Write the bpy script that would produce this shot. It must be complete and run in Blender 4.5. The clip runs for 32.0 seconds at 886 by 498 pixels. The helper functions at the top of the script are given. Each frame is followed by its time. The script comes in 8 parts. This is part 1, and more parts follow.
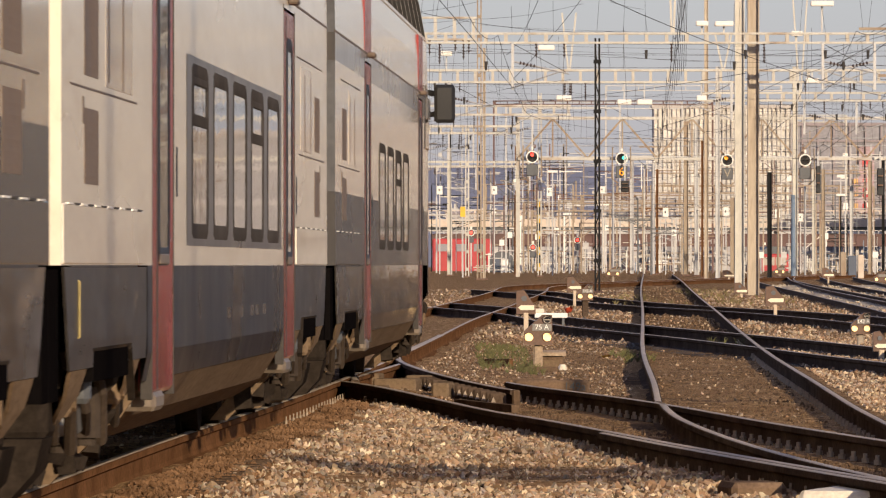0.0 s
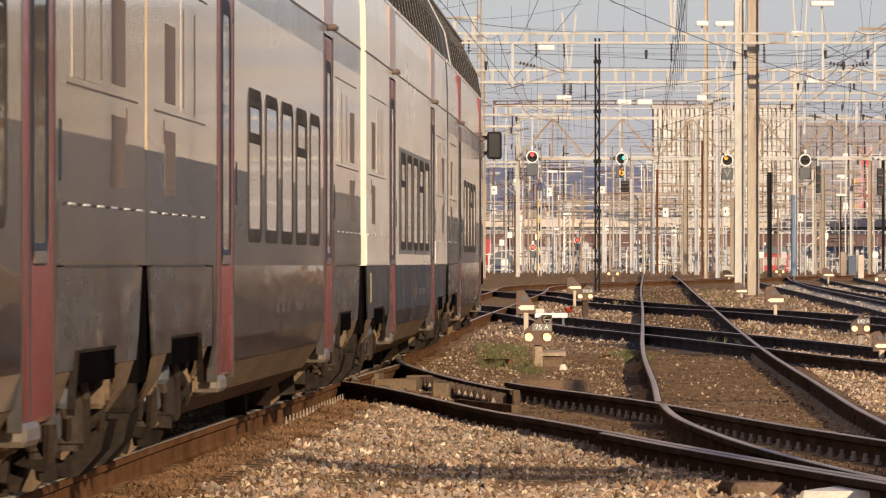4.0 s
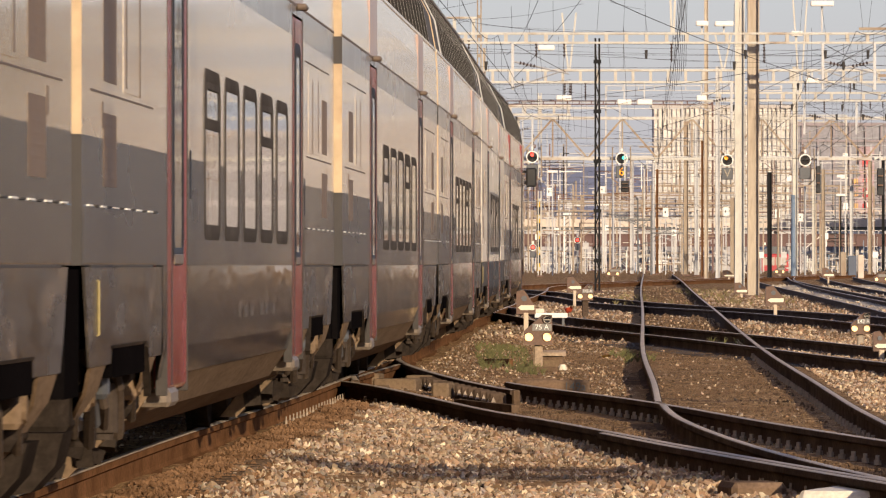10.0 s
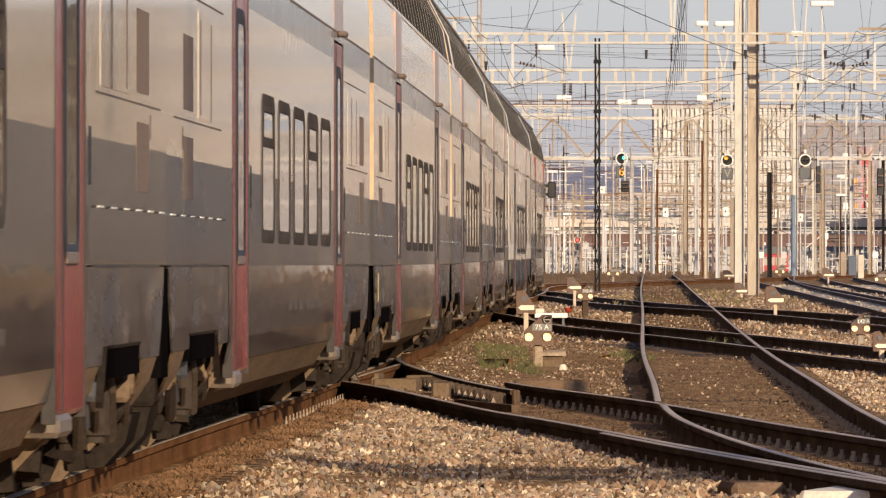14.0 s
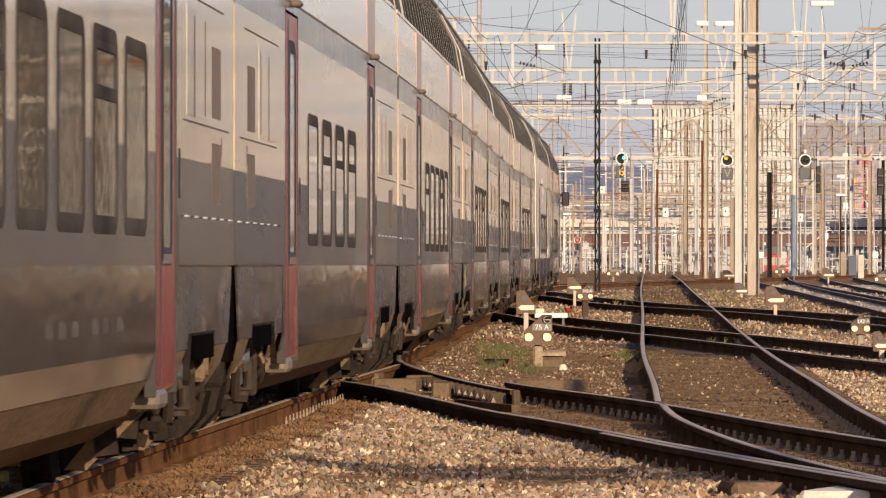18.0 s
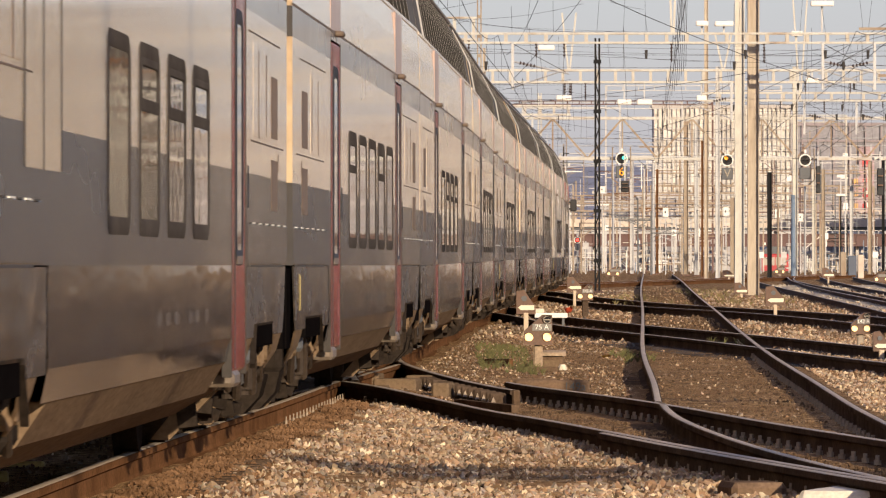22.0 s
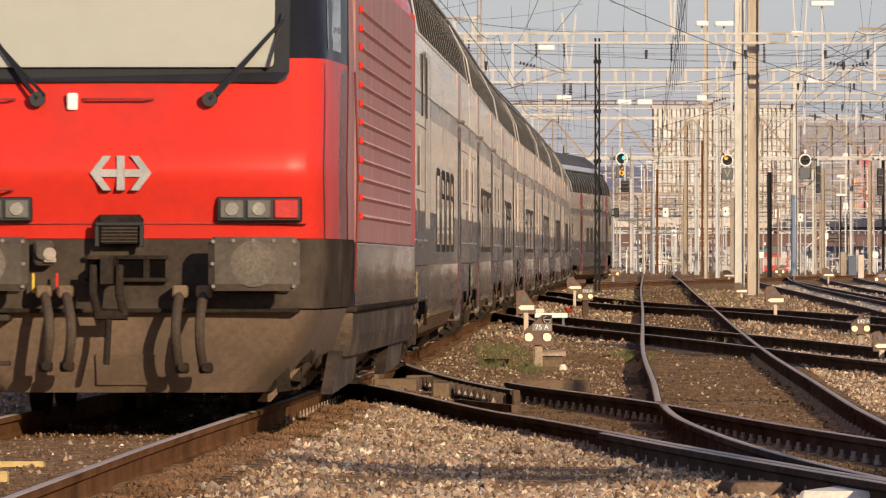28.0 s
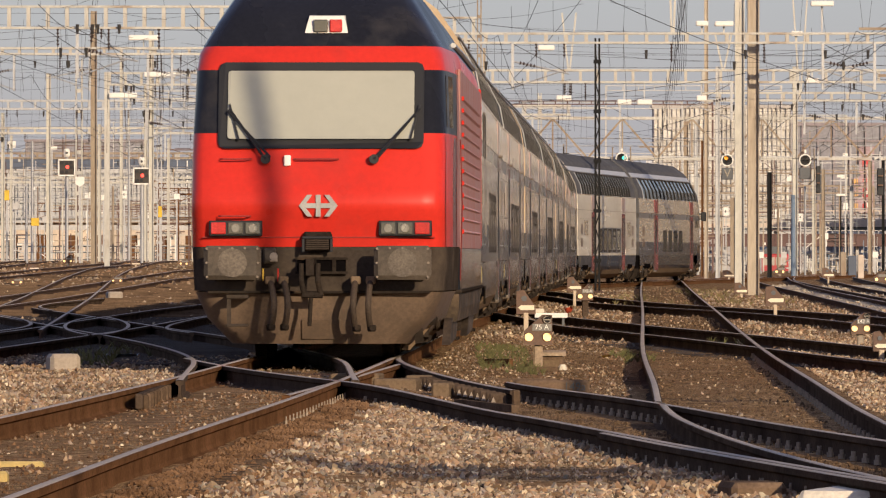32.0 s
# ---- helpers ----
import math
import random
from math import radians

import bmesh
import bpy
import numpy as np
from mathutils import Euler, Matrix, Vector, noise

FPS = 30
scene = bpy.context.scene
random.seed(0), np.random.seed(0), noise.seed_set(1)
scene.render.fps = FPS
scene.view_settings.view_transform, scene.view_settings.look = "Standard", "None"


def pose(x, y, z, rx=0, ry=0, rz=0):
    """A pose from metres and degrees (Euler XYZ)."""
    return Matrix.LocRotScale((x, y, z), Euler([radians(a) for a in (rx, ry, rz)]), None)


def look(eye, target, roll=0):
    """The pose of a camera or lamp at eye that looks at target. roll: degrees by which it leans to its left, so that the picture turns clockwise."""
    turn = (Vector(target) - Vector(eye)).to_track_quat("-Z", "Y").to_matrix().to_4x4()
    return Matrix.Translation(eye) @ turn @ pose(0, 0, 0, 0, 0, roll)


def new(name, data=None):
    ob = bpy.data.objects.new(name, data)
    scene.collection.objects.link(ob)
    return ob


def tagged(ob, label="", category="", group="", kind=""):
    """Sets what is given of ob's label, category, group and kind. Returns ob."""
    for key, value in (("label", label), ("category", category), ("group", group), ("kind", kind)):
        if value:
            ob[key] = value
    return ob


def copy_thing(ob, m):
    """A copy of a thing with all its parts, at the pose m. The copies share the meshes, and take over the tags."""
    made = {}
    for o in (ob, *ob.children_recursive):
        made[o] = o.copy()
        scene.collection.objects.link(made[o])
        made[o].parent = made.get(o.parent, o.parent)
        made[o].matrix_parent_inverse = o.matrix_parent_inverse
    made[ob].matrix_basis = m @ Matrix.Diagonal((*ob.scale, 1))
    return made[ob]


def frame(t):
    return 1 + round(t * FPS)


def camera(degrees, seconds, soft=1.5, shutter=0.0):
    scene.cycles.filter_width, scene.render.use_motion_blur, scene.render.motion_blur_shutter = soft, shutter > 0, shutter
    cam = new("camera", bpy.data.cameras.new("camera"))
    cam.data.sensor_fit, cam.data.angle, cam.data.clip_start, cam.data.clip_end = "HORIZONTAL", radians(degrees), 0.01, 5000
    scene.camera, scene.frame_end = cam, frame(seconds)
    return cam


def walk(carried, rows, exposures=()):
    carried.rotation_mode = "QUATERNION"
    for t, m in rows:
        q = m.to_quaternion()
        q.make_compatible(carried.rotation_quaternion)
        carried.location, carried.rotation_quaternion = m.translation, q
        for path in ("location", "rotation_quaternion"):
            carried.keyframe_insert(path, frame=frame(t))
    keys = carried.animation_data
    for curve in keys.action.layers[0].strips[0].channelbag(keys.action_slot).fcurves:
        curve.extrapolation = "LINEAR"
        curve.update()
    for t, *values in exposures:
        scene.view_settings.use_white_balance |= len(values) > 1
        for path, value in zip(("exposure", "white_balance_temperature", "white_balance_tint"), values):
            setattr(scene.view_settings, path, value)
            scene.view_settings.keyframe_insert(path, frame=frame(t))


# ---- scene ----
FOV, EYE = 5.565, 0.98
cam = camera(FOV, 32.0, soft=1.2, shutter=0.5)
CAM_POSE = pose(0, 0, EYE, 90.103, 0, 0)
walk(cam, [(0.0, CAM_POSE), (32.0, CAM_POSE)], [(0.0, 0.08), (3.0, 0.09), (6.0, 0.22), (25.0, 0.24), (28.0, 0.1), (30.0, -0.05), (32.0, -0.07)])

# ---- daylight: a low warm sun behind the camera, slightly to its right ----
SUN_EL, SUN_AZ = 15.0, 22.0
to_sun = Vector((math.sin(radians(SUN_AZ)) * math.cos(radians(SUN_EL)), -math.cos(radians(SUN_AZ)) * math.cos(radians(SUN_EL)), math.sin(radians(SUN_EL))))
world = bpy.data.worlds.new("sky")
scene.world = world
world.use_nodes = True
sky = world.node_tree.nodes.new("ShaderNodeTexSky")
sky.sky_type, sky.sun_disc = "NISHITA", False
sky.sun_elevation, sky.sun_rotation = radians(SUN_EL), radians(180 - SUN_AZ)
sky.air_density, sky.dust_density, sky.ozone_density = 1.0, 0.8, 2.0
wn, wl = world.node_tree.nodes, world.node_tree.links
wl.new(sky.outputs[0], wn["Background"].inputs[0])
wn["Background"].inputs[1].default_value = 0.066
haze = wn.new("ShaderNodeBackground")
haze.inputs[0].default_value, haze.inputs[1].default_value = (0.6, 0.58, 1.06, 1), 0.26
both = wn.new("ShaderNodeAddShader")
wl.new(wn["Background"].outputs[0], both.inputs[0])
wl.new(haze.outputs[0], both.inputs[1])
wl.new(both.outputs[0], wn["World Output"].inputs[0])
sun = new("sun", bpy.data.lights.new("sun", "SUN"))
sun.data.energy, sun.data.angle, sun.data.color = 4.5, radians(0.6), (1.0, 0.8, 0.58)
sun.matrix_world = look(to_sun * 200, (0, 0, 0))


# ---- the lie of the land and the line of the train ----
KNOT_Y = [20, 35, 50, 65, 80, 100, 120, 150, 180, 210, 240, 270, 300, 330, 370, 420]
KNOT_X = [-3.078, -2.671, -2.342, -1.935, -1.588, -1.166, -0.799, -0.256, 0.438, 1.104, 1.784, 2.34, 3.142, 6.034, 10.643, 15.774]


def spline_table(ky, kx, step=0.5):
    """Natural cubic through the knots, as arrays of y, x and length along the line."""
    n, h = len(ky), np.diff(np.array(ky, float))
    a, b = np.eye(n), np.zeros(n)
    for i in range(1, n - 1):
        a[i, i - 1:i + 2] = h[i - 1], 2 * (h[i - 1] + h[i]), h[i]
        b[i] = 6 * ((kx[i + 1] - kx[i]) / h[i] - (kx[i] - kx[i - 1]) / h[i - 1])
    m = np.linalg.solve(a, b)
    y = np.arange(ky[0], ky[-1] + step / 2, step)
    i = np.clip(np.searchsorted(ky, y) - 1, 0, n - 2)
    kya, kxa = np.array(ky, float), np.array(kx, float)
    p, q = (kya[i + 1] - y) / h[i], (y - kya[i]) / h[i]
    x = p * kxa[i] + q * kxa[i + 1] + ((p ** 3 - p) * m[i] + (q ** 3 - q) * m[i + 1]) * h[i] ** 2 / 6
    s = np.concatenate([[0], np.cumsum(np.hypot(np.diff(y), np.diff(x)))])
    return y, x, s


LINE_Y, LINE_X, LINE_S = spline_table(KNOT_Y, KNOT_X)


def line_x(y):
    """Middle of the train's track at the distance y."""
    if y < KNOT_Y[0]:
        return KNOT_X[0] - 0.0262 * (KNOT_Y[0] - y)
    if y > KNOT_Y[-1]:
        return KNOT_X[-1] + 0.128 * (y - KNOT_Y[-1])
    return float(np.interp(y, LINE_Y, LINE_X))


def rise(y):
    """The yard climbs gently with the distance."""
    return float(np.interp(y, [80, 120, 230, 330, 500, 700], [0, 0.05, 0.2, 0.37, 0.55, 0.6]))


def rail_z(x, y):
    """Height of the rail heads; the tracks on the right-hand side lie a little lower."""
    q = min(1, max(0, (x - line_x(y) - 0.8) / 1.6))
    bank = min(1, max(0, (-0.014 * y - x) / (0.012 * abs(y) + 1))) * float(np.interp(y, [130, 200, 400, 600], [0, 0.12, 0.72, 0.85])) * (1 if x > -60 else 0.6)
    return rise(y) + bank - 0.11 * q * q * (3 - 2 * q) * float(np.interp(y, [150, 320], [1, 0]))


# ---- materials ----
def paint(name, colour, rough=0.5, metal=0.0, spots=8.0, amount=0.25, fine=60.0, bump=0.0, dirt=None, dirt_share=0.4, coat=0.0, stretch=(1, 1, 1), random_tint=0.0, spec=0.5, wave=0.0):
    """A surface with two scales of variation, a dirt layer and fine relief, at real size."""
    m = bpy.data.materials.new(name)
    m.use_nodes = True
    t = m.node_tree
    n, l = t.nodes, t.links
    b = n["Principled BSDF"]
    co = n.new("ShaderNodeTexCoord")
    mp = n.new("ShaderNodeMapping")
    mp.inputs["Scale"].default_value = stretch
    l.new(co.outputs["Object"], mp.inputs[0])

    def tex(scale, detail):
        k = n.new("ShaderNodeTexNoise")
        k.inputs["Scale"].default_value, k.inputs["Detail"].default_value, k.inputs["Roughness"].default_value = scale, detail, 0.62
        l.new(mp.outputs[0], k.inputs["Vector"])
        return k

    big, small = tex(spots * 0.25, 5), tex(fine, 3)
    r1 = n.new("ShaderNodeMapRange")
    r1.inputs["From Min"].default_value, r1.inputs["From Max"].default_value = 0.3, 0.7
    r1.inputs["To Min"].default_value, r1.inputs["To Max"].default_value = 1 - amount, 1 + amount * 0.6
    l.new(big.outputs[0], r1.inputs[0])
    r2 = n.new("ShaderNodeMapRange")
    r2.inputs["From Min"].default_value, r2.inputs["From Max"].default_value = 0.3, 0.7
    r2.inputs["To Min"].default_value, r2.inputs["To Max"].default_value = 1 - amount * 0.7, 1 + amount * 0.5
    l.new(small.outputs[0], r2.inputs[0])
    mul = n.new("ShaderNodeMath")
    mul.operation = "MULTIPLY"
    l.new(r1.outputs[0], mul.inputs[0])
    l.new(r2.outputs[0], mul.inputs[1])
    last = mul.outputs[0]
    if random_tint:
        oi = n.new("ShaderNodeObjectInfo")
        r3 = n.new("ShaderNodeMapRange")
        r3.inputs["To Min"].default_value, r3.inputs["To Max"].default_value = 1 - random_tint, 1 + random_tint
        l.new(oi.outputs["Random"], r3.inputs[0])
        mu = n.new("ShaderNodeMath")
        mu.operation = "MULTIPLY"
        l.new(last, mu.inputs[0])
        l.new(r3.outputs[0], mu.inputs[1])
        last = mu.outputs[0]
    vm = n.new("ShaderNodeVectorMath")
    vm.operation = "SCALE"
    vm.inputs[0].default_value = colour
    l.new(last, vm.inputs["Scale"])
    col = vm.outputs[0]
    if dirt:
        dn = tex(spots * 0.6, 6)
        dr = n.new("ShaderNodeMapRange")
        dr.inputs["From Min"].default_value, dr.inputs["From Max"].default_value = 0.62 - dirt_share * 0.3, 0.72
        l.new(dn.outputs[0], dr.inputs[0])
        mx = n.new("ShaderNodeMix")
        mx.data_type = "RGBA"
        l.new(dr.outputs[0], mx.inputs["Factor"])
        l.new(col, mx.inputs["A"])
        mx.inputs["B"].default_value = (*dirt, 1)
        col = mx.outputs["Result"]
    l.new(col, b.inputs["Base Color"])
    rr = n.new("ShaderNodeMapRange")
    rr.inputs["From Min"].default_value, rr.inputs["From Max"].default_value = 0.3, 0.7
    rr.inputs["To Min"].default_value, rr.inputs["To Max"].default_value = max(0.02, rough - 0.12), min(1, rough + 0.12)
    l.new(big.outputs[0], rr.inputs[0])
    l.new(rr.outputs[0], b.inputs["Roughness"])
    b.inputs["Metallic"].default_value = metal
    b.inputs["Specular IOR Level"].default_value = spec
    if coat:
        b.inputs["Coat Weight"].default_value, b.inputs["Coat Roughness"].default_value = coat, 0.08
    if bump:
        bp = n.new("ShaderNodeBump")
        bp.inputs["Strength"].default_value, bp.inputs["Distance"].default_value = 0.6, bump
        l.new(small.outputs[0], bp.inputs["Height"])
        l.new(bp.outputs[0], b.inputs["Normal"])
    if wave:
        place, mapped, dents = n.new("ShaderNodeTexCoord"), n.new("ShaderNodeMapping"), n.new("ShaderNodeTexNoise")
        mapped.inputs["Scale"].default_value = (1, 0.14, 1.4)
        dents.inputs["Scale"].default_value, dents.inputs["Detail"].default_value = 7.0, 1
        l.new(place.outputs["Object"], mapped.inputs[0])
        l.new(mapped.outputs[0], dents.inputs["Vector"])
        sheet = n.new("ShaderNodeBump")
        sheet.inputs["Strength"].default_value, sheet.inputs["Distance"].default_value = 1.0, wave
        l.new(dents.outputs[0], sheet.inputs["Height"])
        l.new(sheet.outputs[0], b.inputs["Normal"])
    return m


def glow(name, colour, power):
    m = bpy.data.materials.new(name)
    m.use_nodes = True
    b = m.node_tree.nodes["Principled BSDF"]
    b.inputs["Base Color"].default_value = (*colour, 1)
    b.inputs["Emission Color"].default_value = (*colour, 1)
    b.inputs["Emission Strength"].default_value = power
    return m


BISTRO_WHITE = paint("clean_cream_paint", (0.9, 0.82, 0.67), 0.24, spots=1.6, amount=0.06, fine=9, dirt=(0.6, 0.5, 0.4), dirt_share=0.2, coat=0.4, stretch=(1, 0.1, 0.7))
WHITE = paint("cream_white_paint", (0.82, 0.69, 0.51), 0.24, spots=1.6, amount=0.08, fine=9, dirt=(0.58, 0.46, 0.33), dirt_share=0.3, coat=0.75, stretch=(1, 0.1, 0.7))
GREY = paint("grey_band_paint", (0.074, 0.069, 0.067), 0.2, spots=2.4, amount=0.14, fine=12, dirt=(0.108, 0.095, 0.085), dirt_share=0.35, spec=0.15, stretch=(1, 0.1, 0.6))
STRIPE = paint("grey_stripe_paint", (0.2, 0.185, 0.17), 0.25, coat=0.5, spots=1, amount=0.1, fine=10)
DARK = paint("dark_skirt_paint", (0.036, 0.034, 0.035), 0.13, spots=3.0, amount=0.3, fine=14, dirt=(0.07, 0.06, 0.052), dirt_share=0.4, spec=0.12, stretch=(1, 0.12, 1), wave=0.0019)
BROWN = paint("brake_dust_brown", (0.19, 0.133, 0.084), 0.75, spec=0.0, stretch=(1, 0.2, 1), spots=3, amount=0.3, fine=30, bump=0.003)
SCUFF = paint("scuffed_dark_cover", (0.075, 0.066, 0.058), 0.25, spots=7.0, amount=0.5, fine=14, dirt=(0.26, 0.2, 0.145), dirt_share=0.22, spec=0.16, stretch=(1, 0.22, 1), wave=0.002)
# pale blotches: scuffs, and sunlight sparkle put into the colour
SCUFF_DARK = paint("scuffed_black_cover_sparkle", (0.05, 0.044, 0.04), 0.35, spots=7.0, amount=0.5, fine=14, dirt=(0.28, 0.22, 0.16), dirt_share=0.05, spec=0.12, stretch=(1, 0.22, 1), wave=0.0025)
DOOR_DEEP = paint("deep_red_edge_paint", (0.2, 0.04, 0.035), 0.6, spots=3, amount=0.2, fine=20, spec=0.0)
GRIME = paint("greasy_bogie_steel", (0.036, 0.028, 0.022), 0.7, spec=0.0, spots=4, amount=0.45, fine=30, bump=0.004, dirt=(0.085, 0.056, 0.036), dirt_share=0.2)
HOSE_DARK = paint("dusty_brake_hose", (0.06, 0.044, 0.032), 0.75, spots=6, amount=0.35, fine=40, spec=0.1)
ROOF = paint("roof_grey_paint", (0.12, 0.12, 0.125), 0.6, spots=2, amount=0.25, fine=12, spec=0.0)
DOOR_RED = paint("dark_red_door_paint", (0.3, 0.048, 0.042), 0.2, spec=0.2, spots=2, amount=0.25, fine=20, dirt=(0.17, 0.05, 0.042), dirt_share=0.3, wave=0.002)
RED = paint("signal_red_paint", (0.62, 0.035, 0.022), 0.3, spots=1.2, amount=0.1, fine=14, spec=0.18, dirt=(0.42, 0.04, 0.03), dirt_share=0.25)
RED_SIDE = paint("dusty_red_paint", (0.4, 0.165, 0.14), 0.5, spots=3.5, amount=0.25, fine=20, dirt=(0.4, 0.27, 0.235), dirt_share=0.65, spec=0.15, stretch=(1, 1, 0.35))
# pale patches on the ribs: wear together with painted highlights
RIB_WORN_LIT = paint("worn_rib_paint_highlights", (0.55, 0.26, 0.22), 0.5, spots=7, amount=0.25, fine=20, dirt=(0.75, 0.64, 0.56), dirt_share=0.3, spec=0.15)
NAVY = paint("black_blue_paint", (0.018, 0.019, 0.025), 0.3, spots=2, amount=0.25, fine=20, spec=0.12, dirt=(0.045, 0.042, 0.042), dirt_share=0.25, wave=0.002)
BLACK = paint("black_rubber", (0.012, 0.012, 0.013), 0.6, spots=6, amount=0.3, fine=50)
# near-black that paints the shade in gaps, openings, slots and under floors
HOLE = paint("recess_shade_black", (0.006, 0.005, 0.005), 1.0, spec=0.0, spots=4, amount=0.3, fine=30)
SILVER = paint("bare_light_metal", (0.5, 0.49, 0.47), 0.4, 0.6, spots=5, amount=0.2, fine=40)
LOUVRE = paint("brown_grille", (0.19, 0.135, 0.09), 0.7, spots=6, amount=0.3, fine=50)
LOCO_DARK = paint("glossy_black_blue_flank", (0.02, 0.021, 0.026), 0.08, spots=3, amount=0.3, fine=14, dirt=(0.06, 0.05, 0.04), dirt_share=0.25, spec=0.05, stretch=(1, 0.12, 0.8), wave=0.0016)
APRON = paint("dusty_grey_steel", (0.055, 0.043, 0.034), 0.7, spec=0.0, spots=3, amount=0.3, fine=26, dirt=(0.1, 0.076, 0.055), dirt_share=0.5, bump=0.002)
SNOW_SKIRT = paint("brown_dusty_plough_paint", (0.15, 0.1, 0.064), 0.75, spots=3, amount=0.3, fine=26, dirt=(0.085, 0.06, 0.04), dirt_share=0.35, bump=0.002)
BUFFER = paint("greased_buffer_steel", (0.1, 0.08, 0.06), 0.6, spots=6, amount=0.35, fine=30, dirt=(0.06, 0.048, 0.036), dirt_share=0.4, spec=0.2)
SKIRT_DUST = paint("dusted_dark_skirt", (0.07, 0.052, 0.037), 0.6, spots=5, amount=0.4, fine=26, dirt=(0.17, 0.122, 0.08), dirt_share=0.5, bump=0.002, spec=0.04, stretch=(1, 0.3, 1))
BOLT = paint("worn_bolt_steel", (0.34, 0.27, 0.2), 0.6, spots=9, amount=0.3, fine=60, spec=0.2)
# dusty red; the near-black streaks paint dark reflections
CAB_STREAKED = paint("dusty_red_dark_reflections", (0.21, 0.075, 0.065), 0.3, spots=6, amount=0.3, fine=16, dirt=(0.04, 0.03, 0.032), dirt_share=0.45, spec=0.2, stretch=(1, 0.3, 0.35))
RUST = paint("rusty_rail_steel", (0.16, 0.078, 0.036), 0.9, spots=5, amount=0.4, fine=40, bump=0.003, spec=0.0)
OLD_RAIL = paint("dark_rail_steel", (0.098, 0.069, 0.049), 0.85, spots=5, amount=0.4, fine=40, bump=0.003, spec=0.0)
RAIL_TOP = paint("polished_rail_head", (0.5, 0.41, 0.31), 0.6, 0.0, spec=0.05, spots=3, amount=0.25, fine=30, stretch=(1, 0.2, 1))
YARD_RAIL = paint("brown_yard_rail", (0.1, 0.06, 0.04), 0.85, spots=5, amount=0.4, fine=40, bump=0.003, spec=0.1)
DARK_TIMBER = paint("very_dark_timber", (0.055, 0.041, 0.031), 0.7, spec=0.1, spots=6, amount=0.4, fine=40, bump=0.005, random_tint=0.35)
SLEEPER = paint("weathered_sleeper_wood", (0.145, 0.097, 0.063), 0.9, spec=0.0, spots=8, amount=0.4, fine=40, bump=0.006, random_tint=0.25)
CREAM = paint("cream_mast_paint", (0.52, 0.5, 0.44), 0.6, spots=1.5, amount=0.18, fine=10, dirt=(0.3, 0.22, 0.15), dirt_share=0.35, stretch=(1, 1, 0.3))
TAN = paint("weathered_mast_paint", (0.33, 0.265, 0.19), 0.65, spots=1.5, amount=0.25, fine=10, dirt=(0.2, 0.12, 0.07), dirt_share=0.5, stretch=(1, 1, 0.3))
FRAME = paint("grey_rubber_frame", (0.085, 0.075, 0.067), 0.7, spec=0.0, spots=4, amount=0.25, fine=30)
SEAM = paint("panel_seam_shadow", (0.05, 0.042, 0.035), 0.8, spots=4, amount=0.3, fine=30)
END_TAN = paint("dirty_tan_end_wall", (0.56, 0.42, 0.26), 0.6, spots=2, amount=0.2, fine=14, dirt=(0.4, 0.27, 0.16), dirt_share=0.4)
PANEL_GREY = paint("warm_grey_window_panel", (0.1, 0.088, 0.076), 0.35, spots=1.5, amount=0.15, fine=12, coat=0.15)
HANDLE = paint("dull_yellow_handle", (0.38, 0.3, 0.11), 0.6, spots=6, amount=0.25, fine=40)
SLOT = paint("faded_brown_slot", (0.15, 0.11, 0.08), 0.7, spots=4, amount=0.3, fine=30)
ROSE = paint("faded_rose_paint", (0.42, 0.3, 0.26), 0.35, spots=2, amount=0.15, fine=20, coat=0.2)
RIB = paint("dull_rib_metal", (0.26, 0.245, 0.23), 0.45, 0.2, spots=3, amount=0.2, fine=20)
SLATE = paint("slate_grey_box", (0.09, 0.095, 0.1), 0.5, spots=3, amount=0.2, fine=20)
GASKET = paint("dark_window_gasket", (0.032, 0.029, 0.027), 0.6, spots=3, amount=0.25, fine=20, spec=0.1)
RIBW = paint("pale_rib_paint", (0.5, 0.49, 0.47), 0.45, spots=3, amount=0.2, fine=20)
STEP = paint("dusty_step_metal", (0.22, 0.175, 0.13), 0.6, 0.2, spots=5, amount=0.3, fine=30)
TANLIGHT = paint("rust_streaked_cream_paint", (0.46, 0.39, 0.3), 0.65, spots=1.2, amount=0.3, fine=10, dirt=(0.24, 0.15, 0.09), dirt_share=0.5, stretch=(1, 1, 0.15))
GALV = paint("galvanised_steel", (0.42, 0.42, 0.42), 0.5, 0.35, spots=2, amount=0.2, fine=14)
DARKMAST = paint("dark_green_black_steel", (0.02, 0.02, 0.02), 0.8, spec=0.1, spots=3, amount=0.3, fine=20)
BLUEGREY = paint("blue_grey_mast_paint", (0.16, 0.22, 0.3), 0.5, spots=1, amount=0.25, fine=10)
WIRE = paint("oxidised_copper_wire", (0.05, 0.045, 0.04), 0.7, 0.2, spots=3, amount=0.2, fine=10)
INSUL = paint("brown_insulator_ceramic", (0.06, 0.04, 0.035), 0.3, spots=4, amount=0.2, fine=20)
CONCRETE = paint("weathered_concrete", (0.36, 0.3, 0.235), 0.85, spots=3, amount=0.25, fine=30, bump=0.004)
YELLOW = paint("yellow_paint", (0.7, 0.45, 0.03), 0.5, spots=4, amount=0.2, fine=30)
SIGNWHITE = paint("white_enamel", (0.8, 0.77, 0.7), 0.45, spots=3, amount=0.1, fine=20)
SIGNAL_BROWN = paint("brown_signal_box", (0.13, 0.07, 0.042), 0.6, spots=5, amount=0.3, fine=30)


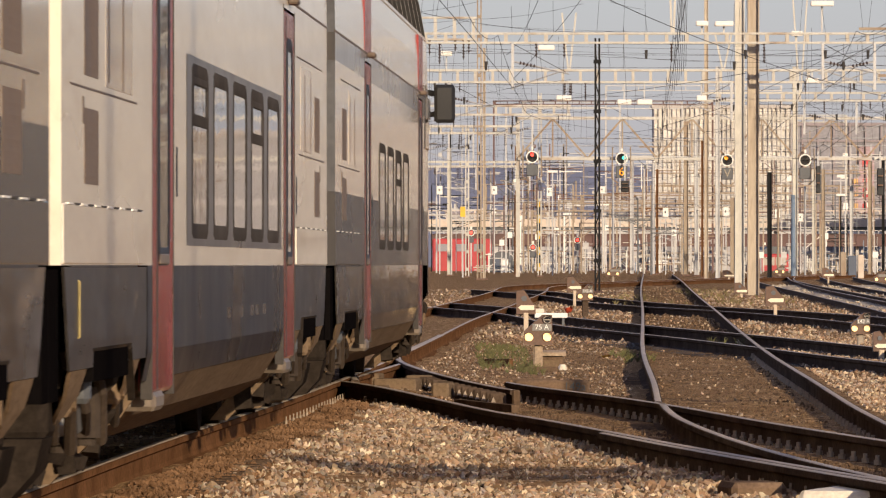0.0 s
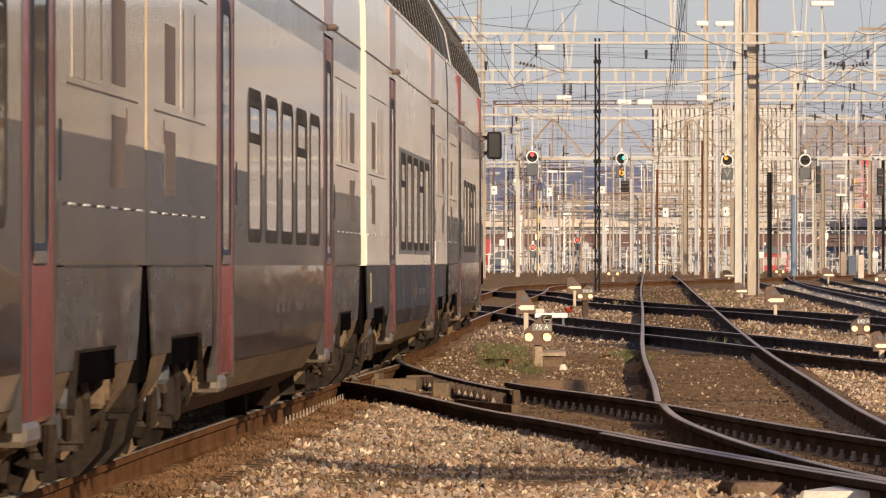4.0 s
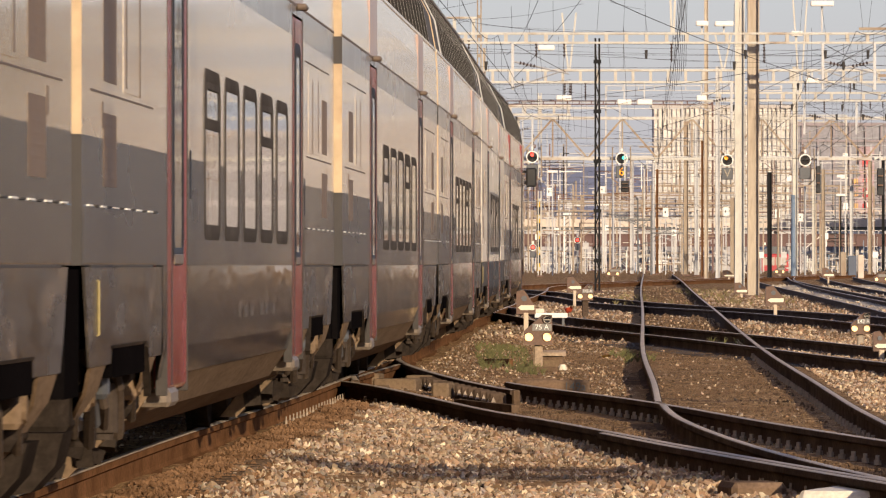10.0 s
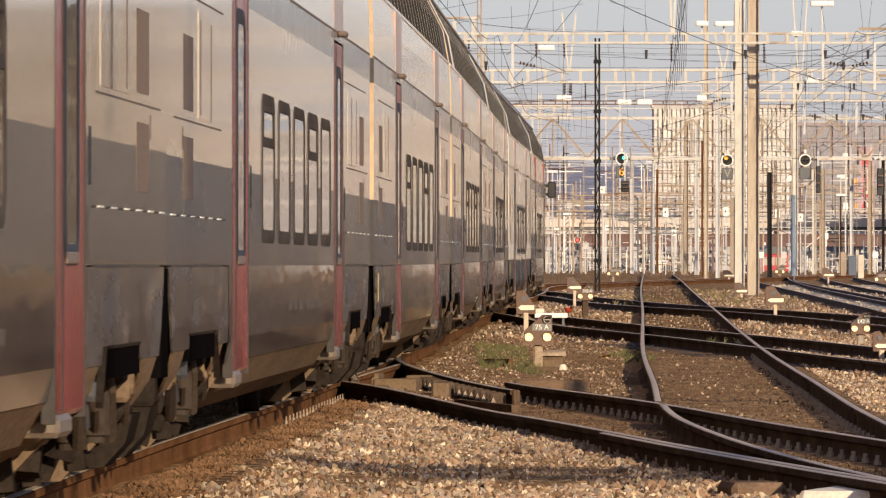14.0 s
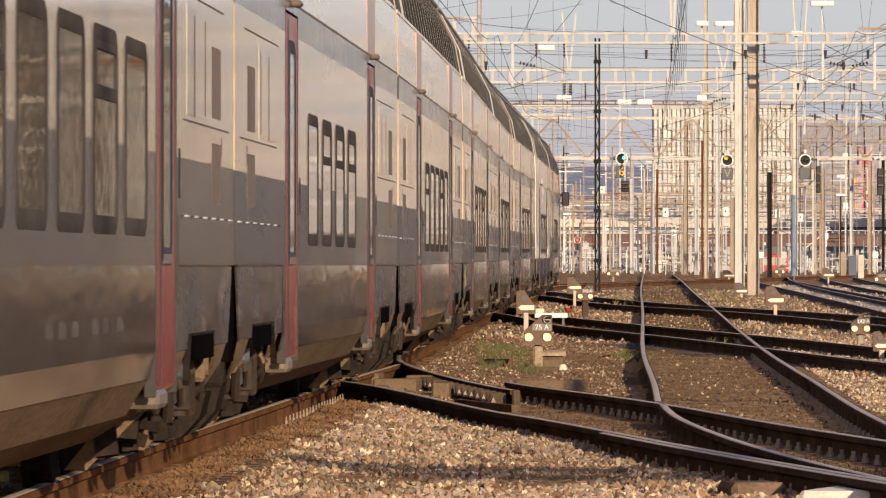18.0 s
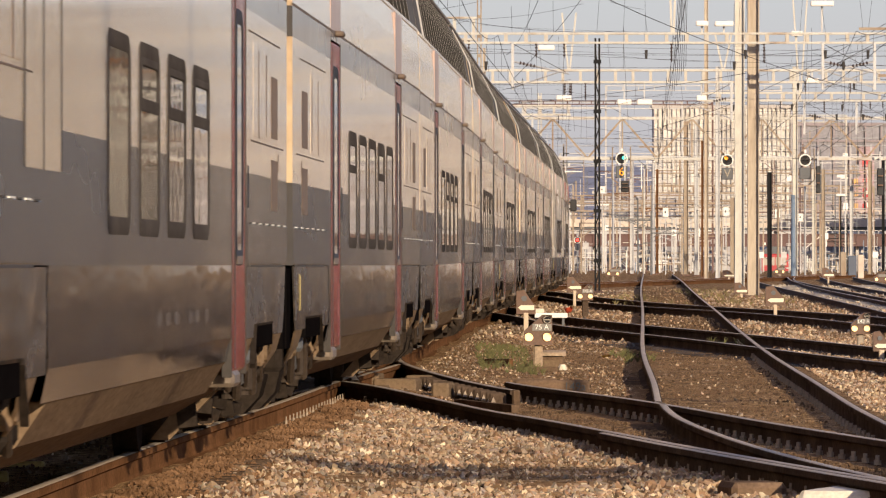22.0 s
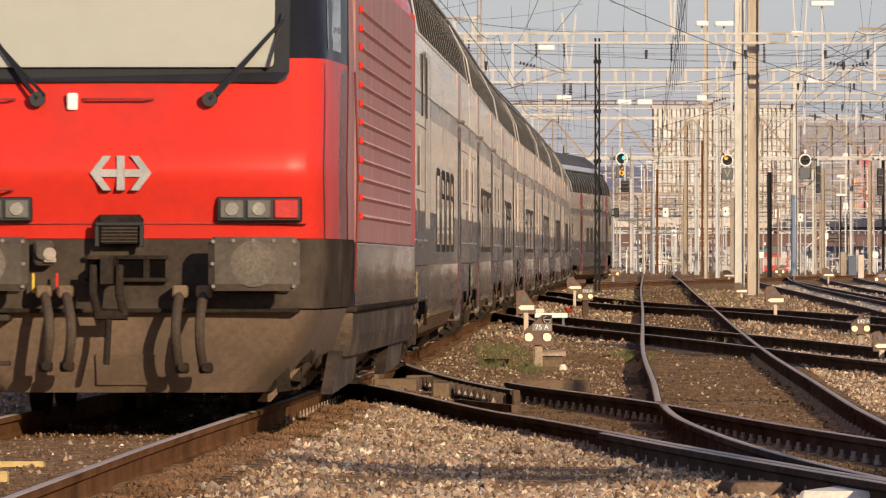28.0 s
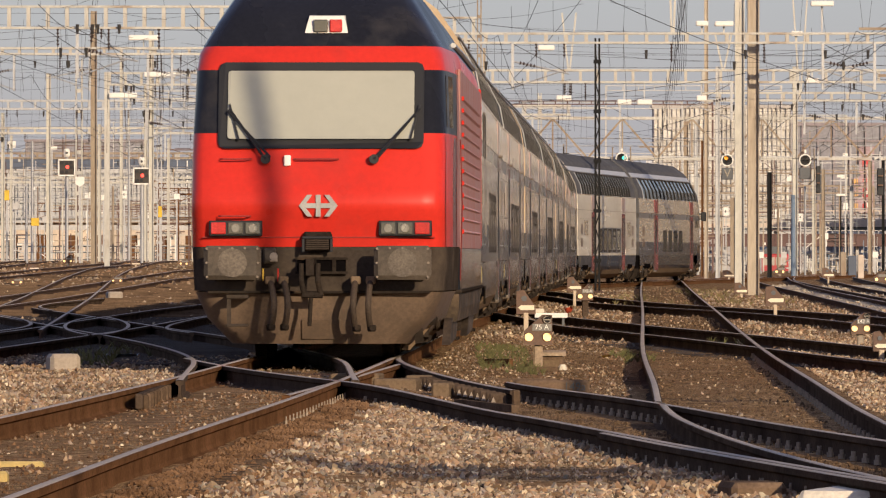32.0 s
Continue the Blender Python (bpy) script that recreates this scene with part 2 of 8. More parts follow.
def glass(name, tint=(0.03, 0.035, 0.04), rough=0.02, spec=0.5, wave=0.0006):
    """Dark glass with the faint waviness of sealed panes, which breaks up what it mirrors."""
    m = bpy.data.materials.new(name)
    m.use_nodes = True
    t = m.node_tree
    b = t.nodes["Principled BSDF"]
    co, mp = t.nodes.new("ShaderNodeTexCoord"), t.nodes.new("ShaderNodeMapping")
    mp.inputs["Scale"].default_value = (1, 0.35, 1)
    t.links.new(co.outputs["Object"], mp.inputs[0])
    n = t.nodes.new("ShaderNodeTexNoise")
    n.inputs["Scale"].default_value, n.inputs["Detail"].default_value = 9.0, 3
    t.links.new(mp.outputs[0], n.inputs["Vector"])
    r = t.nodes.new("ShaderNodeMapRange")
    r.inputs["To Min"].default_value, r.inputs["To Max"].default_value = rough, rough + 0.03
    t.links.new(n.outputs[0], r.inputs[0])
    t.links.new(r.outputs[0], b.inputs["Roughness"])
    bp = t.nodes.new("ShaderNodeBump")
    bp.inputs["Strength"].default_value, bp.inputs["Distance"].default_value = 1.0, wave
    t.links.new(n.outputs[0], bp.inputs["Height"])
    t.links.new(bp.outputs[0], b.inputs["Normal"])
    b.inputs["Base Color"].default_value = (*tint, 1)
    b.inputs["IOR"].default_value = 1.52
    b.inputs["Specular IOR Level"].default_value = spec
    return m


PANE = glass("tinted_window_glass", (0.03, 0.027, 0.024), 0.01, 0.3)
DOOR_GLASS = glass("brownish_door_glass", (0.04, 0.033, 0.026), 0.03, 0.2)
UPPER_PANE = glass("tinted_roof_glass", (0.02, 0.021, 0.02), 0.08, 0.3)
EMBLEM = paint("brushed_emblem_metal", (0.36, 0.35, 0.33), 0.4, 0.4, spots=9, amount=0.2, fine=60)


# ---- mesh builder ----
class Shape:
    """A growing mesh of boxes, prisms, lofts and tubes."""

    def __init__(self):
        self.v, self.f = [], []

    def add(self, verts, faces):
        o = len(self.v)
        self.v += [tuple(p) for p in verts]
        self.f += [tuple(i + o for i in q) for q in faces]
        return self

    def box(self, x0, x1, y0, y1, z0, z1, ch=0.0):
        """A box; with ch its long edges are chamfered."""
        if ch <= 0:
            return self.add([(x0, y0, z0), (x1, y0, z0), (x1, y1, z0), (x0, y1, z0), (x0, y0, z1), (x1, y0, z1), (x1, y1, z1), (x0, y1, z1)],
                            [(0, 3, 2, 1), (4, 5, 6, 7), (0, 1, 5, 4), (1, 2, 6, 5), (2, 3, 7, 6), (3, 0, 4, 7)])
        a = lambda z, i: [(x0 + i, y0 + ch, z), (x0 + ch, y0 + i, z), (x1 - ch, y0 + i, z), (x1 - i, y0 + ch, z), (x1 - i, y1 - ch, z), (x1 - ch, y1 - i, z), (x0 + ch, y1 - i, z), (x0 + i, y1 - ch, z)]
        rings = [a(z0, ch * 0.7), a(z0 + ch, 0), a(z1 - ch, 0), a(z1, ch * 0.7)]
        return self.loft(rings, closed=True, caps=True)

    def loft(self, rings, closed=True, caps=True):
        n = len(rings[0])
        v = [p for r in rings for p in r]
        f = []
        for k in range(len(rings) - 1):
            for i in range(n if closed else n - 1):
                j = (i + 1) % n
                f.append((k * n + i, k * n + j, (k + 1) * n + j, (k + 1) * n + i))
        if caps and closed:
            f.append(tuple(range(n - 1, -1, -1)))
            f.append(tuple(range((len(rings) - 1) * n, len(rings) * n)))
        return self.add(v, f)

    def tube(self, pts, r, sides=6, r2=None):
        """A round bar along the points."""
        pts = [Vector(p) for p in pts]
        rings, a = [], None
        for i, p in enumerate(pts):
            d = (pts[min(i + 1, len(pts) - 1)] - pts[max(i - 1, 0)]).normalized()
            a = d.orthogonal() if a is None or abs(a.dot(d)) > 0.95 else a - d * a.dot(d)
            a.normalize()
            b = d.cross(a)
            rr = r if r2 is None else r + (r2 - r) * i / (len(pts) - 1)
            rings.append([p + a * (rr * math.cos(6.28319 * k / sides)) + b * (rr * math.sin(6.28319 * k / sides)) for k in range(sides)])
        return self.loft(rings)

    def bar(self, p, q, w, h=None):
        """A square bar from p to q, w wide and h deep."""
        p, q, h = Vector(p), Vector(q), h or w
        d = (q - p).normalized()
        a = d.cross(Vector((0, 1, 0)))
        a = a.normalized() if a.length > 0.1 else Vector((1, 0, 0))
        b = d.cross(a)
        c = [a * (w / 2) + b * (h / 2), a * (-w / 2) + b * (h / 2), a * (-w / 2) - b * (h / 2), a * (w / 2) - b * (h / 2)]
        return self.loft([[p + k for k in c], [q + k for k in c]])

    def disc(self, c, axis, r, depth, sides=16, r2=None):
        c, axis = Vector(c), Vector(axis).normalized()
        a = axis.orthogonal().normalized()
        b = axis.cross(a)
        r2 = r if r2 is None else r2
        ring = lambda o, rr: [c + axis * o + a * (rr * math.cos(6.28319 * k / sides)) + b * (rr * math.sin(6.28319 * k / sides)) for k in range(sides)]
        return self.loft([ring(0, r), ring(depth, r2)])

    def mesh(self, name, smooth=False):
        me = bpy.data.meshes.new(name)
        me.from_pydata([tuple(p) for p in self.v], [], self.f)
        bm = bmesh.new()
        bm.from_mesh(me)
        bmesh.ops.recalc_face_normals(bm, faces=bm.faces)
        bm.to_mesh(me)
        bm.free()
        if smooth:
            for p in me.polygons:
                p.use_smooth = True
            me.set_sharp_from_angle(angle=radians(35))
        return me


def part(name, shape, material, parent=None, label="", smooth=False):
    """Links a shape as one mesh object under a thing or a part."""
    me = shape.mesh(name, smooth)
    me.materials.append(material)
    ob = new(name, me)
    if parent is not None:
        ob.parent = parent
    return tagged(ob, label) if label else ob


def shared(name, me, parent, m):
    """One more object on a mesh that exists."""
    ob = new(name, me)
    ob.parent = parent
    ob.matrix_basis = m
    return ob


def thing(name, m, label, category, group="", kind=""):
    ob = new(name)
    ob.empty_display_size = 0.3
    ob.matrix_basis = m
    return tagged(ob, label, category, group, kind)


GRASS = paint("yard_grass", (0.125, 0.12, 0.04), 0.9, spots=2, amount=0.5, fine=20)
DRY_GRASS = paint("dry_yard_grass", (0.2, 0.16, 0.065), 0.9, spots=2, amount=0.5, fine=20)
YELLOWWOOD = paint("yellow_painted_timber", (0.55, 0.4, 0.14), 0.7, spots=4, amount=0.3, fine=30)


# ---- the train ----
COACH, HALF = 26.8, 13.1
PROFILE = {"skirt": [(1.365, 0.5), (1.39, 0.62), (1.39, 0.98)], "band": [(1.39, 0.98), (1.39, 1.46)], "low": [(1.39, 1.46), (1.39, 2.31)],
           "stripe": [(1.39, 2.31), (1.39, 2.49)], "high": [(1.39, 2.49), (1.385, 2.8), (1.37, 3.02)], "glass": [(1.37, 3.02), (1.31, 3.35), (1.1, 3.76)],
           "roof": [(1.1, 3.76), (0.86, 4.1), (0.48, 4.38), (0.0, 4.46)]}


def shell(s, prof, y0, y1, holes=(), cuts=(), both=True):
    """Side sheet between y0 and y1 along a profile, with openings (y0, y1, z0, z1) cut through the near side."""
    zs = [z for _, z in prof]
    for h in holes:
        zs += [z for z in h[2:] if zs[0] < z < prof[-1][1]]
    zs = sorted(set(zs))
    ys = sorted(set([y0, y1] + [y for h in holes for y in h[:2] if y0 < y < y1] + [c for c in cuts if y0 < c < y1]))
    xs = [float(np.interp(z, [q for _, q in prof], [p for p, _ in prof])) for z in zs]
    for i in range(len(ys) - 1):
        for k in range(len(zs) - 1):
            ym, zm = (ys[i] + ys[i + 1]) / 2, (zs[k] + zs[k + 1]) / 2
            if any(h[0] < ym < h[1] and h[2] < zm < h[3] for h in holes):
                continue
            s.add([(xs[k], ys[i], zs[k]), (xs[k], ys[i + 1], zs[k]), (xs[k + 1], ys[i + 1], zs[k + 1]), (xs[k + 1], ys[i], zs[k + 1])], [(0, 1, 2, 3)])
    if both:
        for k in range(len(prof) - 1):
            (xa, za), (xb, zb) = prof[k], prof[k + 1]
            s.add([(-xa, y0, za), (-xa, y1, za), (-xb, y1, zb), (-xb, y0, zb)], [(3, 2, 1, 0)])
    return s


def window_frame(y0, y1, z0, z1, x=1.39, w=0.052, r=0.12):
    """A rounded rubber frame with a slope inwards, standing 12 mm proud."""
    def ring(i, xx):
        rr, pts = max(0.02, r - i * 0.6), []
        for cy, cz, a0 in ((y1 - i - rr, z1 - i - rr, 0), (y0 + i + rr, z1 - i - rr, 90), (y0 + i + rr, z0 + i + rr, 180), (y1 - i - rr, z0 + i + rr, 270)):
            for a in (0, 30, 60, 90):
                pts.append((xx, cy + rr * math.cos(radians(a0 + a)), cz + rr * math.sin(radians(a0 + a))))
        return pts
    s = Shape()
    s.loft([ring(-0.02, x - 0.01), ring(-0.02, x + 0.002), ring(0.0, x + 0.006), ring(w * 0.8, x + 0.006), ring(w, x + 0.001)], caps=False)
    return s


def bogie(parent, yc, name="bogie"):
    """Two wheelsets in a dusty frame with dampers, sand pipes and brake gear."""
    side = [(-1.95, 0.6), (-1.6, 0.7), (-1.15, 0.66), (-0.75, 0.5), (0.75, 0.5), (1.15, 0.66), (1.6, 0.7), (1.95, 0.6), (1.95, 0.5), (1.45, 0.4), (0.8, 0.32), (-0.8, 0.32), (-1.45, 0.4), (-1.95, 0.5)]
    fr = Shape()
    for x0, x1 in ((1.04, 1.2), (-1.2, -1.04)):
        fr.loft([[(x0, yc + y, z) for y, z in side], [(x1, yc + y * 0.98, 0.51 + (z - 0.51) * 0.94) for y, z in side]])
    fr.box(-1.05, 1.05, yc - 0.35, yc + 0.35, 0.4, 0.6, 0.03)
    b = part(name, fr, GRIME, parent, "dusty steel bogie frame")
    part("air_spring", Shape().disc((1.02, yc, 0.5), (0, 0, 1), 0.24, 0.38, 16), BLACK, b, "black rubber air spring")
    for e in (-1.25, 1.25):
        for sx in (-1, 1):
            w = Shape().disc((sx * 0.69, yc + e, 0.46), (sx, 0, 0), 0.46, 0.1, 24).disc((sx * 0.66, yc + e, 0.46), (sx, 0, 0), 0.49, 0.03, 24).disc((sx * 0.78, yc + e, 0.46), (sx, 0, 0), 0.16, 0.08, 12)
            part("wheel", w, GRIME, b, "dark steel wheel")
        part("axle_box", Shape().box(0.9, 1.2, yc + e - 0.2, yc + e + 0.2, 0.3, 0.6, 0.04).disc((1.2, yc + e, 0.46), (1, 0, 0), 0.13, 0.05, 12), BROWN, b, "dusty axle box")
        part("brake_rod", Shape().bar((1.1, yc + e - 0.5, 0.62), (1.16, yc + e - 0.42, 0.16), 0.07).bar((1.05, yc + e - 0.62, 0.25), (1.2, yc + e - 0.3, 0.2), 0.06), GRIME, b)
        part("sand_pipe", Shape().tube([(1.05, yc + e + 0.45, 0.75), (1.12, yc + e + 0.52, 0.45), (0.95, yc + e + 0.58, 0.1)], 0.03), GRIME, b)
    part("damper", Shape().tube([(1.2, yc + 0.4, 0.62), (1.24, yc + 1.5, 0.5)], 0.05, 8), GRIME, b)
    part("damper", Shape().tube([(1.2, yc - 0.4, 0.8), (1.24, yc - 1.0, 0.35)], 0.045, 8), SILVER, b, "pale blue-grey damper")
    for e in (-1, 1):
        part("lifeguard", Shape().loft([[(1.16, yc + e * 1.9, 0.62), (1.3, yc + e * 1.9, 0.6), (1.3, yc + e * 2.05, 0.6), (1.16, yc + e * 2.05, 0.62)], [(1.12, yc + e * 2.1, 0.35), (1.26, yc + e * 2.1, 0.35), (1.26, yc + e * 2.28, 0.35), (1.12, yc + e * 2.28, 0.35)], [(0.9, yc + e * 2.15, 0.08), (1.0, yc + e * 2.15, 0.08), (1.0, yc + e * 2.25, 0.08), (0.9, yc + e * 2.25, 0.08)]]), BROWN, b, "bent dusty lifeguard bar")
        part("cable_loop", Shape().tube([(1.22, yc + e * (0.9 + 0.12 * k), 0.5 - 0.16 * math.sin(0.5236 * k)) for k in range(7)], 0.022, 6), BLACK, b, "sagging black cable")
        part("bracket", Shape().box(1.14, 1.33, yc + e * 1.55 - 0.1, yc + e * 1.55 + 0.1, 0.42, 0.56, 0.02).disc((1.33, yc + e * 1.55, 0.49), (1, 0, 0), 0.05, 0.015, 10), BROWN, b, "dusty bolted bracket")
    part("blue_valve", Shape().box(1.24, 1.36, yc - 1.02, yc - 0.86, 0.46, 0.56, 0.02).tube([(1.3, yc - 0.94, 0.46), (1.3, yc - 0.8, 0.36)], 0.02), SLATE, b, "blue-grey brake valve")
    for e in (-1, 1):
        barrel = Shape().tube([(1.23, yc + e * 0.72, 0.3), (1.23, yc + e * 0.72, 0.5)], 0.07, 12).tube([(1.23, yc + e * 0.72, 0.5), (1.23, yc + e * 0.72, 0.7)], 0.04, 10).disc((1.23, yc + e * 0.72, 0.3), (0, 0, -1), 0.05, 0.03, 12)
        part("upright_damper", barrel, APRON, b, "dusty brown upright damper")
        part("cross_tube", Shape().tube([(1.27, yc + e * 1.02, 0.52), (1.27, yc + e * 2.3, 0.58)], 0.06, 10).disc((1.27, yc + e * 2.3, 0.58), (0, e, 0), 0.08, 0.05, 10), GRIME, b, "dusty brown tube")
    for k in range(5):
        o = -2.2 + 0.95 * k
        part("hose", Shape().tube([(1.26, yc + o, 0.66), (1.3, yc + o + 0.06, 0.48 - 0.03 * (k % 3)), (1.29, yc + o + 0.22, 0.34 - 0.05 * (k % 2)), (1.2, yc + o + 0.42, 0.42), (1.12, yc + o + 0.5, 0.6)], 0.02 + 0.006 * (k % 2), 7), HOSE_DARK, b)
    for o in (-2.15, 1.95):
        part("brake_box", Shape().box(1.0, 1.3, yc + o - 0.3, yc + o + 0.3, 0.34, 0.58, 0.04), GRIME, b)
        part("hanger", Shape().bar((1.2, yc + o + 0.5, 0.75), (1.15, yc + o + 0.35, 0.2), 0.09), GRIME, b)
        part("hanger", Shape().bar((1.05, yc + o - 0.5, 0.7), (1.12, yc + o - 0.55, 0.15), 0.1), GRIME, b)
    return b


def coach(kind, m, label):
    """A double-deck coach, front towards +y. kind: driving, bistro, five or pole (five lower windows), four or last."""
    c = thing("double_deck_coach" if kind != "driving" else "driving_coach", m, label, "train coach", "coaches of the train")
    y_of = lambda p: 13.4 - p
    low_white = kind == "bistro"
    doors = [(5.55, 7.15), (18.95, 20.65)] if kind != "last" else [(5.55, 7.15)]
    if kind == "driving":
        doors = [(4.6, 6.0), (19.1, 20.6)]
    if kind in ("four", "last"):
        wins = [(9.5 + 2.18 * i, 11.0 + 2.18 * i) for i in range(4)]
    else:
        wins = [(7.85 + 2.02 * i, 9.35 + 2.02 * i) for i in range(5)]
    if kind == "driving":
        wins = [(9.2 + 2.15 * i, 10.7 + 2.15 * i) for i in range(4)]
    dh = [(y_of(b), y_of(a), 0.3, 2.44) for a, b in doors]
    wh = [(y_of(b), y_of(a), 1.12, 1.88) for a, b in wins]
    y0, y1 = -HALF, HALF
    if kind == "driving":
        y1 = HALF - 2.6
    # walls
    sk = Shape()
    shell(sk, PROFILE["skirt"], y_of(21.0), y_of(5.5), dh)
    part("skirt", sk, NAVY if low_white else DARK, c, "dark glossy lower skirt")
    for a, b in ((0.75, 5.45), (21.05, 26.05)):
        if kind == "driving" and a < 3:
            continue
        lo, hi = y_of(b), y_of(a)
        end, e = (lo, -1) if a > 13 else (hi, 1)
        back = hi if a > 13 else lo
        edge = lambda z: end + e * (0.28 - 0.9 * (0.98 - z))
        part("bogie_panel", Shape().loft([[(1.379, back, z), (x, back, z), (x, edge(z), z), (1.379, edge(z), z)] for x, z in ((1.386, 0.6), (1.3895, 0.7), (1.3895, 0.974))]), SCUFF_DARK if low_white else SCUFF, c, "scuffed dusty bogie cover panel")
        for k0, k1 in ((0.0, 1.3), (3.75, 4.75)):
            part("cover_foot", Shape().loft([[(x - 0.015, end - e * (k0 + o), z), (x, end - e * (k0 + o), z), (x, end - e * (k1 - o), z), (x - 0.015, end - e * (k1 - o), z)] for x, z, o in ((1.385, 0.598, 0.2), (1.36, 0.5, 0.3), (1.3, 0.4, 0.5))]), BROWN, c, "slanting dusty foot of the bogie cover", True)
        # a solid box; the opening's shade is its black colour
        part("cover_opening", Shape().box(1.32, 1.3885, *sorted((end - e * 1.45, end - e * 3.7)), 0.545, 0.66), HOLE, c, "opening in the bogie cover, its shade painted black")
        part("opening_rim", Shape().bar((1.386, end - e * 1.4, 0.665), (1.386, end - e * 3.75, 0.665), 0.012).bar((1.386, end - e * 3.72, 0.66), (1.386, end - e * 3.95, 0.45), 0.03), GRIME, c, "bent steel rim of the opening")
        part("panel_gap", Shape().box(1.38, 1.391, *sorted((end - e * 0.1, end - e * 4.3)), 0.972, 0.981), SEAM, c, "thin black gap above the cover")
        part("end_cowl", Shape().loft([[(1.02, yy, 0.12), (1.18, yy, 0.14), (1.27, yy, 0.24), (1.3, yy, 0.36), (1.02, yy, 0.36)] for yy in sorted((end + e * 0.1, end - e * 0.5))]), GRIME, c, "dark greasy end cowl", True)
    part("lower_wall", shell(Shape(), PROFILE["band"], y0, y1, dh + wh), BISTRO_WHITE if low_white else GREY, c, "cream-white lower wall" if low_white else "dark grey lower wall band")
    part("side_wall", shell(Shape(), PROFILE["low"], y0, y1, dh + wh), BISTRO_WHITE if low_white else WHITE, c, "cream-white side wall")
    part("stripe", shell(Shape(), PROFILE["stripe"], y0, y1, dh), BISTRO_WHITE if low_white else STRIPE, c, "grey stripe between the decks")
    part("upper_wall", shell(Shape(), PROFILE["high"], y0, y1), BISTRO_WHITE if low_white else WHITE, c)
    roof = Shape()
    shell(roof, PROFILE["roof"], y0, y1)
    part("roof", roof, ROOF, c, "dark grey curved roof", True)
    for a, b in ((y0, y_of(24.6)), (y_of(2.6) if kind != "driving" else y1 - 0.1, y1)):
        for sx in (1, -1):
            up = shell(Shape(), PROFILE["glass"], a, b, both=False)
            up.v = [(x * sx, y, z) for x, y, z in up.v]
            part("upper_corner_panel", up, ROOF, c, "dark grey corner panel beside the upper windows", True)
    ga, gb = y_of(24.6), (y_of(2.6) if kind != "driving" else y1 - 0.1)
    prof_in = [(x - 0.028, z) for x, z in PROFILE["glass"]]
    n = 20 if kind != "driving" else 15
    step = (gb - ga) / n
    for i in range(n):
        pane = shell(Shape(), prof_in, ga + step * i + 0.03, ga + step * (i + 1) - 0.03, both=False)
        part("upper_window", pane, UPPER_PANE, c, "curved dark upper-deck window", True)
    far = shell(Shape(), prof_in, ga, gb, both=False)
    far.v = [(-x, y, z) for x, y, z in far.v]
    part("far_side_glazing", far, UPPER_PANE, c, "curved dark upper-deck glazing of the far side", True)
    for i in range(n + 1):
        yy = ga + step * i
        edge_post = i == 0
        hw, out = (0.06, 0.014) if edge_post else (0.05, 0.006)
        rib = Shape()
        rib.loft([[(x + out, yy - hw, z), (x + out, yy + hw, z), (x - 0.05, yy + hw, z), (x - 0.05, yy - hw, z)] for x, z in PROFILE["glass"]])
        post = part("window_post", rib, RIBW if edge_post else GASKET, c)
        if not edge_post:
            cap = Shape()
            cap.loft([[(x + 0.0075, yy - 0.012, z), (x + 0.0075, yy + 0.012, z), (x, yy + 0.012, z), (x, yy - 0.012, z)] for x, z in PROFILE["glass"]])
            part("post_cap", cap, RIB, post, "slim grey strip")
    if kind in ("bistro", "driving"):
        part("cantrail", shell(Shape(), [(1.105, 3.77), (0.985, 3.94)], y0, y1, both=False), RIBW, c, "pale cantrail above the upper windows")
    part("roof_edge", Shape().box(1.36, 1.378, y0, y1, 3.0, 3.03, 0.003), WHITE, c)
    part("deck_seam", Shape().box(1.38, 1.3925, y0, y1, 2.492, 2.506), SLOT, c, "thin dark seam between the decks")
    part("gutter", Shape().box(1.06, 1.13, y0, y1, 3.75, 3.79, 0.012), RIB, c, "grey gutter rail along the roof")
    # belly and bogies
    bel = Shape()
    shell(bel, [(0.75, 0.17), (1.05, 0.22), (1.25, 0.34), (1.36, 0.5)], y_of(20.6), y_of(5.9))
    bel.add([(-0.75, y_of(20.6), 0.17), (0.75, y_of(20.6), 0.17), (0.75, y_of(5.9), 0.17), (-0.75, y_of(5.9), 0.17)], [(0, 1, 2, 3)])
    for yy in (y_of(20.6), y_of(5.9)):
        bel.add([(-1.36, yy, 0.5), (-1.25, yy, 0.34), (-1.05, yy, 0.22), (-0.75, yy, 0.17), (0.75, yy, 0.17), (1.05, yy, 0.22), (1.25, yy, 0.34), (1.36, yy, 0.5)], [tuple(range(8))])
    part("underbelly", bel, BROWN, c, "belly brown with brake dust", True)
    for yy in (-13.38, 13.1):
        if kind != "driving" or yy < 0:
            # black filler drawn for the shade between two coaches
            part("gap_shade", Shape().box(0.9, 1.372, yy - 0.12, yy + 0.4, 0.5, 0.965), HOLE, c, "black box painting the shade between the coaches")
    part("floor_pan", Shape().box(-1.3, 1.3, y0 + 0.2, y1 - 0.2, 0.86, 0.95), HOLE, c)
    bogie(c, y_of(3.4)), bogie(c, y_of(23.4))
    # ends with gangways
    for e in ([-1, 1] if kind != "driving" else [-1]):
        ye = e * HALF
        pts = PROFILE["band"] + PROFILE["low"][1:] + PROFILE["high"] + PROFILE["glass"][1:] + PROFILE["roof"][1:-1]
        ring = [(x, ye, z) for x, z in pts] + [(-x, ye, z) for x, z in reversed(pts)]
        s = Shape()
        s.add(ring, [tuple(range(len(ring)))])
        part("end_wall", s, BISTRO_WHITE if kind == "bistro" else ROOF if kind == "driving" else END_TAN, c, "dark end wall of the coach" if kind == "driving" else "cream end wall of the coach")
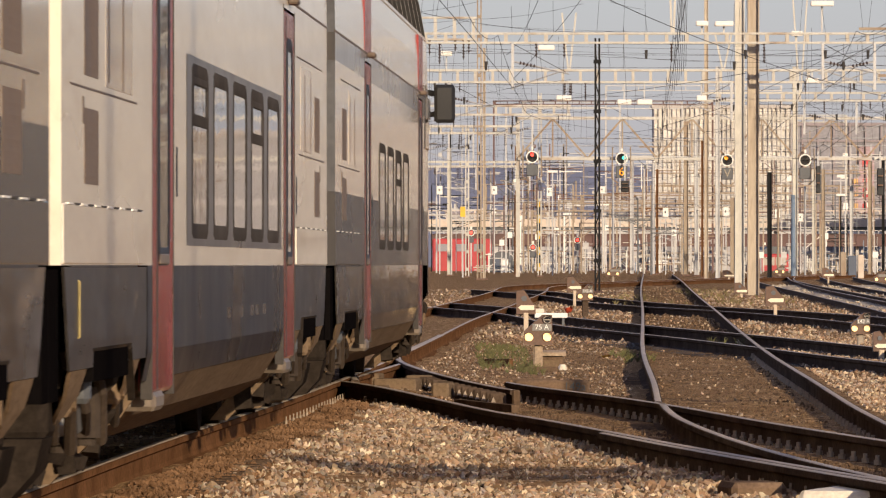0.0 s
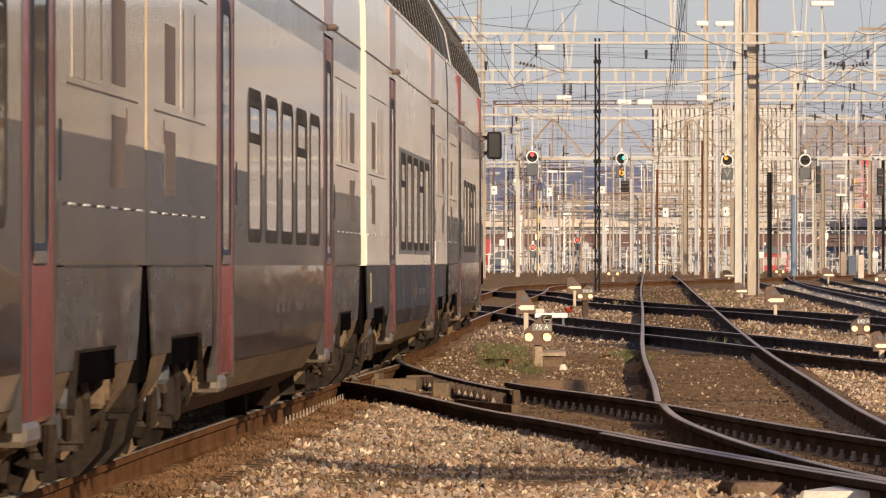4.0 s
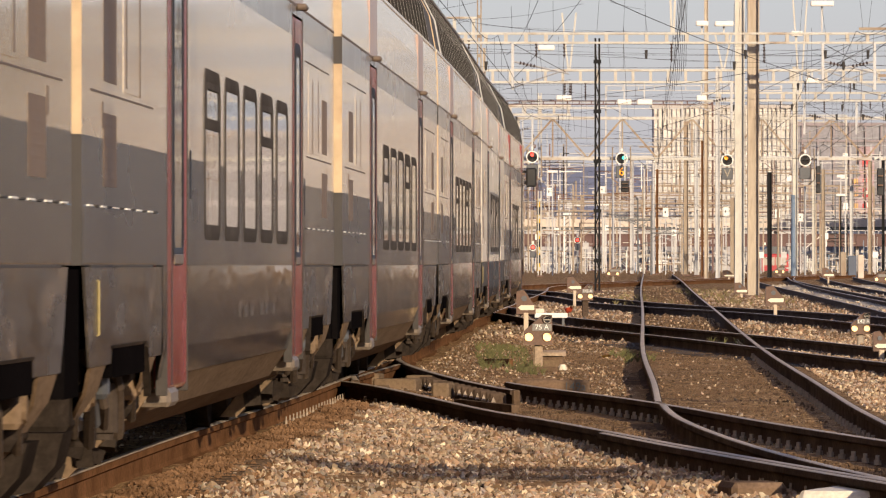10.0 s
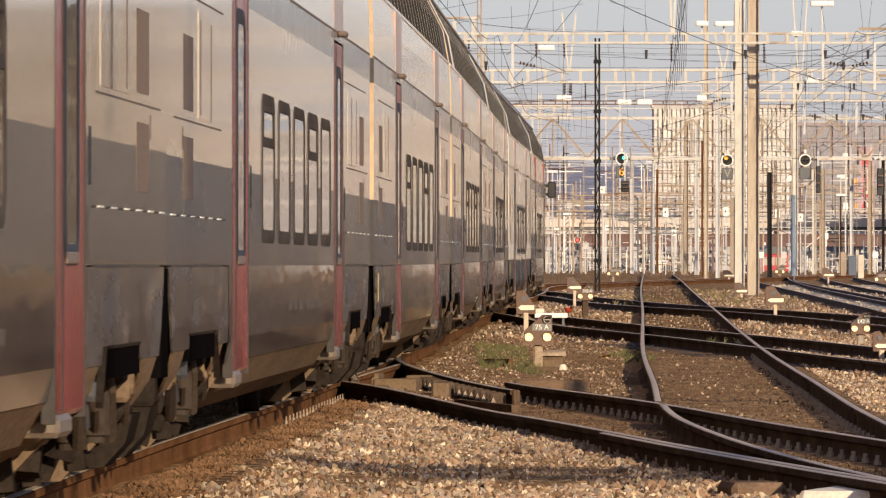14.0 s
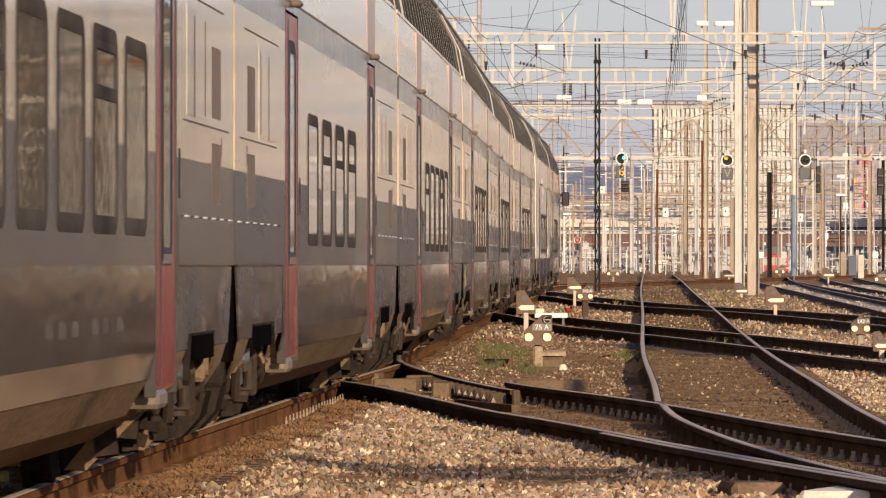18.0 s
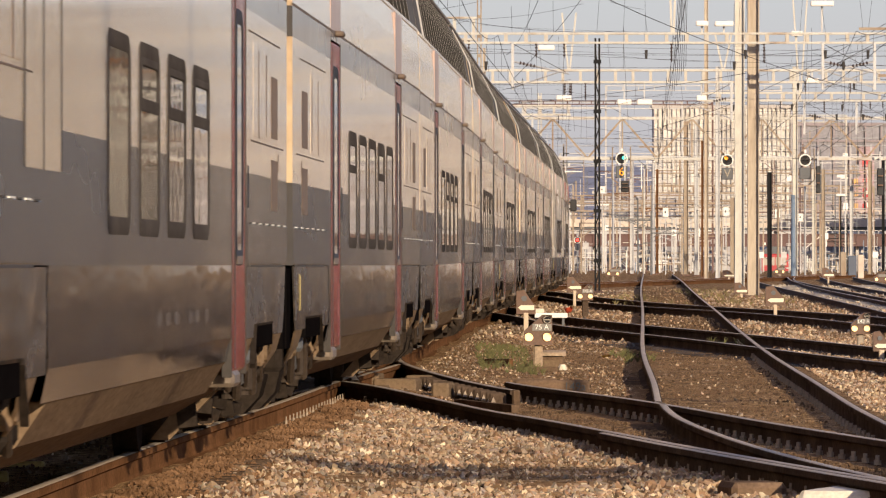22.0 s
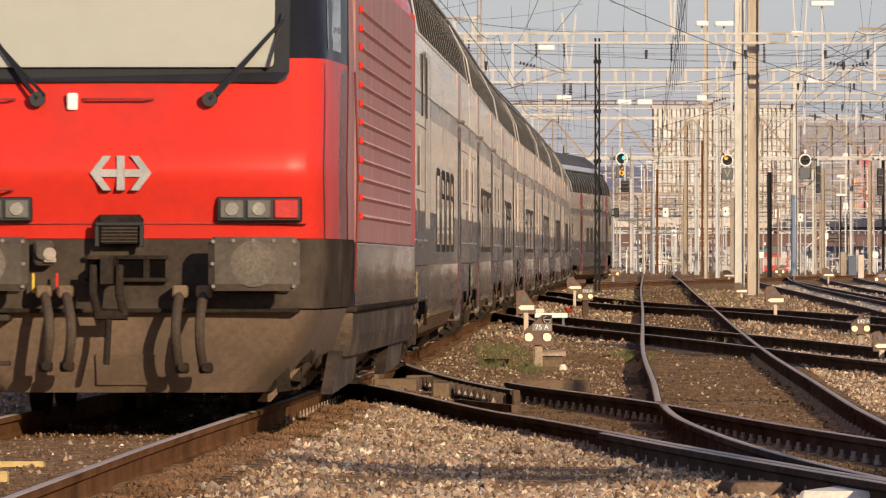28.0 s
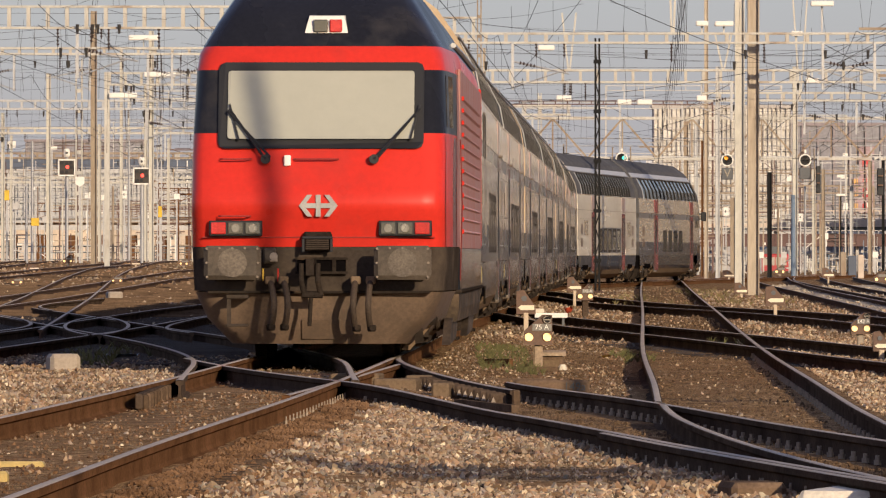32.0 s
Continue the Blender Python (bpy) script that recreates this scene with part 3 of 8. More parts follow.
        if not low_white:
            part("end_band", Shape().box(-1.39, 1.39, *sorted((ye, ye + e * 0.006)), 0.98, 1.46), GREY, c, "dark grey lower band of the end wall")
            part("end_stripe", Shape().box(-1.39, 1.39, *sorted((ye, ye + e * 0.006)), 2.31, 2.49), GREY, c, "grey stripe on the end wall")
        part("gangway", Shape().box(-0.75, 0.75, min(ye, ye + e * 0.28), max(ye, ye + e * 0.28), 1.1, 3.3, 0.06), BLACK, c, "black rubber gangway bellows")
        part("coupling", Shape().box(-0.25, 0.25, min(ye, ye + e * 0.3), max(ye, ye + e * 0.3), 0.85, 1.15, 0.04).tube([(0.5, ye, 0.9), (0.55, ye + e * 0.25, 0.5)], 0.04), GRIME, c)
        part("buffer", Shape().box(0.7, 1.05, min(ye, ye + e * 0.29), max(ye, ye + e * 0.29), 0.86, 1.12, 0.03), GRIME, c)
        part("end_panel", Shape().box(1.38, 1.395, *sorted((ye - e * 0.06, ye - e * (5.1 if kind != "driving" else 5.0))), 0.985, 1.2, 0.004), BISTRO_WHITE if low_white else GREY, c, "proud lower end panel")
        for zz, a, b in ((2.2, 1.0, 4.9), (1.63, 0.5, 4.7)):
            part("panel_seam", Shape().box(1.385, 1.3925, *sorted((ye - e * a, ye - e * b)), zz, zz + 0.008), SLOT, c)
        part("hatch_panel", Shape().box(1.385, 1.3915, *sorted((ye - e * 2.6, ye - e * 4.4)), 1.66, 2.16, 0.002), WHITE, c, "cream hatch with a shadowed edge")
        for a, zb, zt in ((3.7, 1.66, 2.12), (2.75, 1.68, 2.12), (1.2, 1.5, 1.6)):
            part("slot", Shape().box(1.385, 1.393, *sorted((ye - e * a, ye - e * (a + 0.08))), zb, zt), SLOT, c)
        for first, mt, lb in ((0, SIGNWHITE, "bright clips along the ledge"), (1, SEAM, "dark gaps along the ledge")):
            clips = Shape()
            for k in range(first, 12, 2):
                clips.box(1.39, 1.399, *sorted((ye - e * (0.3 + k * 0.4), ye - e * (0.58 + k * 0.4))), 1.199, 1.206)
            tagged(part("ledge_trim", clips, mt, c, lb), kind="stuff")
        for zb, zt in ((1.68, 2.02), (1.28, 1.56)):
            lv = Shape().box(1.385, 1.3918, *sorted((ye - e * 1.3, ye - e * 2.15)), zb, zt)
            k = zb + 0.02
            while k < zt - 0.02:
                lv.add([(1.3918, ye - e * 1.32, k), (1.3918, ye - e * 2.13, k), (1.3925, ye - e * 2.13, k + 0.012), (1.3925, ye - e * 1.32, k + 0.012), (1.3918, ye - e * 1.32, k + 0.026), (1.3918, ye - e * 2.13, k + 0.026)], [(0, 1, 2, 3), (3, 2, 5, 4)])
                k += 0.04
            part("louvre", lv, LOUVRE, c, "brown ventilation louvre")
        if e < 0 and kind in ("bistro", "last", "pole"):
            part("grab_pole", Shape().tube([(1.37, ye - e * 0.95, 0.7), (1.395, ye - e * 0.95, 0.72), (1.395, ye - e * 0.95, 0.92), (1.37, ye - e * 0.95, 0.94)], 0.0045), HANDLE, c, "yellow grab handle")
    # doors
    for a, b in doors:
        ya, yb = y_of(b), y_of(a)
        d = part("door", Shape().box(1.33, 1.387, ya + 0.01, yb - 0.01, 0.44, 2.44, 0.02), DOOR_RED, c, "dark red plug door with one tall window")
        part("door_window", Shape().box(1.37, 1.3895, ya + 0.52, yb - 0.38, 1.02, 2.24), DOOR_GLASS, d, "tall dark door window")
        part("window_rim", window_frame(ya + 0.5, yb - 0.36, 1.0, 2.26, 1.3875, 0.06, 0.12), BLACK, d, "black rubber rim round the door window", True)
        part("rim_cap", Shape().box(1.386, 1.3955, ya + 0.56, yb - 0.42, 0.985, 1.03, 0.004), STEP, d, "grey metal cap at the foot of the window")
        part("door_seal", Shape().box(1.37, 1.391, ya + 0.4, ya + 0.43, 0.46, 2.4), BLACK, d, "black rubber seal")
        for yy in (ya, yb):
            part("door_edge", Shape().box(1.34, 1.3915, yy - 0.012, yy + 0.012, 0.42, 2.46, 0.003), SEAM, c, "dark rubber door edge")
        part("top_panel", Shape().box(1.37, 1.3915, ya, yb, 2.51, 2.99), DOOR_RED if kind == "driving" else ROSE, c, "faded red panel above the door")
        part("door_lamp", Shape().box(1.385, 1.45, (ya + yb) / 2 - 0.16, (ya + yb) / 2 + 0.16, 2.475, 2.51, 0.012), SLOT, c, "small brown door lamp")
        part("door_step", Shape().box(1.15, 1.4, ya + 0.1, ya + 0.75, 0.37, 0.45, 0.02), STEP, c, "dusty metal folding step")
        part("door_button", Shape().box(1.385, 1.393, yb + 0.2, yb + 0.3, 1.28, 1.5, 0.004), BLACK, c)
    # lower windows
    for i, (a, b) in enumerate(wins):
        ya, yb = y_of(b), y_of(a)
        w = part("window", window_frame(ya, yb, 1.12, 1.88), FRAME, c, "tall window in a rounded rubber frame", True)
        part("pane", Shape().box(1.365, 1.3915, ya + 0.03, yb - 0.03, 1.15, 1.85), PANE, w)
        if i in (1, 4) or (kind in ("four", "last") and i in (0, 2)):
            part("vent_bar", Shape().box(1.375, 1.395, ya + 0.04, yb - 0.04, 1.615, 1.64, 0.003), FRAME, w)
            part("vent_sash", window_frame(ya + 0.1, yb - 0.1, 1.64, 1.83, 1.3915, 0.03, 0.05), FRAME, w, "narrow frame of the tilting vent", True)
    if low_white:
        part("window_panel", shell(Shape(), [(1.3925, 1.07), (1.3925, 1.93)], y_of(17.85), y_of(7.5), wh, both=False), PANEL_GREY, c, "warm grey panel round the lower windows")
    for a in (9.5, 10.4, 11.0, 12.2, 12.9, 13.6):
        part("lettering_bar", Shape().box(1.385, 1.391, y_of(a + 0.35), y_of(a), 0.72, 0.775), GREY, c)
    if kind == "last":
        part("service_door", Shape().box(1.385, 1.3925, y_of(22.2), y_of(20.3), 1.31, 2.9), WHITE, c, "cream service door")
        for yy in (22.2, 21.25, 20.3):
            part("door_gap", Shape().box(1.385, 1.394, y_of(yy) - 0.03, y_of(yy) + 0.03, 1.31, 2.9), SEAM, c)
        for a in (21.6, 23.2):
            part("service_window", Shape().box(1.385, 1.396, y_of(a + 0.45), y_of(a), 2.3, 2.85, 0.004), FRAME, c, "small dark service window")
    if kind == "driving":
        # sloping cab
        rings = []
        for q in np.linspace(0, 1, 9):
            yy = y1 + 2.95 * math.sin(q * math.pi / 2)
            sh = math.cos(q * math.pi / 2)
            k = 0.74 + 0.26 * sh ** 0.7
            top = 2.9 + 1.56 * sh ** 0.8
            rings.append([(x * k, yy - 0.25 * max(0, z - 1.2) * q, 0.4 + (z - 0.4) * (top - 0.4) / 4.06) for x, z in
                          [(1.2, 0.4), (1.39, 0.72), (1.39, 1.46), (1.39, 2.31), (1.39, 2.49), (1.37, 3.02), (1.31, 3.35), (1.1, 3.76), (0.86, 4.1), (0.48, 4.38), (0, 4.46)]])
        for nm, mt, lo, hi, lb in (("cab_skirt", DARK, 0, 2, "dark cab skirt"), ("cab_side", WHITE, 2, 5, "cream-white cab side"), ("cab_roof", ROOF, 5, 10, "sloping grey cab roof")):
            s = Shape()
            s.loft([r[lo:hi + 1] for r in rings], closed=False)
            s.loft([[(-x, y, z) for x, y, z in r[lo:hi + 1]] for r in rings], closed=False)
            r = rings[-1][lo:hi + 1]
            loop = r + [(-x, y, z) for x, y, z in reversed(r)]
            s.add(loop, [tuple(range(len(loop)))])
            part(nm, s, mt, c, lb, True)
        part("cab_stripe", Shape().box(1.37, 1.396, y1 - 0.2, y1 + 0.9, 2.31, 2.49), STRIPE, c)
        mir = part("mirror", Shape().box(1.42, 1.61, y1 + 1.3, y1 + 1.5, 2.29, 2.64, 0.03), BLACK, c, "black rear-view mirror box")
        part("mirror_arm", Shape().bar((1.15, y1 + 1.5, 2.6), (1.5, y1 + 1.45, 2.55), 0.05).bar((1.15, y1 + 1.5, 2.34), (1.5, y1 + 1.45, 2.38), 0.05), BLACK, mir)
        part("cab_window", Shape().box(1.36, 1.397, y1 - 0.9, y1 + 0.3, 2.02, 2.3, 0.01), PANE, c, "dark cab side window")
        part("snow_plough", Shape().box(-1.1, 1.1, y1 + 1.9, y1 + 2.5, 0.18, 0.7, 0.08), GRIME, c)
    return c


# outline of the locomotive: height, front, half width of the front, half width of the body
LOCO_RINGS = [(0.15, -8.45, 0.78, 1.05), (0.42, -8.62, 1.06, 1.28), (0.69, -8.7, 1.21, 1.37), (0.7, -8.72, 1.215, 1.385), (1.154, -8.75, 1.24, 1.4), (1.155, -8.76, 1.24, 1.4), (1.36, -8.8, 1.24, 1.4),
              (1.52, -8.9, 1.24, 1.4), (1.64, -8.91, 1.24, 1.4), (1.76, -8.85, 1.24, 1.4), (2.1, -8.69, 1.24, 1.4), (2.33, -8.59, 1.23, 1.4), (2.99, -8.3, 1.19, 1.39), (3.16, -8.2, 1.16, 1.37), (3.24, -8.12, 1.12, 1.34),
              (3.5, -7.9, 0.98, 1.2), (3.8, -7.5, 0.82, 1.0), (4.05, -6.9, 0.62, 0.75), (4.14, -6.2, 0.4, 0.5)]


def loco_front(z):
    return float(np.interp(z, [r[0] for r in LOCO_RINGS], [r[1] for r in LOCO_RINGS]))


def locomotive(m):
    c = thing("locomotive", m, "bright red electric locomotive with dusty grey apron pushing the coaches", "locomotive")

    def ring(z, yf, w, sd, back=9.0):
        half = [(0.0, yf - 0.03), (w * 0.5, yf - 0.02), (w * 0.85, yf), (w * 0.96, yf + 0.02), (w, yf + 0.05), (w + (sd - w) * 0.35, yf + 0.14), (w + (sd - w) * 0.55, yf + 0.45), (w + (sd - w) * 0.86, yf + 2.2), (sd, yf + 3.2), (sd, back)]
        return [(x, y, z) for x, y in half] + [(-x, y, z) for x, y in reversed(half[1:])]

    def band(lo, hi):
        s = Shape()
        rs = [ring(*r) for r in LOCO_RINGS if lo - 1e-6 <= r[0] <= hi + 1e-6]
        s.loft(rs, closed=True, caps=False)
        return s, rs

    for nm, lo, hi, mt, lb in (("snow_skirt", 0.15, 0.69, SNOW_SKIRT, "brown dusty snow skirt"), ("apron", 0.7, 1.154, APRON, "dusty dark grey apron"), ("red_front", 1.155, 2.33, RED, "bright red bodywork"),
                               ("dark_belt", 2.33, 2.99, NAVY, "black-blue belt beside the windscreen"), ("brow", 2.99, 3.24, RED, "red brow above the windscreen"), ("roof", 3.24, 4.14, NAVY, "black sloping roof")):
        s, rs = band(lo, hi)
        if nm == "roof":
            s.add(rs[-1], [tuple(range(len(rs[-1])))])
        part(nm, s, mt, c, lb, True)
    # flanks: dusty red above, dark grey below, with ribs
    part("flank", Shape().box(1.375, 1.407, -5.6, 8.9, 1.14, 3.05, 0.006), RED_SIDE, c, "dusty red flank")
    part("lower_flank", Shape().box(1.365, 1.407, -5.7, 8.95, 0.66, 1.136, 0.006), LOCO_DARK, c, "glossy black-blue lower flank")
    part("sole_bar", Shape().box(1.3, 1.43, -5.9, 8.95, 0.66, 0.7, 0.012), GRIME, c)
    for i in range(12):
        z = 1.32 + 0.13 * i
        rb = Shape()
        rb.loft([[(1.404, -4.9, z - 0.02), (1.404, -4.9, z + 0.02), (1.412, -4.85, z)], [(1.404, -4.7, z - 0.022), (1.404, -4.7, z + 0.022), (1.427, -4.65, z)], [(1.404, 7.4, z - 0.022), (1.404, 7.4, z + 0.022), (1.427, 7.35, z)], [(1.404, 7.6, z - 0.02), (1.404, 7.6, z + 0.02), (1.41, 7.55, z)]])
        part("rib", rb, RIB_WORN_LIT, c)
        part("rib_cap", Shape().box(1.404, 1.435, -4.95, -4.86, z - 0.024, z + 0.024, 0.01), RED, c, "bright red rib end")
    part("end_frame", Shape().box(1.34, 1.41, 8.75, 9.02, 1.15, 3.1, 0.02), RED, c, "bright red rear corner strip")
    part("grab_rail", Shape().tube([(1.41, -5.8, 0.8), (1.43, -5.8, 1.6), (1.41, -5.8, 2.3)], 0.007), DOOR_DEEP, c)
    part("roof_rail", Shape().tube([(1.32, -5.0, 3.32), (1.32, 0, 3.34), (1.32, 8.8, 3.34)], 0.03), SILVER, c, "pale roof edge rail")
    part("roof_gear", Shape().box(-0.5, 0.5, -3, 6, 4.1, 4.28, 0.05), GREY, c)
    # windscreen
    def on_front(x, z, out):
        q = 0.29 * max(0, abs(x) - 0.9)
        return (x, loco_front(z) - 0.03 - out + q, z)

    def slab(x0, x1, z0, z1, out, thick, r=0.06):
        s = Shape()
        cs = []
        for cx, cz, a0 in ((x1 - r, z1 - r, 0), (x0 + r, z1 - r, 90), (x0 + r, z0 + r, 180), (x1 - r, z0 + r, 270)):
            cs += [(cx + r * math.cos(radians(a0 + a)), cz + r * math.sin(radians(a0 + a))) for a in (0, 45, 90)]
        s.loft([[on_front(x, z, out - thick) for x, z in cs], [on_front(x, z, out) for x, z in cs]])
        return s

    part("windscreen_frame", slab(-1.05, 1.08, 2.17, 3.07, 0.05, 0.12, 0.07), BLACK, c, "wide black windscreen frame")
    part("windscreen", slab(-0.95, 0.98, 2.27, 2.98, 0.056, 0.02, 0.03), SCREEN_PALE, c, "windscreen with the hazy sky's reflection in its pale colour")
    for x0, z0, x1, z1 in ((-0.55, 2.06, -0.93, 2.58), (0.57, 2.06, 1.04, 2.58)):
        w = part("wiper", Shape().tube([on_front(x0, z0, 0.1), on_front(x1, z1, 0.1)], 0.014).tube([on_front(x0 + 0.05, z0 + 0.02, 0.11), on_front(x1 - 0.02, z1 - 0.02, 0.1)], 0.012), BLACK, c, "black windscreen wiper")
        part("wiper_pivot", Shape().disc(on_front(x0, z0, 0.0), (0, -1, 0), 0.05, 0.1, 10), BLACK, w)
        part("wiper_blade", Shape().bar(on_front(x1 - 0.1 * (1 if x1 > 0 else -1), z1 - 0.32, 0.075), on_front(x1, z1 + 0.05, 0.075), 0.02), BLACK, w)
    # lamps
    for sx in (-1, 1):
        xa, xb = (0.62, 1.17) if sx > 0 else (-1.13, -0.58)
        y = loco_front(1.35) - 0.04
        h = part("headlight", Shape().box(xa, xb, y - 0.05, y + 0.1, 1.265, 1.425, 0.01), BLACK, c, "headlight cluster in a black housing")
        for i in range(3):
            k = (i if sx > 0 else 2 - i)
            x0 = xa + 0.02 + i * (xb - xa - 0.02) / 3
            red = k == 2
            lens = part("lens", Shape().box(x0, x0 + (xb - xa) / 3 - 0.03, y - 0.07, y - 0.04, 1.285, 1.405, 0.008), LENS_RED if red else LENS, h, "red tail lamp lens" if red else "clear ribbed lamp lens")
            if not red:
                cx = x0 + (xb - xa) / 6 - 0.015
                part("reflector", Shape().disc((cx, y - 0.067, 1.345), (0, -1, 0), 0.05, 0.012, 14, 0.042), LENS_CORE, lens)
    y = loco_front(3.46) - 0.05
    t = part("top_lamp", Shape().loft([[(-0.2, y + 0.3, 3.36), (0.3, y + 0.3, 3.36), (0.26, y + 0.4, 3.58), (-0.14, y + 0.4, 3.58)], [(-0.17, y - 0.05, 3.38), (0.28, y - 0.05, 3.38), (0.24, y, 3.56), (-0.12, y, 3.56)]]), SIGNWHITE, c, "top lamp in a pale housing")
    part("lens", Shape().box(-0.08, 0.07, y - 0.075, y - 0.03, 3.39, 3.52, 0.01), LENS, t)
    part("lens", Shape().box(0.09, 0.22, y - 0.075, y - 0.03, 3.39, 3.52, 0.01), LENS_RED, t, "red lens")
    # silver double arrow with cross, as plain shapes
    y = loco_front(1.6) - 0.05
    emblem = Shape()
    for sx in (-1, 1):
        emblem.loft([[(sx * 0.2, yy, 1.578), (sx * 0.115, yy, 1.69), (sx * 0.062, yy, 1.69), (sx * 0.126, yy, 1.603), (sx * 0.02, yy, 1.603), (sx * 0.02, yy, 1.553), (sx * 0.126, yy, 1.553), (sx * 0.062, yy, 1.466), (sx * 0.115, yy, 1.466)] for yy in (y, y + 0.06)])
    emblem.box(-0.025, 0.025, y, y + 0.06, 1.466, 1.69)
    part("emblem", emblem, EMBLEM, c, "silver arrow emblem")
    for x0, x1, z in ((-1.02, -0.7, 2.06), (-0.26, 0.2, 2.06), (-1.03, -0.7, 1.47)):
        yy = loco_front(z) - 0.1
        part("handrail", Shape().tube([(x0, yy + 0.06, z), (x0 + 0.03, yy, z), (x1 - 0.03, yy, z), (x1, yy + 0.06, z)], 0.009), DOOR_RED, c, "red handrail")
    part("plate", Shape().box(-0.36, -0.29, loco_front(2.05) - 0.09, loco_front(2.05), 1.99, 2.1, 0.01), SIGNWHITE, c, "small white plate")
    # buffers
    for sx in (-1, 1):
        b = part("buffer", Shape().disc((sx * 0.875, -8.7, 0.99), (0, -1, 0), 0.13, 0.42, 16).box(sx * 0.875 - 0.22, sx * 0.875 + 0.22, -8.78, -8.66, 0.8, 1.16, 0.03), GRIME, c, "dark buffer casing")
        part("buffer_plate", Shape().box(sx * 0.875 - 0.295, sx * 0.875 + 0.295, -9.25, -9.1, 0.815, 1.165, 0.045), BUFFER, b, "greasy rectangular buffer plate")
        part("grease_patch", Shape().disc((sx * 0.875, -9.25, 0.99), (0, -1, 0), 0.15, 0.004, 20), BUFFER_WORN, b)
        for dx, dz in ((-0.26, 0.145), (-0.13, 0.15), (0.0, 0.15), (0.13, 0.15), (0.26, 0.145), (-0.265, 0.0), (0.265, 0.0), (-0.26, -0.145), (0.26, -0.145)):
            part("bolt", Shape().disc((sx * 0.875 + dx, -9.25, 0.99 + dz), (0, -1, 0), 0.013, 0.008, 8), STEP, b)
    # coupler, hoses and plates on the apron
    y = -8.8
    part("uic_socket", Shape().box(-0.16, 0.14, y - 0.12, y + 0.1, 1.11, 1.31, 0.03).box(-0.13, 0.11, y - 0.15, y - 0.1, 1.12, 1.24, 0.01), GRIME, c, "dark connector box")
    sk = part("socket_rim", Shape().box(-0.17, 0.15, y - 0.165, y - 0.12, 1.235, 1.262, 0.008).box(-0.17, -0.14, y - 0.16, y - 0.12, 1.1, 1.24, 0.006).box(0.12, 0.15, y - 0.16, y - 0.12, 1.1, 1.24, 0.006), BLACK, c, "black rim of the connector")
    for k in range(5):
        part("grille_bar", Shape().box(-0.13, 0.11, y - 0.157, y - 0.15, 1.13 + 0.022 * k, 1.138 + 0.022 * k), APRON, sk)
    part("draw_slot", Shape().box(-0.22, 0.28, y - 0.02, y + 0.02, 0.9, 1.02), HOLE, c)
    part("slot_frame", Shape().box(-0.24, 0.3, y - 0.05, y, 1.02, 1.045).box(-0.24, 0.3, y - 0.05, y, 0.875, 0.9).box(0.14, 0.18, y - 0.04, y, 0.9, 1.02), GRIME, c)
    hk = part("draw_hook", Shape().loft([[(-0.14, y, 0.9), (-0.02, y, 0.9), (-0.02, y, 1.03), (-0.14, y, 1.03)], [(-0.12, y - 0.35, 0.86), (-0.04, y - 0.35, 0.86), (-0.04, y - 0.35, 1.03), (-0.12, y - 0.35, 1.03)]]), GRIME, c, "cast draw hook")
    for dx in (-0.17, 0.0):
        part("coupler_link", Shape().tube([(dx, y - 0.28, 0.98), (dx, y - 0.32, 0.8), (dx + 0.03, y - 0.26, 0.66)], 0.028, 8), GRIME, hk)
    part("coupler_screw", Shape().tube([(-0.16, y - 0.26, 0.66), (0.05, y - 0.26, 0.66)], 0.035, 8).tube([(-0.07, y - 0.26, 0.66), (-0.09, y - 0.2, 0.34)], 0.022, 8), GRIME, hk)
    for x, zt, zb in ((-0.5, 0.77, 0.33), (-0.36, 0.77, 0.33), (0.385, 0.77, 0.32), (0.54, 0.77, 0.32)):
        lean = 0.05 if x < 0 else -0.02
        curl = [(x + lean * math.sin(q * 2.9), y - 0.06 - 0.26 * math.sin(0.3 + q * 2.5), zt + 0.05 + (zb - zt - 0.05) * q) for q in np.linspace(0, 1, 11).tolist()]
        h = part("brake_hose", Shape().tube(curl, 0.033, 10), HOSE, c, "hanging rubber brake hose", True)
        part("hose_coupling", Shape().box(x - 0.035, x + 0.055, y - 0.2, y - 0.06, zb - 0.04, zb + 0.03, 0.015).disc((x + 0.01, y - 0.2, zb), (0.3, -1, 0), 0.03, 0.03, 10), GRIME, h, "cast hose coupling")
        part("hose_cock", Shape().box(x - 0.05, x + 0.05, y - 0.2, y, zt, zt + 0.08, 0.015), BROWN, h)
    for x, mt, lb in ((-0.57, YELLOW, "yellow cock lever"), (-0.416, RED, "red cock lever")):
        part("cock_lever", Shape().bar((x, y - 0.1, 0.8), (x, y - 0.1, 0.93), 0.016), mt, c, lb)
    part("socket_face", Shape().disc((-0.46, y - 0.135, 1.055), (0, -1, 0), 0.042, 0.03, 12).box(-0.5, -0.42, y - 0.15, y - 0.13, 1.0, 1.03, 0.005), CONCRETE, c, "pale dusty socket face")
    part("socket", Shape().box(-0.57, -0.44, y - 0.12, y, 0.98, 1.14, 0.02).disc((-0.505, y - 0.12, 1.06), (0, -1, 0), 0.045, 0.04, 10), BUFFER, c)
    part("step_plate", Shape().loft([[(x, loco_front(z) - o, z) for x, z in ((-0.18, 0.2), (0.22, 0.2), (0.22, 0.4), (-0.18, 0.4))] for o in (0.0, 0.055)]), SNOW_SKIRT, c, "bolted cover plate")
    part("shunter_step", Shape().box(-0.95, -0.72, y - 0.2, y + 0.1, 0.62, 0.66, 0.01).box(-0.94, -0.9, y - 0.18, y - 0.12, 0.35, 0.62).box(-0.95, -0.72, y - 0.2, y, 0.33, 0.36, 0.01), APRON, c)
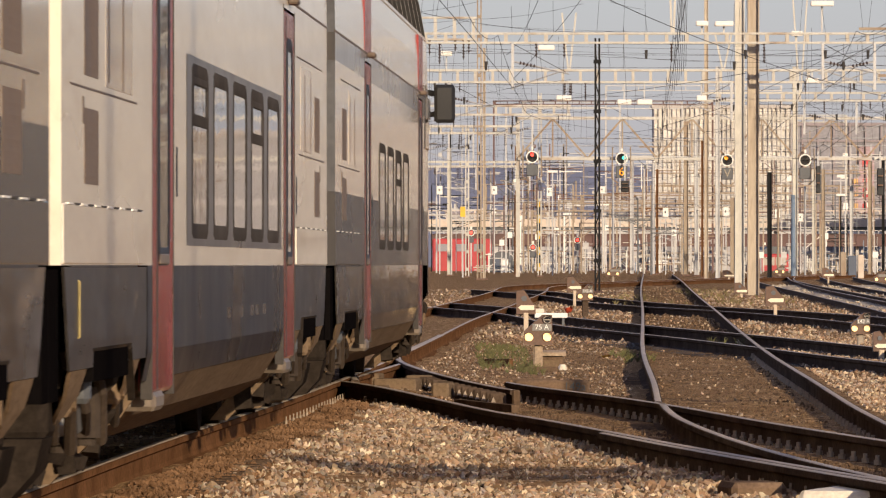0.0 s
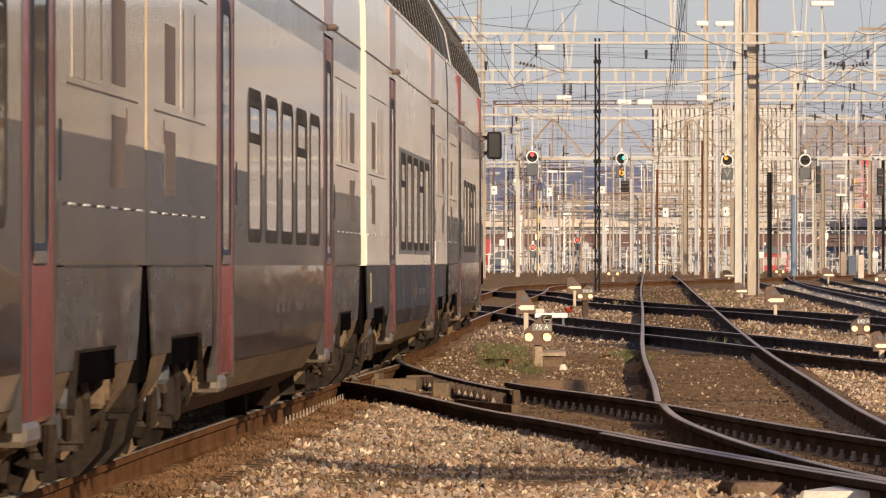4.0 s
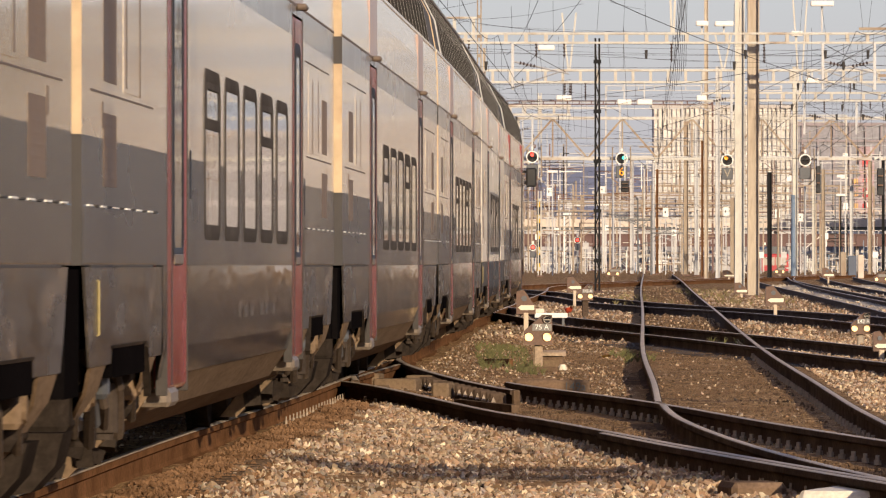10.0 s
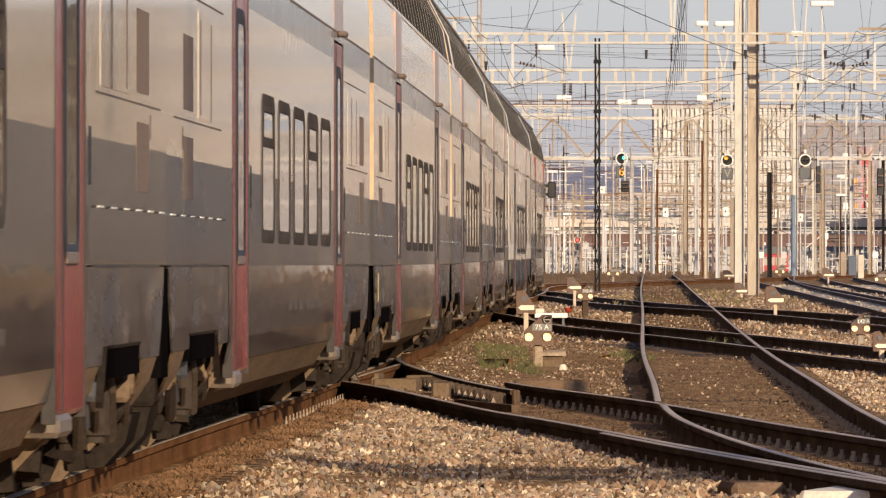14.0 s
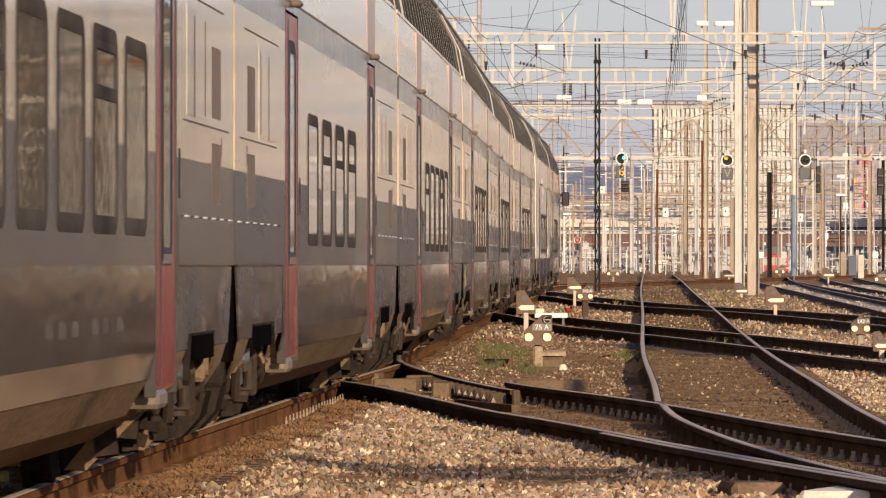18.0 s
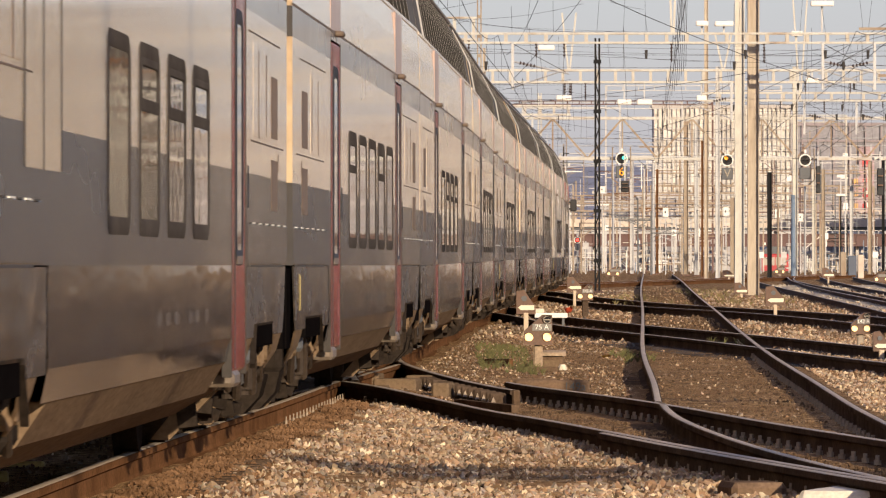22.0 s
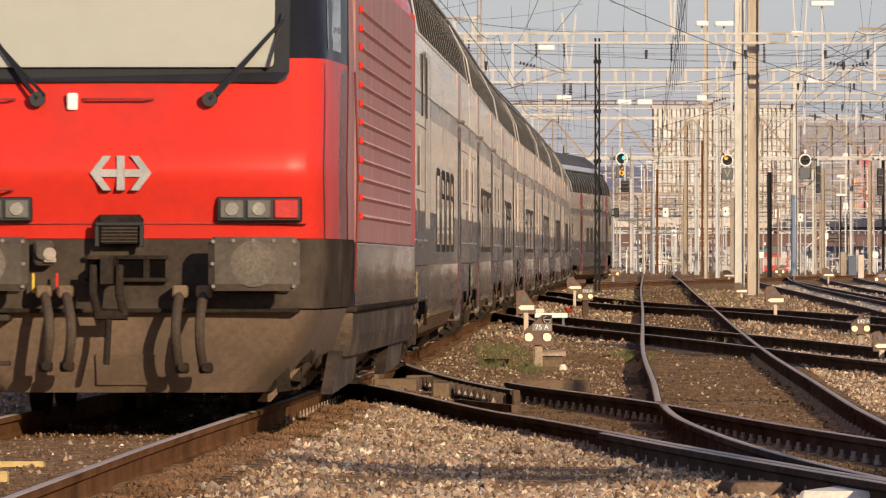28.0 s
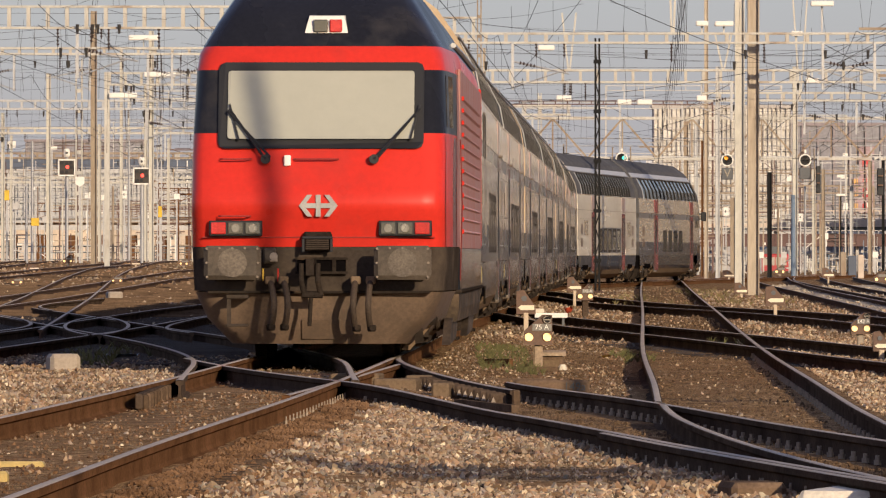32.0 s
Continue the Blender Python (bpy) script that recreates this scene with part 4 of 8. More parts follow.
    part("apron_lip", Shape().box(-1.15, 1.15, y - 0.02, y + 0.2, 0.672, 0.7, 0.008), GRIME, c)
    part("red_seam", Shape().box(-1.2, 1.2, loco_front(1.25) - 0.038, loco_front(1.25), 1.248, 1.258), DOOR_RED, c)
    for yc in (-5.5, 5.5):
        bogie(c, yc).matrix_basis = Matrix.Diagonal((0.92, 1, 1, 1))
    # dusty cab corner with painted dark reflections, skirt plates and bogie cover below the sole bar
    rs = [r for r in LOCO_RINGS if 1.155 <= r[0] <= 2.99]
    for k0, k1, mt, nm, lb in ((0.2, 2.15, CAB_STREAKED, "cab_corner", "dull dusty red cab corner with dark reflections painted in"), (2.3, 3.1, RED_SIDE, "cab_side", "dusty red side of the cab")):
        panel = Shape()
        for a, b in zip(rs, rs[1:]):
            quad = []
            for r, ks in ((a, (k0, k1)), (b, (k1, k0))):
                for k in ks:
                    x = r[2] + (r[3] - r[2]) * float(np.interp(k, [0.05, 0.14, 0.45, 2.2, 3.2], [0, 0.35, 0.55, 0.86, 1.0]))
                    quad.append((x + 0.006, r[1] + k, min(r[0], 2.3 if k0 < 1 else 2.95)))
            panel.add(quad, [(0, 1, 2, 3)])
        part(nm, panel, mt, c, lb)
    glass_side = Shape()
    for za, zb in ((2.4, 2.7), (2.7, 2.94)):
        quad = []
        for z, ks in ((za, (0.35, 1.5)), (zb, (1.5, 0.35))):
            yf, w, sd = (float(np.interp(z, [r[0] for r in LOCO_RINGS], [r[i] for r in LOCO_RINGS])) for i in (1, 2, 3))
            for k in ks:
                quad.append((w + (sd - w) * float(np.interp(k, [0.14, 0.45, 2.2], [0.35, 0.55, 0.86])) + 0.006, yf + k, z))
        glass_side.add(quad, [(0, 1, 2, 3)])
    part("cab_glass", glass_side, PANE, c, "dark cab side window")
    part("side_skirt", Shape().loft([[(1.24, yy, 0.655), (1.398, yy, 0.655), (1.395, yy, 0.5), (1.37, yy, 0.36), (1.24, yy, 0.36)] for yy in (-5.9, 8.9)]), SKIRT_DUST, c, "dark side skirt with brown dust")
    for yc in (-5.5, 5.5):
        cover = part("bogie_cover", Shape().loft([[(x, yc - 0.9, 0.4), (x, yc + 2.9, 0.4), (x, yc + 1.6, 0.17), (x, yc - 2.3, 0.13)] for x in (1.25, 1.33)]), SKIRT_DUST, c, "slanting dusty bogie cover plate")
        part("cover_notch", Shape().box(1.25, 1.303, yc + 0.2, yc + 0.6, 0.26, 0.34), HOLE, cover)
        part("ladder_step", Shape().bar((1.28, yc + 2.4, 0.44), (1.28, yc + 2.3, 0.14), 0.04).bar((1.28, yc + 3.1, 0.44), (1.28, yc + 3.1, 0.14), 0.04).box(1.2, 1.34, yc + 2.2, yc + 3.2, 0.14, 0.17), GRIME, c, "steel step below the skirt")
    return c


# the hazy sky reflected in the windscreen is put into this pale colour
SCREEN_PALE = paint("sky_pale_windscreen", (0.4, 0.395, 0.315), 0.35, spots=1.2, amount=0.05, fine=6, coat=0.6)
LENS = paint("clear_lamp_lens", (0.15, 0.15, 0.125), 0.15, 0.3, spots=12, amount=0.3, fine=70, coat=0.8)
LENS_CORE = paint("lamp_reflector", (0.38, 0.36, 0.3), 0.25, 0.5, spots=12, amount=0.25, fine=60)
LENS_RED = paint("red_lamp_lens", (0.6, 0.03, 0.025), 0.2, spots=12, amount=0.3, fine=60, coat=0.8)
HOSE = paint("dusty_black_hose", (0.075, 0.055, 0.04), 0.75, spots=6, amount=0.35, fine=40, spec=0.1)
BUFFER_WORN = paint("worn_buffer_grease", (0.14, 0.115, 0.088), 0.6, spots=12, amount=0.45, fine=40, spec=0.2)


def line_point(s):
    """The point of the track at the length s along it; straight on before its start."""
    if s <= 0:
        d = Vector((0.0271, 1, 0)).normalized()
        return Vector((KNOT_X[0], KNOT_Y[0], 0)) + d * s
    y = float(np.interp(s, LINE_S, LINE_Y))
    return Vector((float(np.interp(y, LINE_Y, LINE_X)), y, rise(y)))


def nose(t):
    q = (t - 16) / 16
    return 196.656 + 133.311 * q + 2.757 * q * q + 0.628 * q ** 3


def vehicle_pose(t, behind, base):
    """Pose of a vehicle whose middle is that far behind the nose, with both bogies on the track."""
    a, b = line_point(nose(t) - behind + base), line_point(nose(t) - behind - base)
    d = a - b
    return Matrix.Translation((a + b) / 2) @ Vector((d.x, d.y, d.z)).to_track_quat("Y", "Z").to_matrix().to_4x4()


TRAIN, FIRST = [], {}
for k, kind in enumerate(["driving", "bistro", "five", "five", "pole", "five", "four", "pole", "last"]):
    mid = COACH * k + 13.4
    lab = {"driving": "cream and grey double-deck driving coach with sloping cab and red doors", "bistro": "cream double-deck coach with dark panel round its lower windows",
           "last": "cream and grey double-deck coach coupled to the locomotive"}.get(kind, "cream and grey double-deck coach with red doors")
    at = vehicle_pose(0, mid, 10.0)
    if kind in FIRST:
        TRAIN.append((copy_thing(FIRST[kind], at), mid, 10.0))
    else:
        FIRST[kind] = coach(kind, at, lab)
        TRAIN.append((FIRST[kind], mid, 10.0))
TRAIN.append((locomotive(vehicle_pose(0, COACH * 9 + 9.25, 5.5)), COACH * 9 + 9.25, 5.5))


# ---- ground ----
def lane_depth(x, y):
    """Height of the ballast under the rail heads: shallower between the rails of the running tracks."""
    n = noise.noise((x * 0.7, y * 0.12, 3.1)) * 0.035 + noise.noise((x * 4, y * 0.9, 7.7)) * 0.02
    return rail_z(x, y) - 0.15 + n


def ground_material():
    """Dust with stones of two sizes in it: cells with their own tone, raised by a bump."""
    m = bpy.data.materials.new("dusty_ballast_ground")
    m.use_nodes = True
    n, l = m.node_tree.nodes, m.node_tree.links
    b = n["Principled BSDF"]
    co = n.new("ShaderNodeTexCoord")
    tones = []
    heights = []
    for scale in (16.0, 34.0):
        vo = n.new("ShaderNodeTexVoronoi")
        vo.inputs["Scale"].default_value = scale
        l.new(co.outputs["Object"], vo.inputs["Vector"])
        sp = n.new("ShaderNodeSeparateColor")
        l.new(vo.outputs["Color"], sp.inputs[0])
        tones.append(sp.outputs[0])
        heights.append(vo.outputs["Distance"])
    av = n.new("ShaderNodeMix")
    av.inputs["Factor"].default_value = 0.45
    l.new(tones[0], av.inputs["A"])
    l.new(tones[1], av.inputs["B"])
    rp = n.new("ShaderNodeValToRGB")
    rp.color_ramp.elements[0].position, rp.color_ramp.elements[0].color = 0.1, (0.064, 0.038, 0.019, 1)
    rp.color_ramp.elements[1].position, rp.color_ramp.elements[1].color = 0.92, (0.646, 0.454, 0.243, 1)
    for p, c in ((0.35, (0.195, 0.114, 0.054, 1)), (0.6, (0.325, 0.204, 0.100, 1)), (0.78, (0.481, 0.319, 0.161, 1))):
        rp.color_ramp.elements.new(p).color = c
    l.new(av.outputs["Result"], rp.inputs[0])
    big = n.new("ShaderNodeTexNoise")
    big.inputs["Scale"].default_value, big.inputs["Detail"].default_value = 0.9, 6
    l.new(co.outputs["Object"], big.inputs["Vector"])
    mr = n.new("ShaderNodeMapRange")
    mr.inputs["From Min"].default_value, mr.inputs["From Max"].default_value = 0.42, 0.64
    l.new(big.outputs[0], mr.inputs[0])
    mx = n.new("ShaderNodeMix")
    mx.data_type = "RGBA"
    l.new(mr.outputs[0], mx.inputs["Factor"])
    l.new(rp.outputs[0], mx.inputs["A"])
    du = n.new("ShaderNodeMix")
    du.data_type = "RGBA"
    du.inputs["Factor"].default_value = 0.6
    l.new(rp.outputs[0], du.inputs["A"])
    du.inputs["B"].default_value = (0.26, 0.15, 0.076, 1)
    l.new(du.outputs["Result"], mx.inputs["B"])
    l.new(mx.outputs["Result"], b.inputs["Base Color"])
    b.inputs["Roughness"].default_value = 1.0
    b.inputs["Specular IOR Level"].default_value = 0.0
    bp = n.new("ShaderNodeBump")
    bp.invert = True
    bp.inputs["Strength"].default_value, bp.inputs["Distance"].default_value = 0.8, 0.03
    l.new(heights[0], bp.inputs["Height"])
    l.new(bp.outputs[0], b.inputs["Normal"])
    return m


BALLAST = ground_material()
gx = [-900, -300, -120, -60, -35, -22, -15, -11, -9] + list(np.arange(-8, 14.01, 0.4)) + [16, 19, 23, 30, 45, 70, 130, 300, 900]
gy = [-400, -150, -60, -20, 0, 15] + list(np.arange(25, 130, 0.8)) + list(np.arange(130, 260, 2.5)) + list(np.arange(260, 560, 8)) + [600, 700, 900, 1300, 2000, 3500]
g = Shape()
nx = len(gx)
g.v = [(x, y, lane_depth(x, y)) for y in gy for x in gx]
g.f = [(j * nx + i, j * nx + i + 1, (j + 1) * nx + i + 1, (j + 1) * nx + i) for j in range(len(gy) - 1) for i in range(nx - 1)]
tagged(part("ground", g, BALLAST, smooth=True), "brown dusty ballast of the station yard", "ground", kind="structure")

# loose stones of the ballast, as uneven chips
STONE = bpy.data.materials.new("ballast_stone")
STONE.use_nodes = True
_t = STONE.node_tree
_ge = _t.nodes.new("ShaderNodeNewGeometry")
_rp = _t.nodes.new("ShaderNodeValToRGB")
_rp.color_ramp.elements[0].color, _rp.color_ramp.elements[1].color = (0.17, 0.108, 0.062, 1), (0.9, 0.74, 0.5, 1)
for pos, colr in ((0.2, (0.36, 0.22, 0.128, 1)), (0.45, (0.52, 0.365, 0.228, 1)), (0.6, (0.44, 0.355, 0.27, 1)), (0.75, (0.26, 0.19, 0.128, 1)), (0.9, (0.63, 0.47, 0.3, 1))):
    _rp.color_ramp.elements.new(pos).color = colr
_t.links.new(_ge.outputs["Random Per Island"], _rp.inputs[0])
_nz = _t.nodes.new("ShaderNodeTexNoise")
_nz.inputs["Scale"].default_value, _nz.inputs["Detail"].default_value = 45, 3
_mx = _t.nodes.new("ShaderNodeMix")
_mx.data_type, _mx.blend_type = "RGBA", "MULTIPLY"
_mx.inputs["Factor"].default_value = 0.35
_t.links.new(_rp.outputs[0], _mx.inputs["A"])
_t.links.new(_nz.outputs["Color"], _mx.inputs["B"])
_co = _t.nodes.new("ShaderNodeTexCoord")
_mp = _t.nodes.new("ShaderNodeMapping")
_mp.inputs["Scale"].default_value = (0.5, 0.75, 1)
_t.links.new(_co.outputs["Object"], _mp.inputs[0])
# broad patches where the stones are darker and slightly bluer
_dark_noise = _t.nodes.new("ShaderNodeTexNoise")
_dark_noise.inputs["Scale"].default_value, _dark_noise.inputs["Detail"].default_value = 1.0, 5
_t.links.new(_mp.outputs[0], _dark_noise.inputs["Vector"])
_or = _t.nodes.new("ShaderNodeMapRange")
_or.inputs["From Min"].default_value, _or.inputs["From Max"].default_value = 0.5, 0.58
_or.inputs["To Max"].default_value = 0.55
_t.links.new(_dark_noise.outputs[0], _or.inputs[0])
_m2 = _t.nodes.new("ShaderNodeMix")
_m2.data_type, _m2.blend_type = "RGBA", "MULTIPLY"
_m2.inputs["B"].default_value = (0.34, 0.36, 0.4, 1)
_t.links.new(_or.outputs[0], _m2.inputs["Factor"])
_t.links.new(_mx.outputs["Result"], _m2.inputs["A"])
_t.links.new(_m2.outputs["Result"], _t.nodes["Principled BSDF"].inputs["Base Color"])
_t.nodes["Principled BSDF"].inputs["Roughness"].default_value = 0.9
_t.nodes["Principled BSDF"].inputs["Specular IOR Level"].default_value = 0.15


def stones(name, n, x_range, y0, y1, size, label, keep=None, sink=0.25, material=None):
    """Chips strewn over a strip; x_range gives its two edges at the distance y."""
    rs = np.random.RandomState(len(name) * 7 + n)
    base = [Vector(p) for p in ((1, 0, 0), (-1, 0, 0), (0, 1, 0), (0, -1, 0), (0, 0, 1), (0, 0, -1), (0.7, 0.7, 0.5), (-0.7, -0.6, 0.5))]
    tri = [(0, 6, 4), (6, 2, 4), (2, 1, 4), (1, 7, 4), (7, 3, 4), (3, 0, 4), (0, 3, 5), (3, 1, 5), (1, 2, 5), (2, 0, 5), (0, 2, 6), (1, 3, 7)]
    v, f = [], []
    for _ in range(n):
        y = y0 + (y1 - y0) * rs.rand()
        a, b = x_range(y)
        x = a + (b - a) * rs.rand()
        if keep and not keep(x, y):
            continue
        r = size * (0.55 + 1.1 * rs.rand() ** 2.5)
        z = lane_depth(x, y) + r * (0.5 - sink)
        q = Euler(rs.rand(3) * 6.28).to_matrix()
        sc = Vector((1.0 * (0.7 + 0.6 * rs.rand()), 0.8 * (0.7 + 0.6 * rs.rand()), 0.6 * (0.7 + 0.6 * rs.rand()))) * r
        o = len(v)
        for p in base:
            w = q @ Vector((p.x * sc.x * (0.8 + 0.4 * rs.rand()), p.y * sc.y, p.z * sc.z * (0.8 + 0.4 * rs.rand())))
            v.append((x + w.x, y + w.y, z + w.z))
        f += [(i + o, j + o, k + o) for i, j, k in tri]
    me = bpy.data.meshes.new(name)
    me.from_pydata(v, [], f)
    me.materials.append(material or STONE)
    return tagged(new(name, me), label, "ballast", kind="stuff")


near_right = lambda y: (line_x(y) + 1.22 + 0.07 * math.sin(y * 1.7), line_x(y) + 1.5 + (75 - y) * 0.115)
patchy = lambda x, y: noise.noise((x * 0.9, y * 0.16, 1.7)) > -0.4 - 0.3 * noise.noise((x * 2.5, y * 0.6, 5.0))
clear_of_tracks = lambda x, y: abs(x - line_x(y)) > 0.95 and abs(x - float(np.interp(y, [40, 62, 80, 100, 137, 195, 253, 367], [2.0, 2.3, 2.62, 2.98, 3.75, 5.02, 6.25, 8.78]))) > 0.95
stones("ballast_stones", 38000, near_right, 38, 79, 0.022, "coarse brown and pale ballast stones beside the rails", patchy)
stones("ballast_chips", 20000, near_right, 36, 79, 0.014, "small brown ballast chips")
stones("ballast_stones", 6500, lambda y: (line_x(y) + 0.9, 2.2 + 0.018 * (y - 80)), 79, 150, 0.015, "ballast stones in the wedge between two tracks", lambda x, y: clear_of_tracks(x, y) and patchy(x, y))
stones("ballast_stones", 13000, lambda y: (3.3 + 0.02 * (y - 60), 0.052 * y), 64, 150, 0.02, "ballast stones beyond the long track", clear_of_tracks)
stones("ballast_stones", 16000, lambda y: (-0.4 + 0.035 * (y - 120) * 0.5, 0.051 * y), 135, 300, 0.032, "distant ballast stones between the tracks", clear_of_tracks)
stones("ballast_stones", 17000, lambda y: (-5.6, line_x(y) - 0.9), 62, 108, 0.022, "ballast stones along the far rail of the train's track")
stones("ballast_chips", 1500, lambda y: (line_x(y) - 0.7, line_x(y) + 0.7), 38, 100, 0.014, "brown dusty chips between the rails")
stones("ballast_chips", 350, lambda y: (1.75 + 0.02 * (y - 72), 3.1 + 0.02 * (y - 72)), 66, 140, 0.016, "brown dusty chips between the rails of the long track")
stones("ballast_stones", 9000, lambda y: (-0.06 * y, line_x(y) - 1), 150, 300, 0.035, "distant ballast stones among the points")
stones("ballast_stones", 5000, lambda y: (-0.055 * y, -0.02 * y), 260, 480, 0.07, "far ballast stones of the yard")

RUST_DUST = paint("rust_stained_chips", (0.19, 0.108, 0.058), 0.95, spots=3, amount=0.5, fine=25, spec=0.0, dirt=(0.28, 0.17, 0.1), dirt_share=0.3)
MUD = paint("oily_brown_clods", (0.14, 0.093, 0.058), 0.95, spots=3, amount=0.5, fine=25, spec=0.0)
stones("rust_chips", 17000, lambda y: (line_x(y) + 0.84, line_x(y) + 1.5 + 0.12 * math.sin(y * 2.1) + 0.08 * math.sin(y * 5.3)), 34, 82, 0.014, "rust-stained chips banked against the rail", material=RUST_DUST)
stones("rust_chips", 3500, lambda y: (line_x(y) - 0.68, line_x(y) + 0.68), 36, 90, 0.012, "rust-stained chips between the rails", material=RUST_DUST)
stones("dirt_clods", 5000, lambda y: (1.72 + 0.02 * (y - 72), 3.05 + 0.02 * (y - 72)), 62, 145, 0.014, "oily brown dirt between the rails of the long track", material=MUD)
stones("dirt_clods", 7000, lambda y: (line_x(y) + 0.9, 2.2 + 0.018 * (y - 80)), 79, 150, 0.015, "brown dirt and chips in the wedge between two tracks", clear_of_tracks, material=MUD)
stones("dirt_clods", 3500, lambda y: (float(np.interp(y, [46, 76], [2.4, -0.3])), float(np.interp(y, [46, 76], [3.3, 1.1]))), 48, 80, 0.014, "oily brown dirt between the crossing rails", material=MUD)

stones("dirt_clods", 4500, lambda y: (float(np.interp(y, [137, 300], [3.1, 6.6])), float(np.interp(y, [137, 300], [4.4, 8.0]))), 140, 320, 0.03, "brown dirt and chips in the far part of the long track", material=MUD)
stones("ballast_chips", 1600, lambda y: (float(np.interp(y, [137, 300], [3.1, 6.6])), float(np.interp(y, [137, 300], [4.4, 8.0]))), 140, 320, 0.026, "pale chips in the far part of the long track")

# ---- tracks ----
RAIL_HALF = [(0.075, -0.172), (0.075, -0.158), (0.02, -0.142), (0.012, -0.12), (0.012, -0.05), (0.036, -0.036), (0.036, -0.004)]


def rail(parent, xy, name="rail", material=None, dz=0.0):
    """A rail with foot, web and head along the points, and its polished running band."""
    pts = [Vector((x, y, rail_z(x, y) + dz)) for x, y in xy]
    prof = RAIL_HALF + [(-a, b) for a, b in reversed(RAIL_HALF)]
    rings, tops = [], []
    for i, p in enumerate(pts):
        d = pts[min(i + 1, len(pts) - 1)] - pts[max(i - 1, 0)]
        d = Vector((d.x, d.y, 0)).normalized()
        sd = Vector((d.y, -d.x, 0))
        rings.append([p + sd * a + Vector((0, 0, b)) for a, b in prof])
        tops.append([p + sd * a + Vector((0, 0, b)) for a, b in ((0.026, -0.003), (0.018, 0.001), (-0.018, 0.001), (-0.026, -0.003))])
    r = part(name, Shape().loft(rings), material or OLD_RAIL, parent)
    part("running_band", Shape().loft(tops, closed=False, caps=False), RAIL_TOP, r, "polished running band")
    return r


def offset_line(xy, o):
    out = []
    for i, (x, y) in enumerate(xy):
        a, b = xy[max(i - 1, 0)], xy[min(i + 1, len(xy) - 1)]
        d = Vector((b[0] - a[0], b[1] - a[1])).normalized()
        out.append((x + d.y * o, y - d.x * o))
    return out


def smooth_line(ky, kx, step):
    y, x, _ = spline_table(ky, kx, step)
    return list(zip(x.tolist(), y.tolist()))


SLEEPER_MESH = None


def sleepers(parent, line, y0, y1, width=2.5):
    """Timber sleepers each 0.6 m, sunk in the dust."""
    global SLEEPER_MESH
    if SLEEPER_MESH is None:
        SLEEPER_MESH = Shape().box(-width / 2, width / 2, -0.12, 0.12, -0.13, 0, 0.012).mesh("sleeper")
        SLEEPER_MESH.materials.append(SLEEPER)
    acc = 0
    for (xa, ya), (xb, yb) in zip(line, line[1:]):
        acc += math.hypot(xb - xa, yb - ya)
        if acc >= 0.6 and y0 <= ya <= y1:
            acc = 0
            shared("sleeper", SLEEPER_MESH, parent, Matrix.Translation((xa, ya, rail_z(xa, ya) - 0.158)) @ pose(0, 0, 0, 0, 0, -math.degrees(math.atan2(xb - xa, yb - ya))))


def fastenings(parent, xy, y0, y1, side, r=0.024):
    """Base plates and clips along the foot of a rail, each with the worn head of its bolt."""
    plates, bolts, acc = Shape(), Shape(), 0
    for (xa, ya), (xb, yb) in zip(xy, xy[1:]):
        step = math.hypot(xb - xa, yb - ya)
        acc += step
        if acc >= 0.6 and y0 <= ya <= y1:
            acc -= 0.6
            z = rail_z(xa, ya)
            plates.box(xa + side * 0.04 - 0.035, xa + side * 0.1 + 0.035, ya - 0.05, ya + 0.05, z - 0.166, z - 0.14, 0.008)
            bolts.disc((xa + side * 0.095, ya, z - 0.145), (0, 0, 1), r, 0.03, 6).disc((xa + side * 0.095, ya, z - 0.115), (0, 0, 1), r * 0.6, 0.03, 6)
    tagged(part("rail_clips", plates, OLD_RAIL, parent), "dark rail clips and base plates", kind="stuff")
    tagged(part("rail_bolts", bolts, BOLT, parent), "worn bolt heads along the rail foot", kind="stuff")


def track(label, line, y0, y1, rusty=False, ties=True, sl=(40, 110), steel=None):
    t = thing("track", Matrix(), label, "railway track", "tracks", "structure")
    for o in (-0.7525, 0.7525):
        r = offset_line(line, o)
        rail(t, r, material=RUST if rusty else steel or OLD_RAIL)
        if not rusty:
            fastenings(t, r, sl[0], sl[1], 1)
    if ties:
        sleepers(t, line, *sl)
    return t


main_line = [(line_x(y), float(y)) for y in list(np.arange(-60, 120, 0.6)) + list(np.arange(120, 330, 3)) + list(np.arange(330, 500, 8))]
track("rusty running track under the train", main_line, 0, 0, True, sl=(38, 90))

# the long track that runs away beside the train
long_y, long_x = [40, 62, 70, 80, 100, 137, 195, 253, 367, 480], [2.0, 2.3, 2.42, 2.62, 2.98, 3.75, 5.02, 6.25, 8.78, 11.3]
long_line = smooth_line(long_y, long_x, 1.0)
lt = thing("track", Matrix(), "dark track running away towards the signal gantry", "railway track", "tracks", "structure")
rail(lt, [p for p in offset_line(long_line, 0.7525)])
left_rail = [p for p in offset_line(long_line, -0.7525) if p[1] >= 72.5]
rail(lt, left_rail)
sleepers(lt, long_line, 60, 130)
fastenings(lt, offset_line(long_line, 0.7525), 60, 140, -1)
rail(lt, smooth_line([40, 46.6, 52, 56.7, 61, 65.6, 69, 72.5], [2.75, 2.27, 1.99, 1.83, 1.74, 1.69, 1.7, 1.74], 0.7), "wing_rail", OLD_RAIL)

